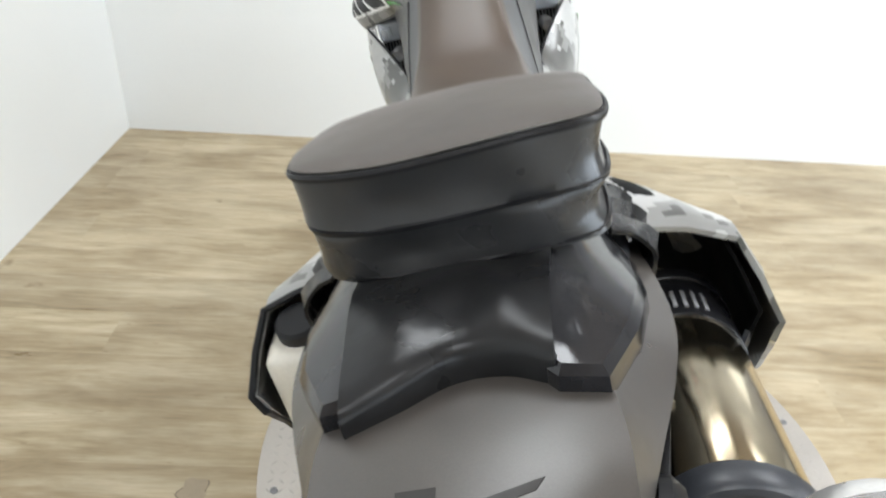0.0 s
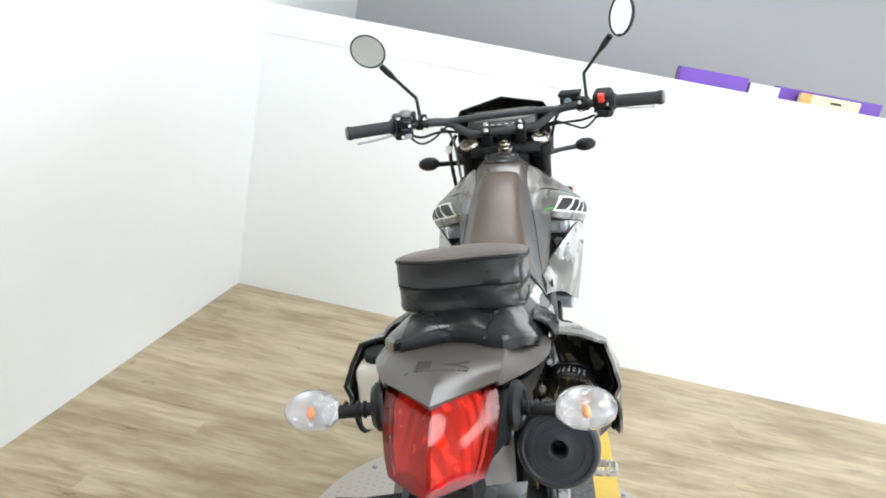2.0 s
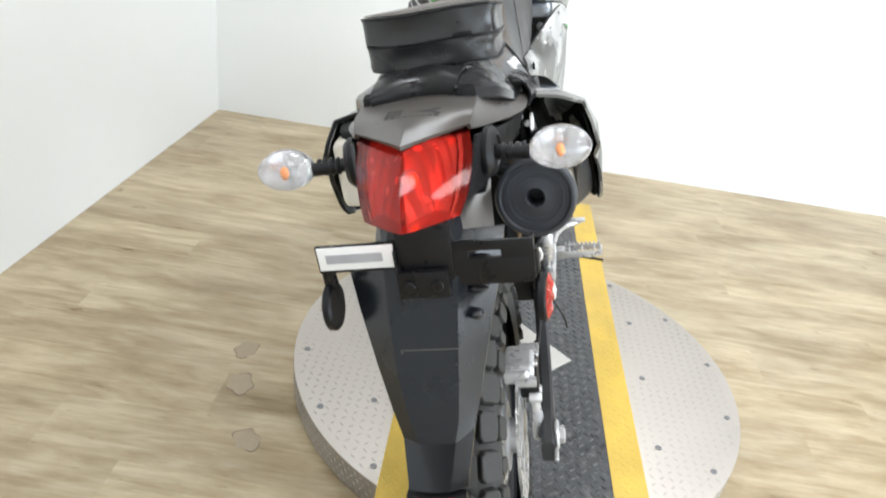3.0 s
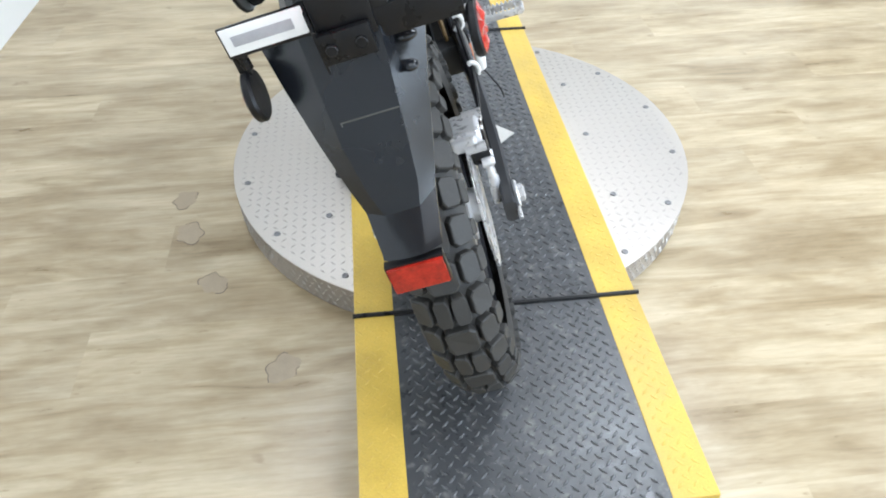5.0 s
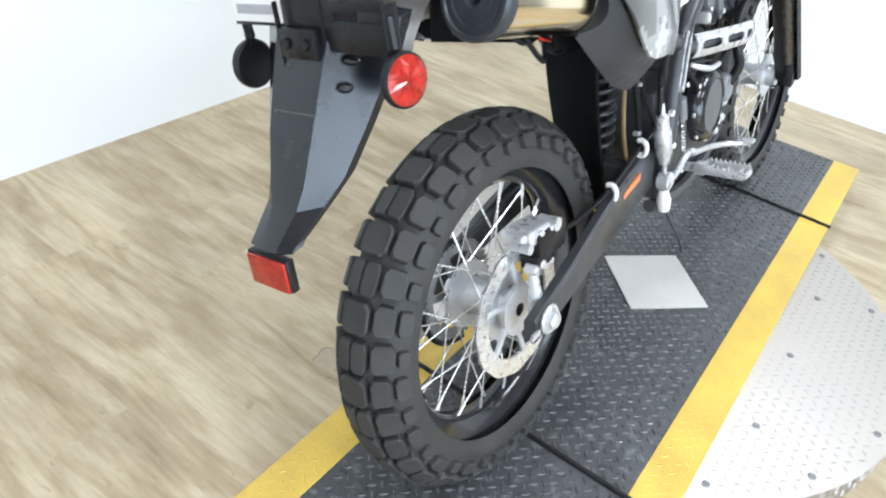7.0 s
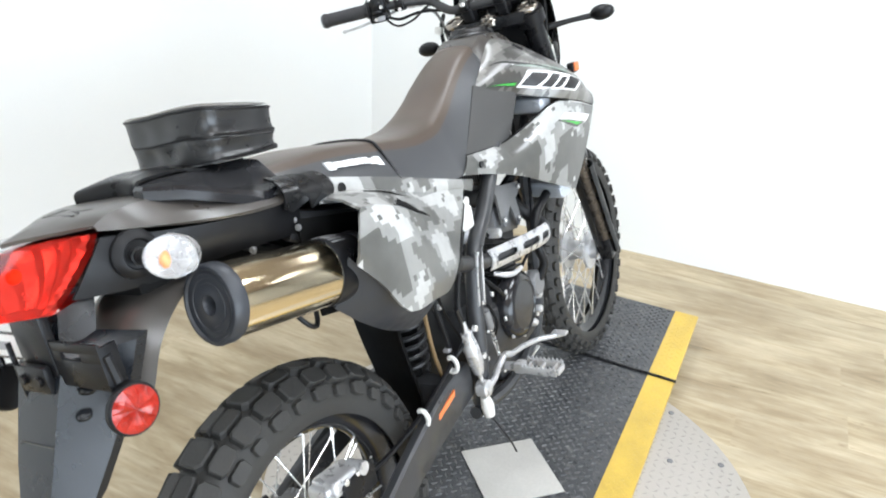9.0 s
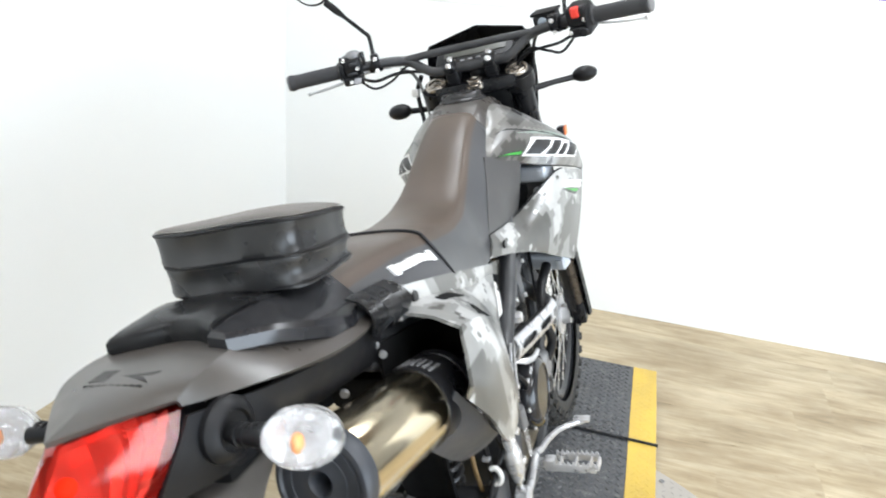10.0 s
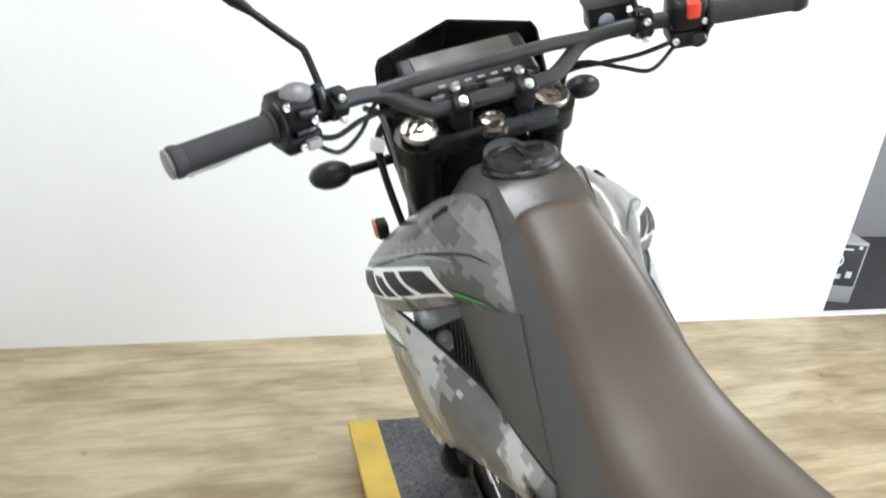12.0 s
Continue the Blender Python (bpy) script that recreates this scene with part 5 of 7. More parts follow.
# ---- chassis and engine ----
def chassis():
    bm = bmesh.new()
    for s in (-1, 1):
        tube(bm, [(s * 0.028, 1.0, 1.02), (s * 0.070, 0.86, 0.93), (s * 0.105, 0.70, 0.81), (s * 0.112, 0.62, 0.735), (s * 0.113, 0.545, 0.665), (s * 0.112, 0.512, 0.56), (s * 0.108, 0.50, 0.45), (s * 0.095, 0.49, 0.34)], 0.018, 10, n=30)
        tube(bm, [(s * 0.025, 1.03, 0.93), (s * 0.060, 0.97, 0.72), (s * 0.085, 0.90, 0.50), (s * 0.090, 0.84, 0.36), (s * 0.090, 0.66, 0.30), (s * 0.095, 0.46, 0.33)], 0.014, 8, n=26)
        tube(bm, [(s * 0.105, 0.52, 0.79), (s * 0.100, 0.25, 0.855), (s * 0.085, 0.0, 0.92), (s * 0.06, -0.15, 0.93)], 0.012, 8, n=14)
        tube(bm, [(s * 0.112, 0.43, 0.66), (s * 0.105, 0.25, 0.78), (s * 0.095, 0.05, 0.885)], 0.010, 8, n=12)
    tube(bm, [(0, 1.055, 0.93), (0, 0.975, 1.09)], 0.032, 14, smooth=False)
    part("frame", bm, "swingarm_paint", bike, "black tubular steel frame")
    bm = bmesh.new()
    box(bm, (0, 0.68, 0.43), (0.20, 0.30, 0.17), 0.03, seg=3)
    box(bm, (0, 0.56, 0.51), (0.18, 0.16, 0.11), 0.02)
    box(bm, (0, 0.74, 0.33), (0.16, 0.22, 0.05), 0.015)
    eng = part("engine", bm, "dark_alloy", bike, "dark grey single-cylinder engine")
    m = Matrix.Translation((0, 0.785, 0.50)) @ Matrix.Rotation(-math.atan(0.20), 4, "X")
    bm = bmesh.new()
    box(bm, (0, 0, 0.07), (0.115, 0.115, 0.14), 0.01, m)
    cyl = part("cylinder", bm, "dark_alloy", eng, "finned dark cylinder")
    fin_mesh = None
    for k in range(7):
        if fin_mesh is None:
            bm = bmesh.new()
            box(bm, (0, 0, 0), (0.135, 0.135, 0.006), 0.002)
            first = part("cooling_fin", bm, "dark_alloy", cyl)
            fin_mesh = first.data
            first.matrix_basis = m @ Matrix.Translation((0, 0, 0.02))
        else:
            shared("cooling_fin", fin_mesh, cyl, m @ Matrix.Translation((0, 0, 0.02 + k * 0.014)))
    bm = bmesh.new()
    box(bm, (0, 0, 0.16), (0.135, 0.14, 0.07), 0.012, m)
    part("cylinder_head", bm, "grey_alloy", eng, "grey cast cylinder head")
    bm = bmesh.new()
    box(bm, (0, 0, 0.215), (0.120, 0.12, 0.045), 0.014, m, seg=3)
    part("head_cover", bm, "dark_alloy", eng, "dark head cover")
    # hanger plates from the frame to the head
    for s in (-1, 1):
        bm = bmesh.new()
        slab(bm, [(0.70, 0.775), (0.78, 0.750), (0.87, 0.735), (0.875, 0.715), (0.845, 0.70), (0.86, 0.64), (0.84, 0.63), (0.81, 0.69), (0.77, 0.65), (0.755, 0.66), (0.745, 0.735)], lambda y, z: (s * 0.085, y, z), (-s * 0.006, 0, 0))
        part("hanger_plate", bm, "grey_alloy", eng, "grey engine hanger plate", smooth=False)
    bm = bmesh.new()
    lathe(bm, (0.095, 0.712, 0.475), (1, 0, 0), [(0.082, 0), (0.082, 0.016), (0.076, 0.028), (0.066, 0.034), (0.060, 0.036), (0.057, 0.033), (0, 0.033)], 44)
    clutch = part("clutch_cover", bm, "gloss_black", eng, "round black clutch cover")
    bm = bmesh.new()
    lathe(bm, (-0.100, 0.66, 0.44), (-1, 0, 0), [(0.075, 0), (0.075, 0.02), (0.062, 0.034), (0, 0.036)], 36)
    part("generator_cover", bm, "dark_alloy", eng, "round dark generator cover")
    bm = bmesh.new()
    disc_solid(bm, (0, 0, 0), (1, 0, 0), 0.0062, 0.006, 8, 0.001)
    bolt = part("bolt", bm, "steel", eng)
    bolt.location = (0.112, 0.712 + 0.078, 0.475)
    for k in range(1, 8):
        a = 2 * math.pi * k / 8
        shared("bolt", bolt.data, eng, Matrix.Translation((0.112, 0.712 + 0.079 * math.cos(a), 0.475 + 0.079 * math.sin(a))))
    for p in ((0.106, 0.60, 0.55), (0.104, 0.60, 0.36), (0.088, 0.84, 0.65), (0.088, 0.76, 0.67), (0.088, 0.86, 0.725), (0.104, 0.82, 0.40), (0.100, 0.54, 0.42), (0.088, 0.71, 0.77), (0.102, 0.56, 0.48)):
        shared("bolt", bolt.data, eng, Matrix.Translation(p))
    bm = bmesh.new()
    lathe(bm, (0.118, 0.660, 0.672), (1, 0, 0), [(0.013, -0.02), (0.013, 0), (0.010, 0.006), (0, 0.006)], 6)
    part("frame_bolt", bm, "alloy", eng, "bright hexagon frame bolt")
    bm = bmesh.new()
    lathe(bm, (0.096, 0.824, 0.482), (1, 0, 0), [(0.034, 0), (0.034, 0.020), (0.028, 0.028), (0, 0.029)], 22)
    part("pump_cover", bm, "grey_alloy", eng, "small grey pump cover")
    bm = bmesh.new()
    tube(bm, [(0.090, 0.66, 0.575), (0.112, 0.675, 0.566), (0.122, 0.70, 0.560), (0.126, 0.735, 0.562)], [0.006, 0.007, 0.006, 0.005], 8, n=12, flat=0.7)
    part("clutch_arm", bm, "alloy", eng, "bright clutch release arm")
    bm = bmesh.new()
    tube(bm, [(0.126, 0.735, 0.562), (0.120, 0.82, 0.60), (0.09, 0.93, 0.72), (0.06, 1.02, 0.92)], 0.0038, 8, n=16)
    part("clutch_cable", bm, "black_plastic", eng)
    bm = bmesh.new()
    tube(bm, [(0.118, 0.835, 0.49), (0.134, 0.845, 0.53), (0.128, 0.835, 0.58), (0.118, 0.87, 0.64), (0.125, 0.945, 0.68)], 0.0115, 10, n=18)
    tube(bm, [(0.05, 0.85, 0.72), (0.08, 0.91, 0.78), (0.10, 0.945, 0.88)], 0.012, 8, n=8)
    part("coolant_hose", bm, "black_plastic", eng, "black coolant hose")
    bm = bmesh.new()
    for a, b in (((0.106, 0.575, 0.60), (0.100, 0.66, 0.50)), ((0.10, 0.56, 0.57), (0.095, 0.60, 0.44)), ((0.09, 0.60, 0.70), (0.08, 0.76, 0.62))):
        mid = (Vector(a) + Vector(b)) / 2 + Vector((0.016, 0.01, -0.01))
        tube(bm, [a, mid, b], 0.0042, 8, n=10)
    part("breather_hose", bm, "black_plastic", eng, "thin black hoses")
    for y, z in ((0.84, 0.405), (0.80, 0.385), (0.85, 0.44)):
        bm = bmesh.new()
        lathe(bm, (0.094, y, z), (1, 0, 0), [(0.011, 0), (0.011, 0.012), (0.007, 0.018), (0, 0.018)], 10)
        part("plug", bm, "alloy", eng, "bright screw plug")
    bm = bmesh.new()
    tube(bm, [(0.07, 0.68, 0.68), (0.03, 0.60, 0.69), (0.0, 0.52, 0.69)], [0.024, 0.03, 0.035], 14, n=8)
    part("carburettor", bm, "alloy", eng, "alloy carburettor body")
    bm = bmesh.new()
    box(bm, (0.092, 0.556, 0.742), (0.040, 0.046, 0.052), 0.010, seg=3)
    box(bm, (0.092, 0.560, 0.775), (0.034, 0.036, 0.018), 0.006, seg=3)
    part("brake_reservoir", bm, "white_plastic", bike, "white brake fluid reservoir")
    # skid plate seen below
    bm = bmesh.new()
    box(bm, (0, 0.72, 0.285), (0.16, 0.28, 0.006), 0.002)
    part("skid_plate", bm, "alloy", bike)


chassis()


def radiators(s):
    m = pose(s * 0.115, 0.958, 0.796, 8, 0, -s * 14)
    bm = bmesh.new()
    box(bm, (0, 0.006, 0), (0.104, 0.018, 0.20), 0.002, m)
    rad = part("radiator", bm, "black_metal", bike, "black radiator with fine upright fins")
    bm = bmesh.new()
    box(bm, (0, 0, 0), (0.0016, 0.008, 0.19), 0, m @ Matrix.Translation((-0.048, -0.006, 0)))
    fin = part("radiator_fin", bm, "grey_alloy", rad, smooth=False)
    for k in range(1, 17):
        shared("radiator_fin", fin.data, rad, m @ Matrix.Translation((k * 0.006, 0, 0)) @ m.inverted())
    for z, word in ((0.113, "top"), (-0.113, "bottom")):
        bm = bmesh.new()
        box(bm, (0, 0, z), (0.112, 0.040, 0.038), 0.008, m, seg=3)
        box(bm, (s * 0.045, -0.010, z * 1.0), (0.020, 0.030, 0.022), 0.005, m)
        part(word + "_tank", bm, "pale_alloy", rad, "pale alloy " + word + " tank")
    bm = bmesh.new()
    lathe(bm, m @ Vector((s * 0.03, -0.02, 0.07)), (0.2 * s, -1, 0), [(0.012, -0.01), (0.012, 0.012), (0.009, 0.016), (0, 0.016)], 12)
    part("plug", bm, "alloy", rad, "bright plug")
    bm = bmesh.new()
    box(bm, (0, 0.03, 0), (0.10, 0.004, 0.2), 0.001, m)
    part("grille", bm, "black_plastic", rad)


radiators(1)
radiators(-1)
bm = bmesh.new()
lathe(bm, (-0.150, 0.88, 0.690), (0.6, -0.3, 0.5), [(0.0, -0.018), (0.026, -0.018), (0.030, -0.012), (0.030, -0.004), (0.016, 0.006), (0.014, 0.02), (0, 0.02)], 20)
part("horn", bm, "black_plastic", bike, "round black horn")
bm = bmesh.new()
box(bm, (-0.150, 0.90, 0.700), (0.03, 0.03, 0.03), 0.006)
part("radiator_cap", bm, "alloy", bike)


def swingarm():
    bm = bmesh.new()
    for s in (-1, 1):
        line = smooth_line([(s * 0.090, 0.46, 0.415), (s * 0.100, 0.34, 0.412), (s * 0.108, 0.20, 0.385), (s * 0.112, 0.08, 0.352), (s * 0.112, -0.035, 0.322)], 16)
        hs = [v.x for v in smooth_line([(0.040, 0, 0), (0.044, 0, 0), (0.038, 0, 0), (0.030, 0, 0), (0.022, 0, 0)], 16)]
        rings = []
        for p, h in zip(line, hs):
            w = 0.012
            rings.append([p + Vector(q) for q in ((-w, 0, -h + 0.006), (-w + 0.005, 0, -h), (w - 0.005, 0, -h), (w, 0, -h + 0.006), (w, 0, h - 0.006), (w - 0.005, 0, h), (-w + 0.005, 0, h), (-w, 0, h - 0.006))])
        skin(bm, rings, loop=True, caps=True)
    box(bm, (0, 0.40, 0.41), (0.19, 0.05, 0.07), 0.012)
    arm = part("swingarm", bm, "swingarm_paint", bike, "satin black painted swingarm")
    bm = bmesh.new()
    vs = [(0.1135, 0.37, 0.442), (0.1135, 0.30, 0.428), (0.1135, 0.295, 0.416), (0.1135, 0.365, 0.430)]
    slab(bm, [(y, z) for _, y, z in vs], lambda y, z: (0.1148, y, z), (-0.004, 0, 0))
    part("sticker", bm, "orange", arm, "orange warning sticker", smooth=False)
    # brake hose with two white clips
    bm = bmesh.new()
    tube(bm, [(0.088, 0.05, 0.455), (0.100, 0.12, 0.440), (0.106, 0.25, 0.452), (0.098, 0.40, 0.482), (0.115, 0.44, 0.52), (0.128, 0.41, 0.60)], 0.0045, 8, n=24)
    part("brake_hose", bm, "black_plastic", arm, "black brake hose along the swingarm")
    for y, z, x in ((0.255, 0.448, 0.106), (0.400, 0.482, 0.098)):
        bm = bmesh.new()
        pts = [(x + 0.014 * math.cos(t) * 0.8, y + 0.004, z - 0.003 + 0.016 * math.sin(t)) for t in (radians(-140 + 26 * k) for k in range(11))]
        tube(bm, pts, 0.0065, 8, smooth=False, flat=0.8)
        part("hose_clip", bm, "white_plastic", arm, "white plastic hose clip")
    for s in (-1, 1):
        bm = bmesh.new()
        disc_solid(bm, (s * 0.124, 0.0, 0.330), (s, 0, 0), 0.026, 0.008, 24, 0.003)
        lathe(bm, (s * 0.130, 0.0, 0.330), (s, 0, 0), [(0.016, 0), (0.016, 0.010), (0.013, 0.012), (0.008, 0.013), (0, 0.013)], 6)
        box(bm, (s * 0.126, -0.04, 0.322), (0.006, 0.022, 0.010), 0.002)
        tube(bm, [(s * 0.126, -0.055, 0.319), (s * 0.126, -0.034, 0.323)], 0.004, 6, smooth=False)
        part("axle_nut", bm, "bright_alloy", arm, "bright axle nut and chain adjuster")
    bm = bmesh.new()
    line = smooth_line([(0, 0.372, 0.345), (0, 0.370, 0.43), (0, 0.352, 0.51), (0, 0.336, 0.60), (0, 0.330, 0.69)], 14)
    rows = []
    for k, c in enumerate(line):
        hw = 0.040 + 0.012 * k / 13
        rows.append([Vector((hw * f, c[1] - 0.022 * abs(f) ** 3, c[2])) for f in (q / 6 - 1 for q in range(13))])
    shell(bm, rows, 0.005, toward=(0, 0.9, 0.5))
    part("mudguard_flap", bm, "matt_black", bike, "black rubber flap ahead of the rear tyre")
    bm = bmesh.new()
    lathe(bm, (0.0, 0.40, 0.45), (0, 0.12, 1), [(0.02, 0), (0.022, 0.28), (0.03, 0.29), (0.03, 0.36)], 16)
    shock = part("shock", bm, "matt_black", bike, "black rear shock absorber")
    bm = bmesh.new()
    tube(bm, [(0.034 * math.cos(t), 0.402 + 0.034 * math.sin(t) + 0.12 * t * 0.0034, 0.46 + t * 0.0034) for t in (k * 0.35 for k in range(220))], 0.0052, 7, smooth=False)
    part("spring", bm, "dark_alloy", shock, "dark coil spring")
    # hoses and leads between the shock and the frame
    for name, mat, r, pts in (("hose", "black_plastic", 0.006, [(0.085, 0.44, 0.76), (0.075, 0.41, 0.66), (0.082, 0.42, 0.55), (0.078, 0.45, 0.42)]), ("drain_hose", "brown_hose", 0.0045, [(0.062, 0.40, 0.74), (0.070, 0.385, 0.62), (0.066, 0.395, 0.50), (0.072, 0.42, 0.38)]), ("lead", "black_plastic", 0.0035, [(0.090, 0.36, 0.72), (0.096, 0.40, 0.64), (0.088, 0.43, 0.58), (0.10, 0.46, 0.50)]), ("lead", "black_plastic", 0.003, [(0.078, 0.33, 0.73), (0.088, 0.37, 0.66), (0.080, 0.40, 0.60)])):
        bm = bmesh.new()
        tube(bm, pts, r, 8, n=20)
        part(name, bm, mat, bike)
    for p in ((0.084, 0.418, 0.60), (0.080, 0.424, 0.50), (0.088, 0.405, 0.665)):
        bm = bmesh.new()
        box(bm, p, (0.014, 0.014, 0.008), 0.002)
        part("hose_clip", bm, "alloy", bike)
    # chain guard and chain run on the far side
    bm = bmesh.new()
    tube(bm, [(-0.062, 0.02, 0.415), (-0.062, 0.45, 0.470)], 0.007, 6, smooth=False)
    tube(bm, [(-0.062, 0.02, 0.250), (-0.062, 0.45, 0.385)], 0.007, 6, smooth=False)
    part("chain", bm, "dark_alloy", bike, "drive chain")


swingarm()


def brake_disc(parent, x, r, inner):
    """A drilled disc: ring with real holes, carrier arms and bolts."""
    bm = bmesh.new()
    n = 96
    radii = (inner, inner + (r - inner) * 0.30, inner + (r - inner) * 0.48, inner + (r - inner) * 0.70, inner + (r - inner) * 0.88, r)
    grid = {}
    for k, rr in enumerate(radii):
        for i in range(n):
            a = 2 * math.pi * i / n
            wave = 1 + (0.012 * math.sin(a * 12) if k == len(radii) - 1 else 0)
            for side in (0, 1):
                grid[k, i, side] = bm.verts.new((x + (0.0022 if side else -0.0022), rr * wave * math.sin(a), rr * wave * math.cos(a)))
    hole = lambda k, i: (k == 1 and i % 6 == 0) or (k == 3 and i % 6 == 3)
    for k in range(len(radii) - 1):
        for i in range(n):
            j = (i + 1) % n
            if hole(k, i):
                for p, q in (((k, i), (k, j)), ((k, j), (k + 1, j)), ((k + 1, j), (k + 1, i)), ((k + 1, i), (k, i))):
                    bm.faces.new((grid[(*p, 0)], grid[(*q, 0)], grid[(*q, 1)], grid[(*p, 1)]))
                continue
            for side in (0, 1):
                bm.faces.new((grid[k, i, side], grid[k, j, side], grid[k + 1, j, side], grid[k + 1, i, side]))
    for k in (0, len(radii) - 1):
        for i in range(n):
            j = (i + 1) % n
            bm.faces.new((grid[k, i, 0], grid[k, j, 0], grid[k, j, 1], grid[k, i, 1]))
    d = part("brake_disc", bm, "steel", parent, "drilled steel brake disc", angle=30)
    bm = bmesh.new()
    lathe(bm, (x - 0.004, 0, 0), (1, 0, 0), [(0.030, 0), (0.046, 0), (0.046, 0.008), (0.030, 0.008)], 32, closed=True)
    carrier = part("carrier", bm, "alloy", parent, "alloy disc carrier")
    bm = bmesh.new()
    box(bm, (x, 0.018, (inner + 0.034) / 2), (0.006, 0.011, inner - 0.026), 0.002, Matrix.Rotation(radians(18), 4, "X"))
    arm = part("carrier_arm", bm, "alloy", carrier)
    for i in range(1, 6):
        shared("carrier_arm", arm.data, carrier, Matrix.Rotation(-2 * math.pi * i / 6, 4, "X"))
    return d


brake_disc(rear, 0.066, 0.120, 0.088)
brake_disc(front, -0.060, 0.125, 0.092)
bm = bmesh.new()
lathe(bm, (-0.062, 0, 0), (1, 0, 0), [(0.072, -0.003), (0.088, -0.003), (0.088, 0.003), (0.072, 0.003)], 44, closed=True)
for i in range(6):
    box(bm, (-0.062, 0, 0.058), (0.005, 0.014, 0.044), 0.001, Matrix.Rotation(2 * math.pi * i / 6 + 0.3, 4, "X"))
for i in range(44):
    a = 2 * math.pi * i / 44
    box(bm, (-0.062, 0, 0.091), (0.005, 0.006, 0.008), 0, Matrix.Rotation(a, 4, "X"))
part("sprocket", bm, "grey_alloy", rear, "grey steel rear sprocket", smooth=False)
bm = bmesh.new()
tube(bm, [(-0.062, 0.099 * math.sin(t), 0.099 * math.cos(t)) for t in (radians(180 + 5 * k) for k in range(37))], 0.006, 6, smooth=False)
part("chain_wrap", bm, "black_metal", rear, "dark chain round the sprocket")


def calipers():
    bm = bmesh.new()
    m = Matrix.Translation((0.070, 0.044, 0.456)) @ Matrix.Rotation(radians(-8), 4, "X")
    box(bm, (0, 0, 0.003), (0.054, 0.080, 0.030), 0.010, m, seg=3)
    box(bm, (-0.004, -0.030, -0.002), (0.044, 0.040, 0.024), 0.008, m, seg=3)
    box(bm, (0.012, 0.024, -0.008), (0.034, 0.036, 0.026), 0.008, m, seg=3)
    tube(bm, [m @ Vector((-0.006, -0.046, -0.010)), m @ Vector((0.030, -0.046, -0.010))], 0.009, 12, smooth=False)
    tube(bm, [m @ Vector((0.0, 0.030, 0.012)), m @ Vector((0.034, 0.030, 0.012))], 0.012, 12, smooth=False)
    c = part("rear_caliper", bm, "bright_alloy", bike, "bright cast alloy rear brake caliper", angle=50)
    bm = bmesh.new()
    box(bm, (0.098, 0.062, 0.440), (0.008, 0.084, 0.050), 0.006)
    box(bm, (0.086, 0.034, 0.418), (0.034, 0.050, 0.026), 0.006)
    part("caliper_bracket", bm, "black_metal", c, "black caliper bracket")
    bm = bmesh.new()
    tube(bm, [(0.094, 0.006, 0.415), (0.096, 0.008, 0.38), (0.096, 0.010, 0.345), (0.094, 0.008, 0.318)], [0.008, 0.010, 0.014, 0.011], 10, n=14, flat=0.6)
    part("bracket_arm", bm, "bright_alloy", c)
    for y in (0.004, 0.026):
        bm = bmesh.new()
        lathe(bm, (0.085, y, 0.412), (1, 0, 0), [(0.009, 0), (0.009, 0.018), (0.006, 0.022), (0, 0.022)], 10)
        part("slide_pin", bm, "bright_alloy", c)
    for y, z in ((0.032, 0.474), (0.062, 0.470), (0.040, 0.410), (0.058, 0.412)):
        bm = bmesh.new()
        disc_solid(bm, (0.096, y, z - 0.008), (1, 0, 0), 0.006, 0.006, 8, 0.001)
        part("bolt", bm, "steel", c)
    bm = bmesh.new()
    box(bm, (-0.078, 1.36, 0.42), (0.04, 0.05, 0.07), 0.01)
    part("front_caliper", bm, "alloy", bike, "alloy front brake caliper")


calipers()


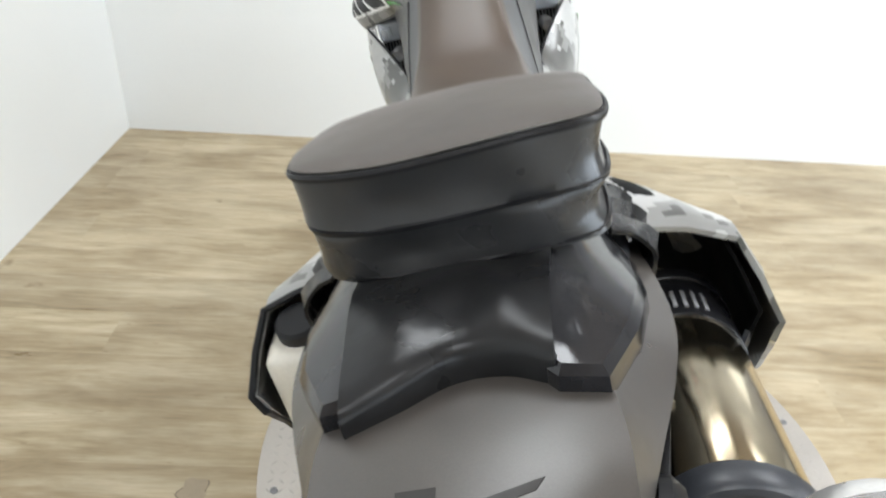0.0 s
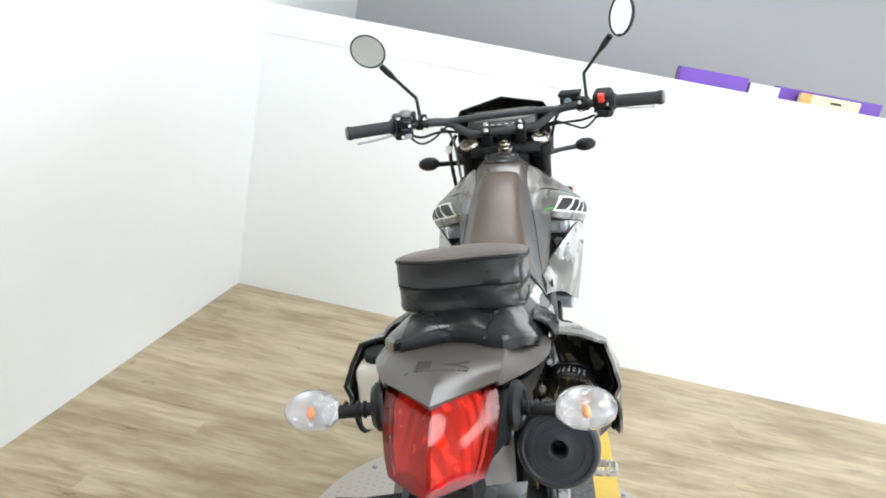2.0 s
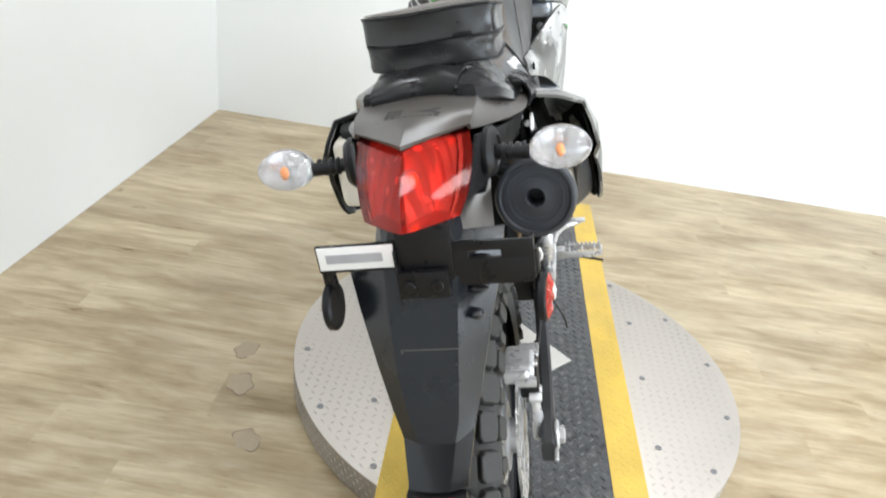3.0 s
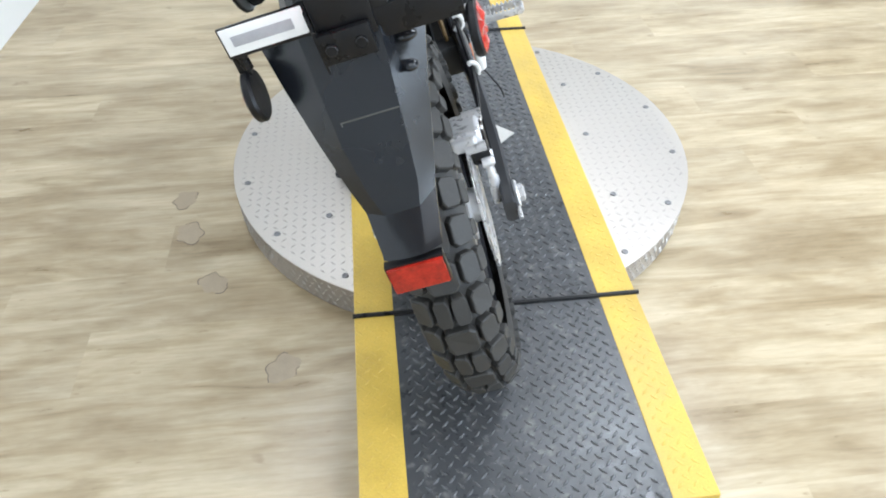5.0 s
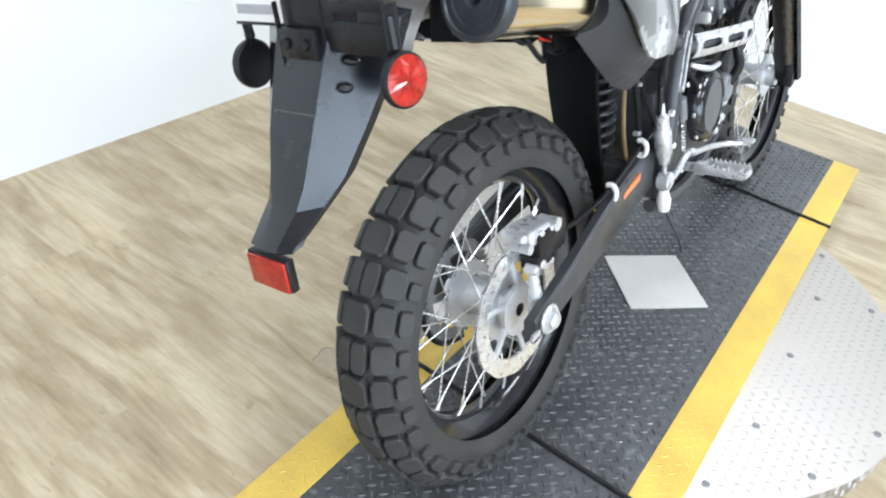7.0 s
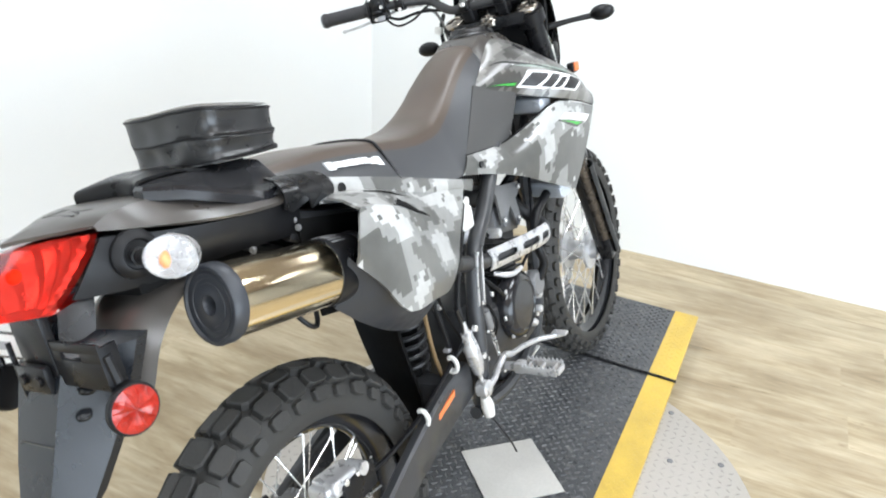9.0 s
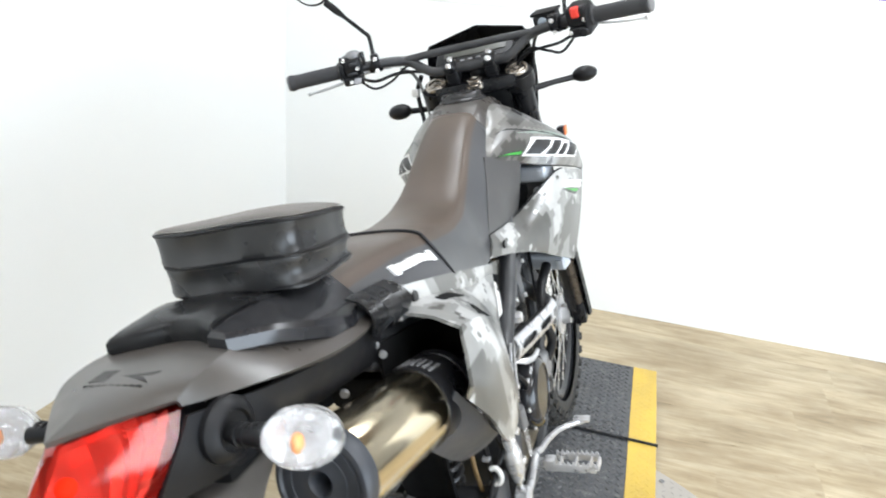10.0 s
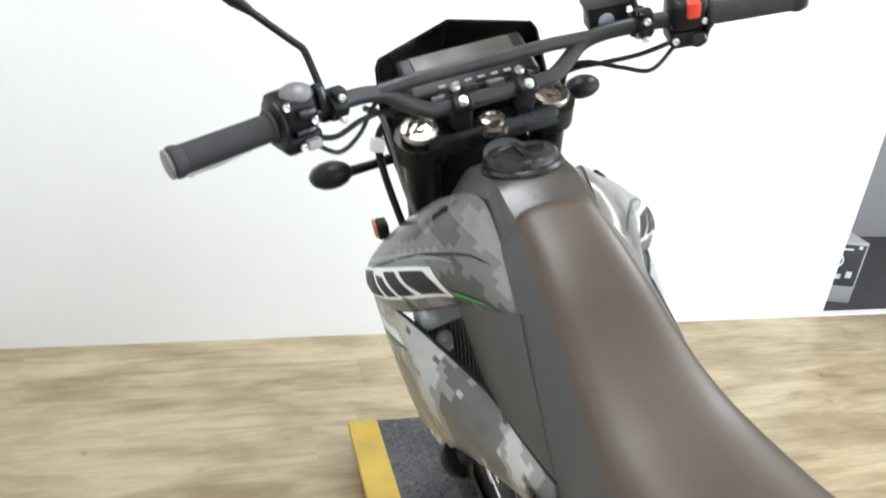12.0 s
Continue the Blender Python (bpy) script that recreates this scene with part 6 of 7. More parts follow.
def foot_controls(s):
    bm = bmesh.new()
    m = pose(s * 0.203, 0.594, 0.378, 0, 0, -s * 3)
    for sx in (-1, 1):
        box(bm, (0, sx * 0.020, 0), (0.088, 0.004, 0.016), 0.001, m)
        for k in range(9):
            mm = m @ Matrix.Translation((-0.040 + k * 0.010, sx * 0.020, 0.008))
            vs = [bm.verts.new(mm @ Vector(q)) for q in ((-0.0045, -0.002, -0.001), (0.0045, -0.002, -0.001), (0.0045, 0.002, -0.001), (-0.0045, 0.002, -0.001), (0, 0, 0.009))]
            for i in range(4):
                bm.faces.new((vs[i], vs[(i + 1) % 4], vs[4]))
    for k in range(3):
        box(bm, (-0.03 + 0.03 * k, 0, -0.001), (0.004, 0.042, 0.010), 0.001, m)
    box(bm, (s * 0.046, 0, 0), (0.006, 0.034, 0.014), 0.003, m)
    box(bm, (-s * 0.052, 0, -0.004), (0.024, 0.026, 0.026), 0.005, m)
    tube(bm, [m @ Vector((-s * 0.055, 0.0, -0.004)), m @ Vector((-s * 0.090, 0.0, -0.006))], 0.011, 8, smooth=False)
    part("footpeg", bm, "bright_alloy", bike, "toothed alloy footpeg")
    if s > 0:
        bm = bmesh.new()
        line = smooth_line([(0.128, 0.468, 0.390), (0.130, 0.50, 0.392), (0.133, 0.530, 0.410), (0.134, 0.565, 0.420), (0.136, 0.592, 0.408), (0.142, 0.640, 0.402), (0.160, 0.690, 0.396), (0.185, 0.715, 0.393), (0.205, 0.728, 0.393)], 30)
        tube(bm, line, [0.0105 - 0.003 * i / 29 for i in range(30)], 10, smooth=False, flat=0.75)
        box(bm, (0.200, 0.726, 0.398), (0.036, 0.020, 0.007), 0.002)
        lathe(bm, (0.112, 0.468, 0.390), (1, 0, 0), [(0.019, 0), (0.019, 0.022), (0.012, 0.026), (0, 0.026)], 18)
        part("brake_pedal", bm, "bright_alloy", bike, "cast alloy brake pedal")
        bm = bmesh.new()
        lathe(bm, (0.122, 0.462, 0.430), (0, -0.20, 1), [(0.005, -0.035), (0.005, 0), (0.011, 0.002), (0.014, 0.02), (0.0165, 0.024), (0.0165, 0.075), (0.013, 0.08), (0.013, 0.105), (0.007, 0.11), (0.005, 0.14)], 16)
        box(bm, (0.118, 0.450, 0.500), (0.024, 0.026, 0.026), 0.005)
        mc = part("master_cylinder", bm, "bright_alloy", bike, "bright alloy rear brake master cylinder")
        for h in (0.02, 0.09):
            bm = bmesh.new()
            disc_solid(bm, (0.128, 0.478 - h * 0.2, 0.445 + h), (1, 0, 0), 0.007, 0.010, 10, 0.001)
            part("bolt", bm, "steel", mc)
        bm = bmesh.new()
        tube(bm, [(0.122, 0.435, 0.562), (0.120, 0.432, 0.60), (0.112, 0.48, 0.67), (0.100, 0.54, 0.722)], 0.006, 8, n=12)
        part("reservoir_hose", bm, "black_plastic", bike)
        bm = bmesh.new()
        tube(bm, [(0.122, 0.466, 0.372), (0.122, 0.470, 0.345), (0.122, 0.472, 0.322)], [0.010, 0.015, 0.012], 10, smooth=False)
        part("pedal_boot", bm, "white_plastic", bike, "off-white rubber boot")
        bm = bmesh.new()
        tube(bm, [(0.122, 0.472, 0.325), (0.150, 0.49, 0.25), (0.155, 0.50, 0.215)], 0.0022, 6, n=6)
        part("drain_tube", bm, "black_plastic", bike, "thin black drain tube")
        bm = bmesh.new()
        tube(bm, [(0.126, 0.525, 0.545), (0.126, 0.535, 0.50)], 0.010, 10, smooth=False)
        part("brake_light_switch", bm, "grey_alloy", bike, "small brake light switch")
        bm = bmesh.new()
        n = 60
        tube(bm, [(0.127 + 0.004 * math.cos(k * 1.2), 0.536 + 0.0003 * k + 0.004 * math.sin(k * 1.2), 0.50 - 0.0014 * k) for k in range(n)], 0.0012, 5, smooth=False)
        part("switch_spring", bm, "steel", bike)
    else:
        bm = bmesh.new()
        tube(bm, [(-0.12, 0.60, 0.40), (-0.14, 0.66, 0.38), (-0.15, 0.74, 0.375), (-0.19, 0.75, 0.375)], 0.006, 8, n=14)
        part("gear_lever", bm, "alloy", bike, "alloy gear lever")
        bm = bmesh.new()
        foot = Vector((-0.305, 0.555, 0.0846 + 0.006))
        tube(bm, [(-0.105, 0.50, 0.34), foot], 0.011, 10, smooth=False)
        disc_solid(bm, foot + Vector((0, 0, -0.005)), (0.267, 0, 0.964), 0.024, 0.006, 16, 0.001)
        part("side_stand", bm, "black_metal", bike, "black side stand")


foot_controls(1)
foot_controls(-1)

# what hides behind the left guard, and the strap of the right one
bm = bmesh.new()
box(bm, (-0.162, 0.115, 0.835), (0.058, 0.13, 0.115), 0.018, seg=4)
tank = part("coolant_tank", bm, "bottle", bike, "off-white plastic coolant tank")
bm = bmesh.new()
disc_solid(bm, (-0.158, 0.085, 0.891), (0, -0.2, 1), 0.021, 0.018, 20, 0.003)
part("cap", bm, "black_plastic", tank, "black screw cap")
bm = bmesh.new()
disc_solid(bm, (-0.132, 0.03, 0.845), (0, -1, 0), 0.010, 0.012, 14, 0.002)
part("rubber_foot", bm, "black_plastic", tank)
for sx, yy, zz in ((0.118, 0.055, 0.895), (0.108, -0.03, 0.892), (0.108, 0.06, 0.905)):
    bm = bmesh.new()
    disc_solid(bm, (sx, yy, zz), (0.3, -1, 0), 0.0050, 0.005, 12, 0.001)
    part("bolt", bm, "grey_alloy", bike)


# ---- front end ----
def fork_point(z):
    return 1.043 + (1.143 - z) * math.tan(radians(26.0))


# the bars and the fork are turned a little to one side about the raked steering axis
STEER = Matrix.Translation((0, 1.04, 1.13)) @ Matrix.Rotation(radians(4.2), 4, Vector((0, -0.44, 0.9))) @ Matrix.Translation((0, -1.04, -1.13))


def front_end():
    def put(name, bm, *rest, **more):
        bmesh.ops.transform(bm, matrix=STEER, verts=bm.verts)
        return part(name, bm, *rest, **more)

    for s in (-1, 1):
        bm = bmesh.new()
        tube(bm, [(s * 0.1, fork_point(1.13), 1.13), (s * 0.1, fork_point(0.70), 0.70)], 0.027, 18, smooth=False)
        leg = put("fork_leg", bm, "black_metal", bike, "black upper fork tube")
        bm = bmesh.new()
        tube(bm, [(s * 0.1, fork_point(0.71), 0.71), (s * 0.1, fork_point(0.36), 0.36)], 0.0215, 16, smooth=False)
        put("inner_tube", bm, "bronze_tube", leg, "bright fork inner tube")
        bm = bmesh.new()
        lathe(bm, (s * 0.1, fork_point(1.13), 1.13), (0, -0.44, 0.9), [(0.0275, -0.004), (0.0278, 0.003), (0.0255, 0.006), (0.017, 0.0068), (0.016, 0.003), (0.007, 0.003), (0.006, 0.006), (0, 0.006)], 24)
        put("fork_cap", bm, "dark_chrome", leg, "bright fork cap")
        bm = bmesh.new()
        rows = []
        for z in (0.66, 0.55, 0.44, 0.34):
            y = fork_point(z)
            rows.append([Vector((s * 0.1 + 0.034 * math.sin(a), y + 0.030 * math.cos(a), z + 0.01 * math.cos(a))) for a in (radians(-150 + 30 * k + (25 if s < 0 else -25)) for k in range(11))])
        shell(bm, rows, 0.003)
        put("fork_guard", bm, "black_plastic", leg, "black fork guard")
        bm = bmesh.new()
        box(bm, (s * 0.1, 1.418, 0.352), (0.044, 0.06, 0.07), 0.012)
        disc_solid(bm, (s * 0.122, 1.43, 0.345), (s, 0, 0), 0.015, 0.01, 16, 0.002)
        put("axle_clamp", bm, "black_metal", leg)
        bm = bmesh.new()
        lathe(bm, (s * 0.1, fork_point(0.73), 0.73), (0, 0.44, -0.9), [(0.0275, -0.01), (0.031, 0), (0.031, 0.035), (0.026, 0.042)], 18)
        put("fork_collar", bm, "dark_alloy", leg, "dark fork collar")
    for name, z, ext in (("upper_clamp", 1.108, 0.016), ("lower_clamp", 0.93, 0.018)):
        bm = bmesh.new()
        y = fork_point(z)
        box(bm, (0, y - 0.012, z), (0.20, 0.055, ext * 2), 0.01)
        for s in (-1, 1):
            lathe(bm, (s * 0.1, fork_point(z - ext), z - ext), (0, -0.44, 0.9), [(0.026, 0), (0.037, 0), (0.037, ext * 2.1), (0.026, ext * 2.1)], 20)
        put(name, bm, "black_metal", bike, "black fork yoke")
    bm = bmesh.new()
    lathe(bm, (0, 1.030, 1.122), (0, -0.35, 0.94), [(0.024, -0.012), (0.024, -0.002), (0.018, 0.001), (0.018, 0.007), (0.012, 0.008), (0.010, 0.004), (0, 0.004)], 24)
    put("stem_nut", bm, "dark_chrome", bike, "bright steering stem nut")
    bm = bmesh.new()
    blob(bm, (0, 1.088, 1.140), (0.022, 0.018, 0.018), u=16, v=10)
    put("ignition_switch", bm, "black_plastic", bike, "ignition lock")
    for s in (-1, 1):
        m = pose(s * 0.047, 1.016, 1.162, 26)
        bm = bmesh.new()
        box(bm, (0, 0.004, -0.020), (0.030, 0.036, 0.038), 0.006, m, seg=3)
        box(bm, (0, 0, 0.006), (0.028, 0.044, 0.017), 0.006, m, seg=3)
        cl = put("bar_clamp", bm, "black_metal", bike, "black handlebar clamp")
        for dy in (-0.0155, 0.0155):
            bm = bmesh.new()
            lathe(bm, m @ Vector((0, dy, 0.0135)), m.to_3x3() @ Vector((0, 0, 1)), [(0.0072, 0), (0.0072, 0.005), (0.006, 0.0068), (0.004, 0.0068), (0.003, 0.004), (0, 0.004)], 12)
            put("bolt", bm, "steel", cl, "bright clamp bolt")
    bm = bmesh.new()
    box(bm, (0, 1.118, 1.03), (0.168, 0.016, 0.19), 0.006)
    box(bm, (0, 1.10, 0.90), (0.13, 0.05, 0.10), 0.010)
    put("lamp_bracket", bm, "black_plastic", bike, "black bracket between the fork legs")
    # handlebar
    bm = bmesh.new()
    half = [(0.0, 1.017, 1.162), (0.064, 1.017, 1.162), (0.092, 1.016, 1.165), (0.118, 1.019, 1.180), (0.142, 1.022, 1.197), (0.172, 1.013, 1.206), (0.220, 0.989, 1.210), (0.296, 0.953, 1.211), (0.4065, 0.916, 1.2095)]
    pts = [(-x, y, z) for x, y, z in half[::-1]] + list(half[1:])
    tube(bm, pts, 0.0112, 14, n=80)
    bar = put("handlebar", bm, "worn_bar", bike, "matt black handlebar")
    bm = bmesh.new()
    tube(bm, [(-0.160, 1.018, 1.204), (-0.10, 1.024, 1.206), (0.10, 1.024, 1.206), (0.160, 1.018, 1.204)], 0.0092, 12, smooth=False)
    put("cross_bar", bm, "worn_bar", bar, "black handlebar brace")
    for s in (-1, 1):
        bm = bmesh.new()
        a, b = Vector((s * 0.294, 0.954, 1.211)), Vector((s * 0.4065, 0.916, 1.2095))
        d = (b - a).normalized()
        prof = [(0.011, 0), (0.021, 0.001), (0.021, 0.005), (0.0168, 0.007)]
        k = 0.010
        while k < 0.108:
            prof += [(0.0168, k), (0.0166, k + 0.0005), (0.0166, k + 0.0015), (0.0168, k + 0.002)]
            k += 0.0040
        prof += [(0.0172, 0.112), (0.0188, 0.114), (0.0188, 0.121), (0.016, 0.124), (0, 0.124)]
        lathe(bm, a, d, prof, 24)
        put("grip", bm, "grip", bar, "ribbed black rubber grip")
        bm = bmesh.new()
        lathe(bm, a + d * 0.124, d, [(0, 0), (0.017, 0), (0.017, 0.003), (0.014, 0.0045), (0, 0.0045)], 20)
        put("bar_end", bm, "grey_alloy", bar, "grey bar end plug")
        # switch gear: housing halves, flange, controls and screws
        m = Matrix.Translation(a - d * 0.028) @ (d * s).to_track_quat("X", "Z").to_matrix().to_4x4() @ Matrix.Rotation(radians(18 if s > 0 else 10), 4, "X")
        bm = bmesh.new()
        lathe(bm, a - d * 0.008, d, [(0.012, 0), (0.030, 0.0), (0.032, 0.002), (0.032, 0.005), (0.024, 0.008), (0.017, 0.009)], 28)
        put("flange", bm, "black_plastic", bar, "round flange beside the grip")
        bm = bmesh.new()
        box(bm, (0, 0.002, 0.010), (0.046, 0.056, 0.042), 0.010, m, seg=3)
        box(bm, (s * 0.002, 0.0, -0.022), (0.050, 0.052, 0.024), 0.008, m, seg=3)
        sw = put("switch_box", bm, "black_plastic", bar, "black switch housing in two halves")
        if s > 0:
            bm = bmesh.new()
            box(bm, (0.002, -0.024, 0.022), (0.017, 0.016, 0.022), 0.004, m)
            put("kill_switch", bm, "red_switch", sw, "red engine stop switch")
            bm = bmesh.new()
            lathe(bm, m @ Vector((0.012, -0.024, -0.022)), m.to_3x3() @ Vector((0, -1, 0)), [(0.011, 0), (0.011, 0.004), (0.008, 0.006), (0.008, 0.004), (0, 0.004)], 18)
            put("starter_button", bm, "gloss_black", sw, "round starter button")
            screws = ((-0.018, -0.026, -0.020), (0.018, -0.026, 0.004))
        else:
            bm = bmesh.new()
            blob(bm, (0.008, -0.004, 0.030), (0.020, 0.022, 0.012), m, 18, 10)
            put("cable_cover", bm, "grey_alloy", sw, "grey rounded top of the housing")
            for name, at, size, mat in (("dimmer_switch", (0.004, -0.030, 0.014), (0.022, 0.010, 0.012), "gloss_black"), ("turn_switch", (-0.002, -0.030, -0.006), (0.026, 0.012, 0.009), "gloss_black"), ("horn_button", (0.006, -0.030, -0.024), (0.018, 0.012, 0.012), "grey_ink"), ("choke_lever", (0.030, -0.016, 0.022), (0.010, 0.018, 0.030), "gloss_black")):
                bm = bmesh.new()
                box(bm, at, size, 0.003, m)
                put(name, bm, mat, sw)
            screws = ((-0.016, -0.024, 0.026), (0.012, -0.031, 0.004), (-0.008, -0.031, -0.024))
        for q in screws:
            bm = bmesh.new()
            lathe(bm, m @ Vector(q), m.to_3x3() @ Vector((0, -1, 0)), [(0.0048, 0), (0.0048, 0.002), (0.0035, 0.0034), (0.001, 0.0026), (0, 0.0026)], 12)
            put("screw", bm, "steel", sw)
        # lever perch with its clamp and adjuster, lever
        bm = bmesh.new()
        lathe(bm, m @ Vector((-s * 0.046, 0, 0)), m.to_3x3() @ Vector((-s, 0, 0)), [(0.011, 0), (0.019, 0.0), (0.020, 0.003), (0.020, 0.017), (0.019, 0.020), (0.011, 0.020)], 22)
        box(bm, (-s * 0.054, 0.020, -0.010), (0.034, 0.036, 0.024), 0.006, m)
        box(bm, (-s * 0.056, -0.012, 0.018), (0.018, 0.018, 0.012), 0.003, m)
        perch = put("lever_perch", bm, "black_metal", bar, "black lever perch")
        for q in ((-s * 0.056, -0.020, 0.014), (-s * 0.056, -0.018, -0.014)):
            bm = bmesh.new()
            lathe(bm, m @ Vector(q), m.to_3x3() @ Vector((0, -1, 0)), [(0.005, 0), (0.005, 0.004), (0.003, 0.005), (0, 0.003)], 10)
            put("bolt", bm, "steel", perch)
        bm = bmesh.new()
        tube(bm, [m @ Vector((-s * 0.068, 0.026, -0.014)), m @ Vector((-s * 0.090, 0.030, -0.018)), m @ Vector((-s * 0.091, 0.030, -0.018)), m @ Vector((-s * 0.112, 0.036, -0.024))], [0.008, 0.008, 0.0055, 0.005], 12, smooth=False)
        put("adjuster", bm, "alloy", perch, "bright cable adjuster")
        bm = bmesh.new()
        lev = [m @ Vector((s * q[0], q[1], q[2])) for q in ((-0.054, 0.034, -0.018), (-0.012, 0.044, -0.026), (0.04, 0.046, -0.036), (0.085, 0.048, -0.042), (0.120, 0.056, -0.045))]
        tube(bm, lev, [0.007, 0.0055, 0.005, 0.0045, 0.004], 10, n=18, flat=0.7)
        blob(bm, lev[-1], (0.006, 0.006, 0.0055), u=12, v=8)
        put("lever", bm, "alloy", bar, "bright alloy lever")
        # mirror
        base = Vector((-0.221, 0.995, 1.214)) if s < 0 else Vector((0.232, 1.018, 1.216))
        bm = bmesh.new()
        elbow = Vector((-0.229, 1.018, 1.277)) if s < 0 else Vector((0.234, 1.070, 1.288))
        tip = Vector((-0.314, 1.012, 1.374)) if s < 0 else Vector((0.308, 1.035, 1.380))
        tube(bm, [base, base.lerp(elbow, 0.5), elbow.lerp(base, 0.12), elbow.lerp(tip, 0.02), elbow.lerp(tip, 0.12), elbow.lerp(tip, 0.58)], 0.0048, 10, n=24)
        tube(bm, [elbow.lerp(tip, 0.58), elbow.lerp(tip, 0.75), tip], [0.0052, 0.0090, 0.0085], 10, smooth=False)
        lathe(bm, base - Vector((0, 0, 0.008)), (0, 0, 1), [(0, 0), (0.009, 0), (0.009, 0.014), (0.006, 0.020)], 8)
        stalk = put("mirror", bm, "black_metal", bike, "oval mirror on a black stalk")
        c = Vector((-0.344, 1.010, 1.416)) if s < 0 else Vector((0.338, 1.035, 1.427))
        if s < 0:
            n_dir, long_dir = Vector((0.05, -1, 0.10)).normalized(), Vector((-0.80, 0, 0.60))
            a1, a2 = 0.050, 0.041
        else:
            n_dir, long_dir = Vector((-0.80, -0.62, 0.10)).normalized(), Vector((0.30, 0, 0.95))
            a1, a2 = 0.054, 0.042
        u = (long_dir - n_dir * long_dir.dot(n_dir)).normalized()
        w = n_dir.cross(u)
        m2 = Matrix((( u.x, w.x, n_dir.x, c.x), (u.y, w.y, n_dir.y, c.y), (u.z, w.z, n_dir.z, c.z), (0, 0, 0, 1)))
        bm = bmesh.new()
        rings = []
        for rr, h in ((1.0, 0.003), (1.03, 0.0), (1.0, -0.006), (0.85, -0.014), (0.5, -0.019), (0.02, -0.020)):
            rings.append([m2 @ Vector((a1 * rr * math.cos(t), a2 * rr * math.sin(t), h)) for t in (2 * math.pi * j / 36 for j in range(36))])
        inner = [[m2 @ Vector((a1 * 0.93 * math.cos(t), a2 * 0.93 * math.sin(t), h)) for t in (2 * math.pi * j / 36 for j in range(36))] for h in (0.0, 0.003)]
        skin(bm, inner + rings, loop=True)
        put("mirror_shell", bm, "black_plastic", stalk, "black mirror shell")
        bm = bmesh.new()
        ring = [m2 @ Vector((a1 * 0.935 * math.cos(t), a2 * 0.935 * math.sin(t), 0.0008)) for t in (2 * math.pi * j / 36 for j in range(36))]
        back = [m2 @ Vector((a1 * 0.935 * math.cos(t), a2 * 0.935 * math.sin(t), -0.002)) for t in (2 * math.pi * j / 36 for j in range(36))]
        skin(bm, [ring, back], loop=True, caps=True)
        put("mirror_glass", bm, "mirror", stalk, "mirror glass", angle=20)
        # front turn signal
        bm = bmesh.new()
        tipx, tipy, tipz = (0.228, 1.118, 1.080) if s < 0 else (0.240, 1.224, 1.076)
        tube(bm, [(s * 0.112, 1.150, 1.070), (s * 0.165, (1.150 + tipy) / 2, 1.073), (s * (tipx - 0.018), tipy + 0.003, tipz - 0.003)], [0.009, 0.007, 0.008], 10, smooth=False)
        blob(bm, (s * tipx, tipy, tipz), (0.032, 0.024, 0.020), u=18, v=12)
        fs = put("front_turn_signal", bm, "black_plastic", bike, "black front turn signal seen from behind")
        bm = bmesh.new()
        blob(bm, (s * (tipx + 0.002), tipy + 0.006, tipz), (0.031, 0.027, 0.0195), u=18, v=12)
        put("lens", bm, "clear_lens", fs)
    # brake reservoir on the right of the bar
    bm = bmesh.new()
    m = pose(0.190, 1.036, 1.226, 12, 0, -14)
    box(bm, (0, 0, -0.002), (0.054, 0.040, 0.030), 0.006, m)
    box(bm, (0, 0, 0.016), (0.060, 0.046, 0.007), 0.002, m)
    tank_ = put("front_reservoir", bm, "black_plastic", bar, "small black fluid reservoir")
    bm = bmesh.new()
    disc_solid(bm, m @ Vector((-0.004, -0.020, -0.002)), m.to_3x3() @ Vector((0, -1, 0)), 0.011, 0.003, 16, 0.001)
    put("sight_glass", bm, "blue_plastic", tank_, "pale sight glass")
    # instrument
    m = pose(0, 1.108, 1.180, 36)
    bm = bmesh.new()
    box(bm, (0, 0, 0), (0.200, 0.085, 0.030), 0.010, m, seg=3)
    dash = put("instrument", bm, "black_plastic", bike, "black instrument housing")
    bm = bmesh.new()
    box(bm, (0, 0.010, 0.0155), (0.155, 0.050, 0.003), 0.002, m)
    put("display", bm, "lcd", dash, "blank grey display")
    bm = bmesh.new()
    for k in range(6):
        box(bm, (-0.05 + k * 0.02, -0.030, 0.0155), (0.011, 0.005, 0.003), 0.001, m)
    put("indicator", bm, "grey_ink", dash)
    bm = bmesh.new()
    tube(bm, [(-0.06, 1.065, 1.165), (0.06, 1.065, 1.165)], 0.005, 8, smooth=False)
    tube(bm, [(-0.075, 1.075, 1.150), (0.075, 1.075, 1.150)], 0.004, 8, smooth=False)
    put("meter_stay", bm, "black_metal", bike)
    # cowl: a peaked top between two shoulders
    rows = []
    for y, pts in ((1.128, ((-0.136, 1.140), (-0.127, 1.222), (0, 1.250), (0.127, 1.222), (0.136, 1.140))), (1.170, ((-0.130, 1.095), (-0.120, 1.185), (0, 1.214), (0.120, 1.185), (0.130, 1.095))), (1.240, ((-0.105, 1.000), (-0.098, 1.105), (0, 1.135), (0.098, 1.105), (0.105, 1.000))), (1.270, ((-0.085, 0.950), (-0.080, 1.02), (0, 1.055), (0.080, 1.02), (0.085, 0.950)))):
        rows.append(straight_line([(x, y + 0.032 * (1 - abs(x) / 0.136), z) for x, z in pts], 25))
    rows = [list(r) for r in zip(*[smooth_line(c, 12) for c in zip(*rows)])]
    bm = bmesh.new()
    shell(bm, rows, 0.004, toward=(0, 1.0, 1.0))
    cowl = put("headlight_cowl", bm, "cowl_black", bike, "black headlight cowl", angle=30)
    bm = bmesh.new()
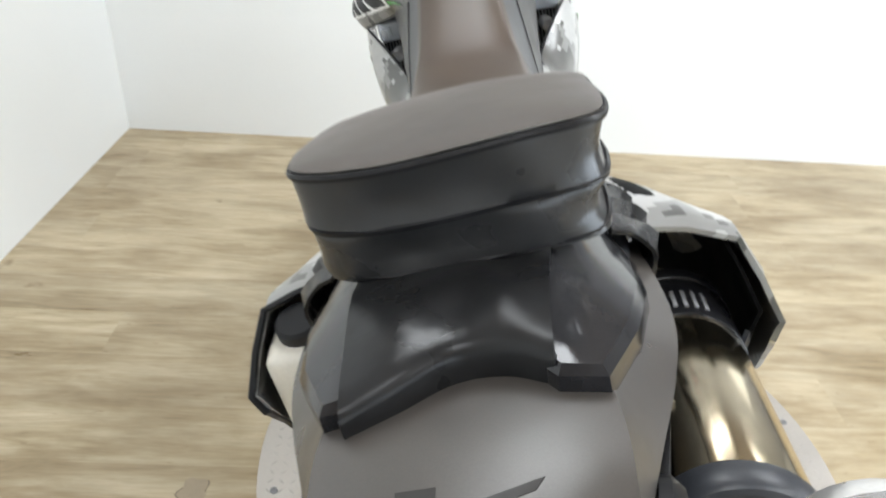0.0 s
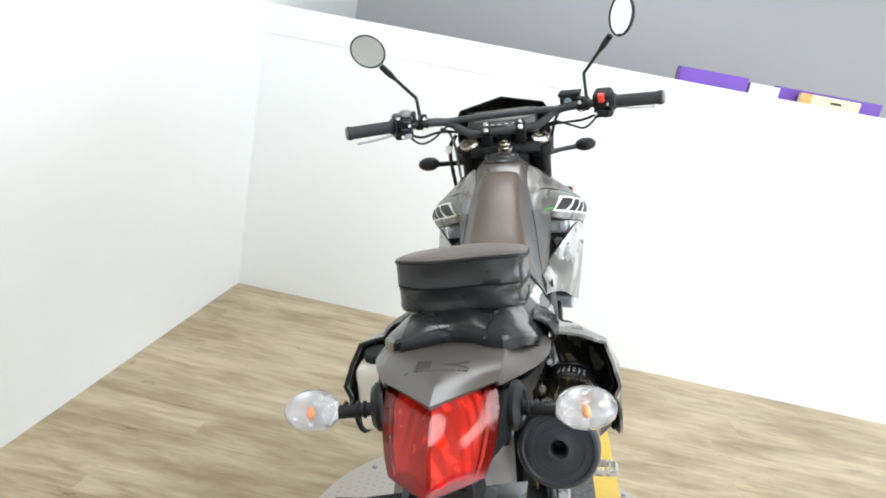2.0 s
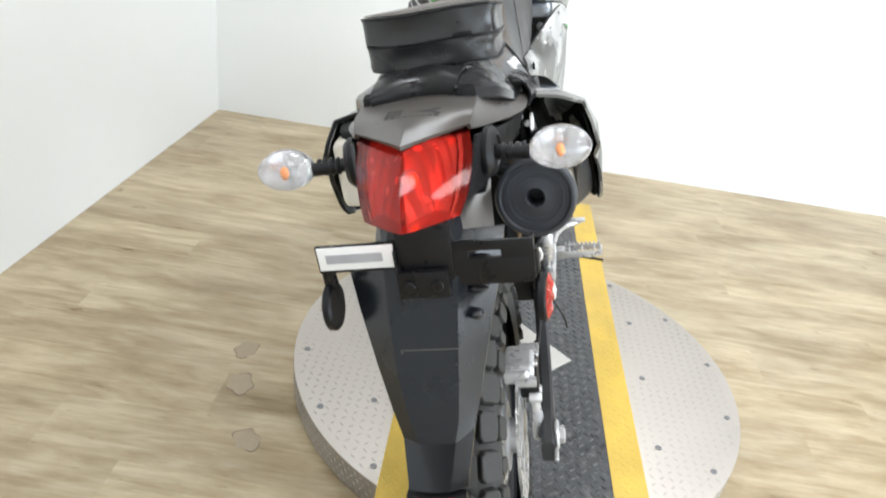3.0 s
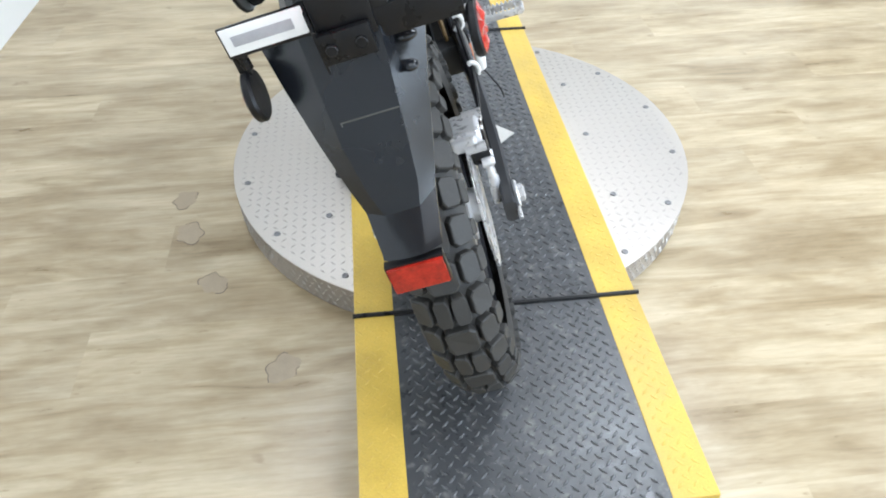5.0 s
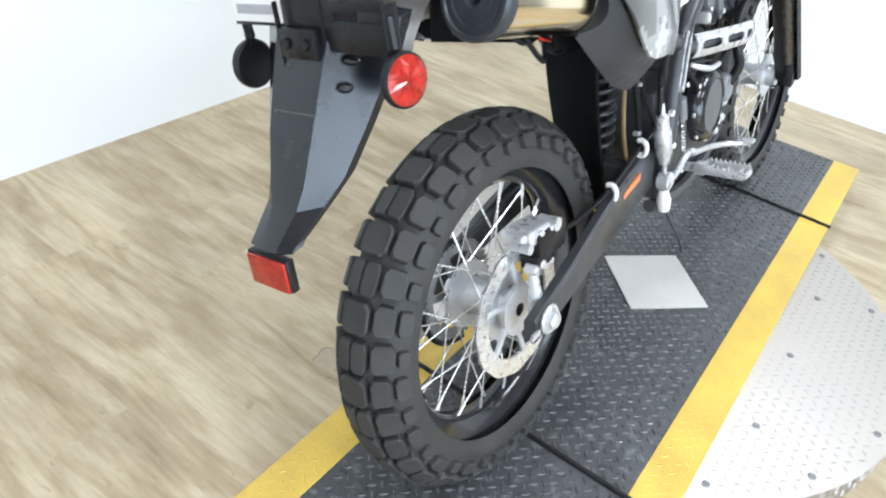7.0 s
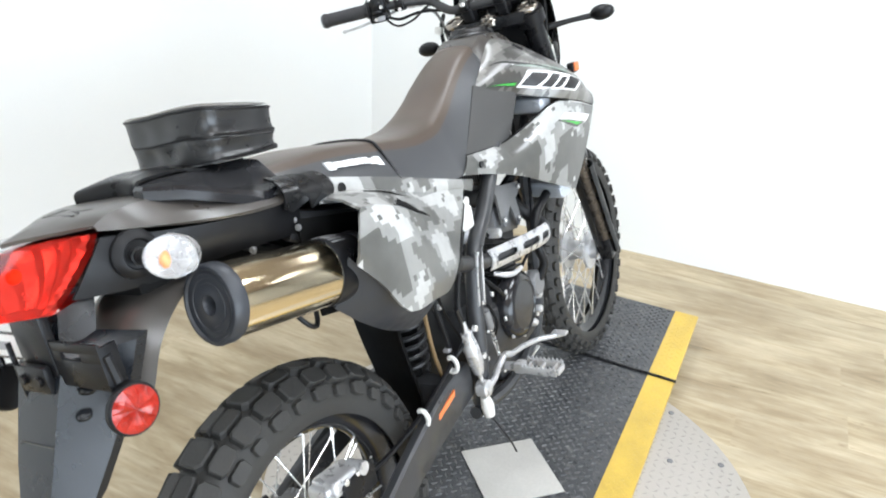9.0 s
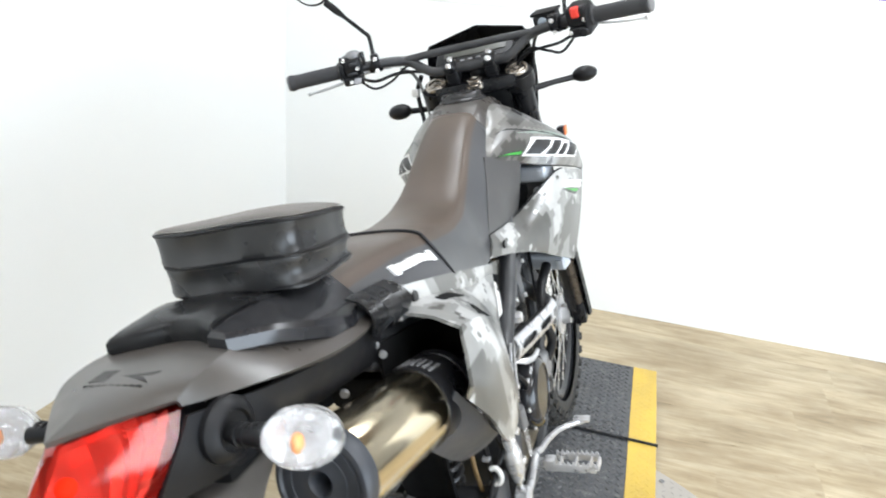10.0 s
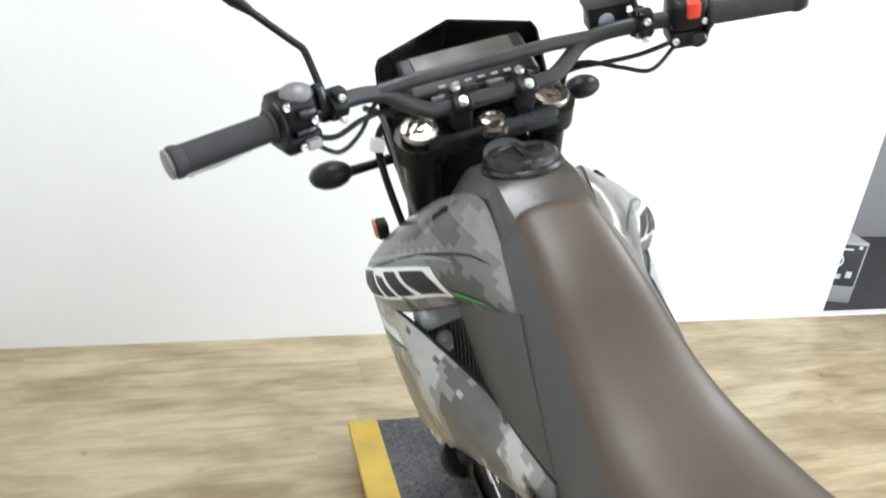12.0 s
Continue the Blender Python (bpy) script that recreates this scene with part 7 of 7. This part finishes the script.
    lathe(bm, (0, 1.21, 1.03), (0, 1, -0.25), [(0.02, -0.02), (0.075, 0.0), (0.080, 0.05), (0.07, 0.06), (0, 0.066)], 24)
    put("headlight", bm, "clear_lens", cowl, "headlight")
    # front fender, high above the tyre
    rows = []
    for y, z, hw in ((1.16, 0.800, 0.060), (1.26, 0.815, 0.070), (1.38, 0.812, 0.072), (1.52, 0.790, 0.066), (1.64, 0.752, 0.050)):
        rows.append([Vector((hw * a, y, z - 0.030 * abs(a) ** 2)) for a in (k / 5 - 1 for k in range(11))])
    rows = [list(r) for r in zip(*[smooth_line(c, 16) for c in zip(*rows)])]
    bm = bmesh.new()
    shell(bm, rows, 0.004, toward=(0, 1.4, 0.3))
    put("front_fender", bm, "fender_plastic", bike, "matt dark front fender")
    # cables, each with its own run from the levers down past the fork
    runs = (("clutch_cable", "grey_cable", 0.0040, [(-0.172, 1.026, 1.186), (-0.150, 1.046, 1.168), (-0.140, 1.066, 1.120), (-0.134, 1.062, 1.04), (-0.120, 1.030, 0.955), (-0.10, 0.97, 0.88)]),
            ("brake_hose", "black_plastic", 0.0044, [(0.186, 1.026, 1.206), (0.160, 1.040, 1.196), (0.140, 1.075, 1.150), (0.118, 1.10, 1.04), (0.08, 1.09, 0.93)]),
            ("throttle_cable", "black_plastic", 0.0036, [(0.250, 0.966, 1.182), (0.215, 0.990, 1.170), (0.172, 1.010, 1.166), (0.13, 1.040, 1.160), (0.09, 1.075, 1.13)]),
            ("throttle_cable", "black_plastic", 0.0032, [(0.252, 0.962, 1.178), (0.218, 0.972, 1.150), (0.185, 0.995, 1.158), (0.14, 1.030, 1.170), (0.10, 1.075, 1.14)]),
            ("switch_lead", "black_plastic", 0.0038, [(-0.252, 0.968, 1.184), (-0.222, 0.982, 1.172), (-0.180, 1.006, 1.178), (-0.135, 1.036, 1.172), (-0.07, 1.075, 1.15)]),
            ("switch_lead", "black_plastic", 0.0030, [(-0.255, 0.962, 1.180), (-0.225, 0.968, 1.156), (-0.190, 0.995, 1.164), (-0.150, 1.030, 1.190), (-0.10, 1.070, 1.16)]),
            ("hose", "black_plastic", 0.0055, [(-0.135, 1.062, 1.160), (-0.158, 1.075, 1.115), (-0.150, 1.070, 1.00), (-0.130, 1.055, 0.90)]))
    for name, mat, r, pts in runs:
        bm = bmesh.new()
        tube(bm, pts, r, 8, n=30)
        put(name, bm, mat, bike)
    bm = bmesh.new()
    box(bm, (0, 0, 0), (0.020, 0.018, 0.020), 0.005, pose(-0.160, 1.066, 1.122, 0, 20, 0))
    put("cable_clip", bm, "white_plastic", bike, "pale plastic cable clip")
    # plugs and looms in front of the clamps
    for k, (x, y, z) in enumerate(((-0.062, 1.052, 1.162), (-0.018, 1.056, 1.168), (0.022, 1.054, 1.165), (0.066, 1.050, 1.166))):
        bm = bmesh.new()
        box(bm, (x, y, z), (0.024, 0.018, 0.014), 0.003)
        put("plug", bm, "dark_alloy" if k % 2 else "grey_alloy", bike)


front_end()


# ---- wiring below the silencer ----
bm = bmesh.new()
for pts in ([(0.075, -0.02, 0.80), (0.085, 0.03, 0.765), (0.09, 0.09, 0.775), (0.085, 0.16, 0.75), (0.07, 0.24, 0.72)], [(0.08, 0.02, 0.79), (0.10, 0.04, 0.745), (0.095, 0.065, 0.735), (0.085, 0.08, 0.77)], [(0.07, 0.06, 0.79), (0.08, 0.12, 0.73), (0.075, 0.20, 0.735), (0.06, 0.30, 0.69)], [(0.06, 0.10, 0.80), (0.075, 0.17, 0.77), (0.07, 0.26, 0.75)]):
    tube(bm, pts, 0.0042, 8, n=20)
part("wiring", bm, "black_plastic", bike, "loose black wires under the tail")
bm = bmesh.new()
tube(bm, [(0.083, 0.05, 0.772), (0.092, 0.085, 0.757), (0.086, 0.12, 0.762)], 0.0026, 6, n=10)
part("red_wire", bm, "red_switch", bike, "thin red wire")
bm = bmesh.new()
box(bm, (0.0, 0.27, 0.765), (0.11, 0.16, 0.05), 0.012)
part("air_box", bm, "matt_black", bike, "black air box above the rear tyre")


# ---- grab rail and the bag on it ----
def grab_rail():
    half = [(0.100, 0.075), (0.113, 0.020), (0.108, -0.040), (0.092, -0.100), (0.070, -0.142), (0.046, -0.138), (0.030, -0.116), (0.0, -0.110)]
    ring = half + [(-x, y) for x, y in half[-2::-1]]

    def level(x, y, dz):
        fall = max(0.1, 0.375 + 6.5 * (y + 0.10))
        return Vector((x, y, 1.011 - fall * max(0, abs(x) - 0.06) + dz))

    def inset(dist):
        """The outline drawn in by a distance, each corner along the mean of its two edges' normals."""
        out = []
        n = len(ring)
        for k in range(n):
            a, b, c = Vector(ring[k - 1]), Vector(ring[k]), Vector(ring[(k + 1) % n])
            e, f = (b - a).normalized(), (c - b).normalized()
            n1, n2 = Vector((e.y, -e.x)), Vector((f.y, -f.x))
            m = (n1 + n2).normalized()
            if m.dot(-b + Vector((0, -0.01))) < 0:
                m = -m
            out.append(tuple(b + m * dist))
        return out

    bm = bmesh.new()
    rim = [[level(x, y, -0.017) for x, y in inset(0.004)], [level(x, y, -0.013) for x, y in ring], [level(x, y, -0.001) for x, y in inset(0.001)], [level(x, y, 0.003) for x, y in inset(0.006)]]
    skin(bm, rim, loop=True)
    rail = part("grab_rail", bm, "gloss_black", bike, "moulded grab rail with a glossy black edge", angle=20)
    bm = bmesh.new()
    top = [[level(x, y, 0.003) for x, y in inset(0.006)], [level(x * 0.72, y * 0.74, 0.004) for x, y in ring], [level(x * 0.4, y * 0.3 + 0.01, 0.0) for x, y in ring]]
    skin(bm, top, loop=True, caps=True)
    part("rail_top", bm, "satin_black", rail, "satin grey-black rail top", angle=22)
    bm = bmesh.new()
    rows = [smooth_line([Vector((x, y + dy, z)) for x, y, z in row], 29) for dy, row in (
        (0.0, ((-0.058, -0.149, 0.997), (-0.032, -0.137, 0.995), (-0.004, -0.122, 0.999), (0.022, -0.122, 0.996), (0.045, -0.133, 0.999))),
        (0.0, ((-0.058, -0.149, 1.010), (-0.030, -0.136, 1.014), (-0.002, -0.120, 1.015), (0.024, -0.121, 1.015), (0.046, -0.132, 1.014))),
        (0.0, ((-0.058, -0.140, 1.017), (-0.030, -0.127, 1.021), (0.0, -0.111, 1.021), (0.024, -0.113, 1.022), (0.047, -0.124, 1.020))),
        (0.0, ((-0.060, -0.100, 1.018), (-0.034, -0.092, 1.025), (0.002, -0.083, 1.021), (0.026, -0.085, 1.026), (0.049, -0.092, 1.020))),
        (0.0, ((-0.062, -0.060, 1.017), (-0.030, -0.058, 1.020), (0.004, -0.055, 1.023), (0.026, -0.056, 1.020), (0.052, -0.060, 1.018))),
        (0.0, ((-0.064, -0.020, 1.006), (-0.030, -0.020, 1.009), (0.004, -0.020, 1.009), (0.030, -0.020, 1.009), (0.056, -0.020, 1.006))))]
    rows = [list(r) for r in zip(*[smooth_line(c, 12) for c in zip(*rows)])]
    shell(bm, rows, 0.004, toward=(0, 0.1, 0.5))
    part("strap_cloth", bm, "coated_cloth", bike, "black coated strap under the bag")
    for s in (-1, 1):
        rows = []
        for y, drop in ((0.030, 0.001), (0.052, 0.005), (0.072, -0.004), (0.092, 0.005), (0.112, -0.004), (0.132, 0.003)):
            fall = 0.16 * max(0, y - 0.03)
            rows.append(smooth_line([(s * 0.100, y, 0.976 - fall), (s * 0.116, y + 0.004, 0.966 + drop - fall), (s * (0.127 + drop * 2), y + drop, 0.950 - fall), (s * (0.128 - drop * 2), y, 0.931 - fall - drop * 2)], 9))
        bm = bmesh.new()
        shell(bm, rows, 0.003, toward=(0, 0.08, 0.9))
        part("strap_flap", bm, "coated_cloth", bike, "creased black strap flap beside the seat")


grab_rail()


def tail_bag():
    """A soft two-layer bag, wide at the back and narrower in front, its top sloping forward."""
    def outline(grow, n=64):
        pts = [(-0.081, -0.027), (-0.050, -0.039), (0, -0.043), (0.050, -0.041), (0.088, -0.031), (0.098, 0.004), (0.097, 0.050), (0.093, 0.083), (0.058, 0.090), (0, 0.092), (-0.048, 0.089), (-0.076, 0.074), (-0.086, 0.042), (-0.090, 0.004)]
        line = smooth_line([(x, y, 0) for x, y in pts], n, closed=True)
        return [Vector((p.x * grow + 0.001, (p.y - 0.035) * grow + 0.035, 0)) for p in line]

    def lift(p, z0, tilt):
        return Vector((p.x, p.y, z0 - tilt * (p.y + 0.03) + 0.0025 * math.sin(31 * p.x + 9 * p.y)))

    tag = thing("tail_bag", bike.matrix_world.copy(), "small black vinyl bag with a zipped middle strapped on the tail", "bag")
    
    def crease(p, k):
        """Folds that run down the soft sides, deepest at the pinched corners."""
        out = Vector((p.x, p.y - 0.035, 0)).normalized()
        corner = abs(out.x * out.y) * 2
        return out * k * ((0.0020 + 0.0014 * corner) * math.sin(47 * p.x + 23 * p.y) + 0.0010 * math.sin(118 * p.x - 61 * p.y))

    # size, height, slope of the layer, depth of the folds, sag
    layers = [(0.92, 1.012, 0.02, 0, 0), (0.978, 1.013, 0.02, 0, 0.2), (0.980, 1.018, 0.03, 0.4, 0.4), (0.956, 1.025, 0.04, 1.1, 0.8), (0.952, 1.032, 0.05, 1.3, 1.0), (0.962, 1.040, 0.07, 1.0, 1.0), (0.978, 1.0455, 0.09, 0.4, 0.9), (0.970, 1.0475, 0.095, 0, 0.9)]
    rings = [[lift(p, z, t) + Vector((0, 0, h * (0.0025 * math.sin(14 * p.x + 3) + 0.0016 * math.sin(41 * p.x + 9 * p.y)))) + crease(p, k) for p in outline(g, 128)] for g, z, t, k, h in layers]
    bm = bmesh.new()
    skin(bm, rings, loop=True, caps=True)
    part("lower_half", bm, "bag", tag, "creased black lower half", angle=60)
    layers = [(0.970, 1.048, 0.10, 0, 0.9), (1.000, 1.0495, 0.11, 0.2, 0.9), (0.984, 1.055, 0.12, 0.6, 0.6), (0.976, 1.063, 0.13, 0.8, 0.4), (0.978, 1.071, 0.13, 0.7, 0.2), (0.990, 1.080, 0.14, 0.3, 0), (0.998, 1.0845, 0.14, 0, 0), (0.985, 1.087, 0.14, 0, 0), (0.93, 1.089, 0.14, 0, 0), (0.75, 1.091, 0.14, 0, 0), (0.45, 1.092, 0.14, 0, 0), (0.15, 1.093, 0.14, 0, 0)]
    rings = [[lift(p, z, t) + Vector((0, 0, h * (0.0025 * math.sin(14 * p.x + 3) + 0.0016 * math.sin(41 * p.x + 9 * p.y)))) + crease(p, k) for p in outline(g, 128)] for g, z, t, k, h in layers]
    bm = bmesh.new()
    skin(bm, rings[:8], loop=True, caps=True)
    upper = part("upper_half", bm, "bag", tag, "black side of the lid", angle=60)
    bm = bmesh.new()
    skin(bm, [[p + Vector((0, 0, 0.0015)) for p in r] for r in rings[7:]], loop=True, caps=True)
    part("lid_top", bm, "bag_top", upper, "brown-grey lid top, paler than the sides", angle=60)
    for g, z, t, r in ((0.995, 1.0845, 0.140, 0.0022), (0.972, 1.0485, 0.10, 0.0030), (0.958, 1.016, 0.022, 0.0026)):
        bm = bmesh.new()
        line = [lift(p, z, t) for p in outline(g)]
        tube(bm, line, r, 6, smooth=False, closed=True)
        part("piping", bm, "black_plastic", tag)


tail_bag()


# ---- things round the motorcycle ----
def carton():
    c = thing("carton", pose(3.0, 3.52, -0.21, 0, 0, -14), "dark printed cardboard carton standing on the lower floor", "box")
    bm = bmesh.new()
    box(bm, (0, 0, 0.19), (0.33, 0.26, 0.38), 0.004)
    part("body", bm, "box_grey", c, "pale cardboard body", smooth=False)
    bm = bmesh.new()
    box(bm, (0.01, -0.1315, 0.235), (0.285, 0.002, 0.255))
    part("printed_panel", bm, "box_dark", c, "dark printed front", smooth=False)
    bm = bmesh.new()
    lathe(bm, (0.0, -0.1335, 0.26), (0, -1, 0), [(0.034, 0), (0.046, 0), (0.046, 0.001), (0.034, 0.001)], 24, closed=True)
    box(bm, (-0.07, -0.1335, 0.17), (0.06, 0.001, 0.05))
    box(bm, (0.03, -0.1335, 0.165), (0.05, 0.001, 0.03))
    box(bm, (0.10, -0.1335, 0.18), (0.035, 0.001, 0.04))
    box(bm, (0.02, -0.1335, 0.335), (0.12, 0.001, 0.012))
    box(bm, (0.12, -0.1335, 0.35), (0.02, 0.001, 0.02))
    part("print_bar", bm, "white_ink", c, smooth=False)
    bm = bmesh.new()
    for y, z, r in ((-0.06, 0.30, 0.035), (0.03, 0.20, 0.05), (-0.04, 0.10, 0.04)):
        disc_solid(bm, (-0.166, y, z), (-1, 0, 0), r, 0.001, 18)
    part("printed_shape", bm, "box_dark", c)
    bm = bmesh.new()
    box(bm, (-0.02, 0.0, 0.386), (0.10, 0.14, 0.008), 0.002)
    part("label", bm, "box_dark", c)
    return c


carton()
bm = bmesh.new()
box(bm, (2.62, 3.45, -0.17), (0.22, 0.30, 0.08), 0.006)
tagged(part("tray", bm, "box_dark"), "low black tray on the dark lower floor", "tray")


def ledge_box(x0, x1, h, d, y, material, name, label):
    bm = bmesh.new()
    box(bm, ((x0 + x1) / 2, y, LEDGE + h / 2), (x1 - x0, d, h), 0.003)
    return tagged(part(name, bm, material, smooth=False), label, "package", "packages on the ledge")


p1 = ledge_box(0.70, 1.02, 0.066, 0.10, 3.02, "purple", "packet", "flat purple cardboard packet on the white ledge")
p2 = ledge_box(1.03, 1.17, 0.050, 0.10, 3.02, "box_grey", "packet", "dull clear plastic packet on the white ledge")
p3 = ledge_box(1.18, 1.66, 0.058, 0.08, 3.06, "purple", "packet", "long purple cardboard packet on the white ledge")
p4 = ledge_box(1.27, 1.53, 0.046, 0.07, 2.975, "cream", "packet", "cream and orange cardboard packet on the white ledge")
bm = bmesh.new()
box(bm, (1.285, 2.9385, LEDGE + 0.024), (0.05, 0.002, 0.044))
part("orange_end", bm, "orange_card", p4, smooth=False)
bm = bmesh.new()
box(bm, (1.42, 2.9385, LEDGE + 0.022), (0.05, 0.002, 0.012))
part("print_bar", bm, "black_ink", p4, smooth=False)


def bottle(x, y, r, h, body, cap, label):
    b = thing("bottle", pose(x, y, LEDGE), label, "bottle", "bottles on the ledge")
    bm = bmesh.new()
    lathe(bm, (0, 0, 0), (0, 0, 1), [(0, 0), (r, 0), (r, h * 0.7), (r * 0.5, h * 0.82), (r * 0.5, h * 0.86)], 20)
    part("body", bm, body, b)
    bm = bmesh.new()
    lathe(bm, (0, 0, h * 0.84), (0, 0, 1), [(r * 0.6, 0), (r * 0.6, h * 0.15), (0, h * 0.16)], 16)
    part("cap", bm, cap, b)
    return b


bottle(1.715, 3.0, 0.026, 0.115, "white_plastic", "white_plastic", "small clear spray bottle with an orange label on the ledge")
bottle(1.80, 3.0, 0.042, 0.125, "blue_card", "black_plastic", "squat blue bottle with a dark cap on the ledge")
bottle(2.17, 3.0, 0.034, 0.16, "box_grey", "white_plastic", "tall pale bottle on the white ledge")
for bx, bw in ((1.715, 0.027), (1.79, 0.043)):
    bm = bmesh.new()
    lathe(bm, (bx if bw < 0.03 else 1.80, 3.0, LEDGE + 0.012), (0, 0, 1), [(bw, 0), (bw + 0.0006, 0.001), (bw + 0.0006, 0.04), (bw, 0.041)], 20)
    tagged(part("bottle_label", bm, "orange_card" if bw < 0.03 else "cream"), "printed paper band round a small bottle", "label")
bm = bmesh.new()
tube(bm, [(1.86, 3.02, LEDGE + 0.016), (2.10, 3.03, LEDGE + 0.016)], 0.016, 12, smooth=False)
tagged(part("tube_roll", bm, "black_plastic"), "dark rolled tube lying on the white ledge", "roll")


# small lever at the turntable's edge
lever = thing("lock_lever", pose(-0.165, 1.607, 0, 0, 0, 30), "small red and grey lock lever on the floor beside the turntable", "lever")
bm = bmesh.new()
box(bm, (0.015, 0, 0.020), (0.070, 0.026, 0.018), 0.006, seg=3)
part("red_pedal", bm, "red_switch", lever, "red plastic pedal")
bm = bmesh.new()
box(bm, (-0.035, -0.004, 0.014), (0.05, 0.036, 0.028), 0.006, seg=3)
part("base", bm, "grey_ink", lever, "grey metal base")


def glue_mark(x, y, r, seed):
    rng = random.Random(seed)
    bm = bmesh.new()
    n = 28
    rim = []
    for i in range(n):
        a = 2 * math.pi * i / n
        k = r * (0.86 + 0.12 * math.sin(2 * a + seed) + 0.10 * math.sin(5 * a + seed * 2) + rng.uniform(-0.05, 0.05))
        rim.append((x + k * math.cos(a), y + k * math.sin(a)))
    mid = [(x + (u - x) * 0.93, y + (v - y) * 0.93) for u, v in rim]
    lo = [bm.verts.new((u, v, -0.004)) for u, v in mid]
    hi = [bm.verts.new((u, v, 0.0005)) for u, v in mid]
    bm.faces.new(hi)
    for i in range(n):
        bm.faces.new((lo[i], lo[(i + 1) % n], hi[(i + 1) % n], hi[i]))
    part("glue_mark", bm, "stain", floor, "dull round glue mark", smooth=False)
    bm = bmesh.new()
    for i in range(n):
        j = (i + 1) % n
        if math.sin(3 * i / n * math.pi + seed * 1.7) < -0.35:
            continue
        top = [bm.verts.new((u, v, 0.0007)) for u, v in (mid[i], rim[i], rim[j], mid[j])]
        low = [bm.verts.new((p.co.x, p.co.y, -0.003)) for p in top]
        bm.faces.new(top)
        for k in range(4):
            bm.faces.new((low[k], low[(k + 1) % 4], top[(k + 1) % 4], top[k]))
    part("glue_rim", bm, "stain_rim", floor, "thin dark rim of a glue mark", smooth=False)


for k, (gx, gy, gr) in enumerate(((-0.384, 0.641, 0.042), (-0.470, 0.838, 0.046), (-0.503, 0.982, 0.042), (-0.20, 0.36, 0.045))):
    glue_mark(gx, gy, gr, k + 3)


# ---- floor planks ----
def plank_mesh(length, width):
    bm = bmesh.new()
    x0, x1, y0, y1 = -length / 2, length / 2, -width / 2, width / 2
    c = 0.00004
    low = [bm.verts.new((x, y, -0.01)) for x, y in ((x0, y0), (x1, y0), (x1, y1), (x0, y1))]
    mid = [bm.verts.new((x, y, -c)) for x, y in ((x0, y0), (x1, y0), (x1, y1), (x0, y1))]
    top = [bm.verts.new((x, y, 0)) for x, y in ((x0 + c, y0 + c), (x1 - c, y0 + c), (x1 - c, y1 - c), (x0 + c, y1 - c))]
    for a, b in ((low, mid), (mid, top)):
        for k in range(4):
            bm.faces.new((a[k], a[(k + 1) % 4], b[(k + 1) % 4], b[k]))
    bm.faces.new(top)
    me = bpy.data.meshes.new("plank")
    bm.to_mesh(me)
    bm.free()
    me.materials.append(M["plank"])
    return me


def lay_floor():
    width, length = 0.18, 1.22
    cache = {}
    rows = int((NORTH - SOUTH) / width) + 1
    rng = random.Random(5)
    for r in range(rows):
        y1 = NORTH - r * width
        y0 = max(SOUTH, y1 - width)
        if y1 - y0 < 0.01:
            continue
        x = FLOOR_WEST - rng.uniform(0.1, 1.1)
        while x < EAST:
            a, b = max(x, FLOOR_WEST), min(x + length, EAST)
            x += length
            if b - a < 0.03:
                continue
            key = (round(b - a, 5), round(y1 - y0, 5))
            if key not in cache:
                cache[key] = plank_mesh(*key)
            shared("plank", cache[key], floor, Matrix.Translation(((a + b) / 2, (y0 + y1) / 2, 0)))


lay_floor()
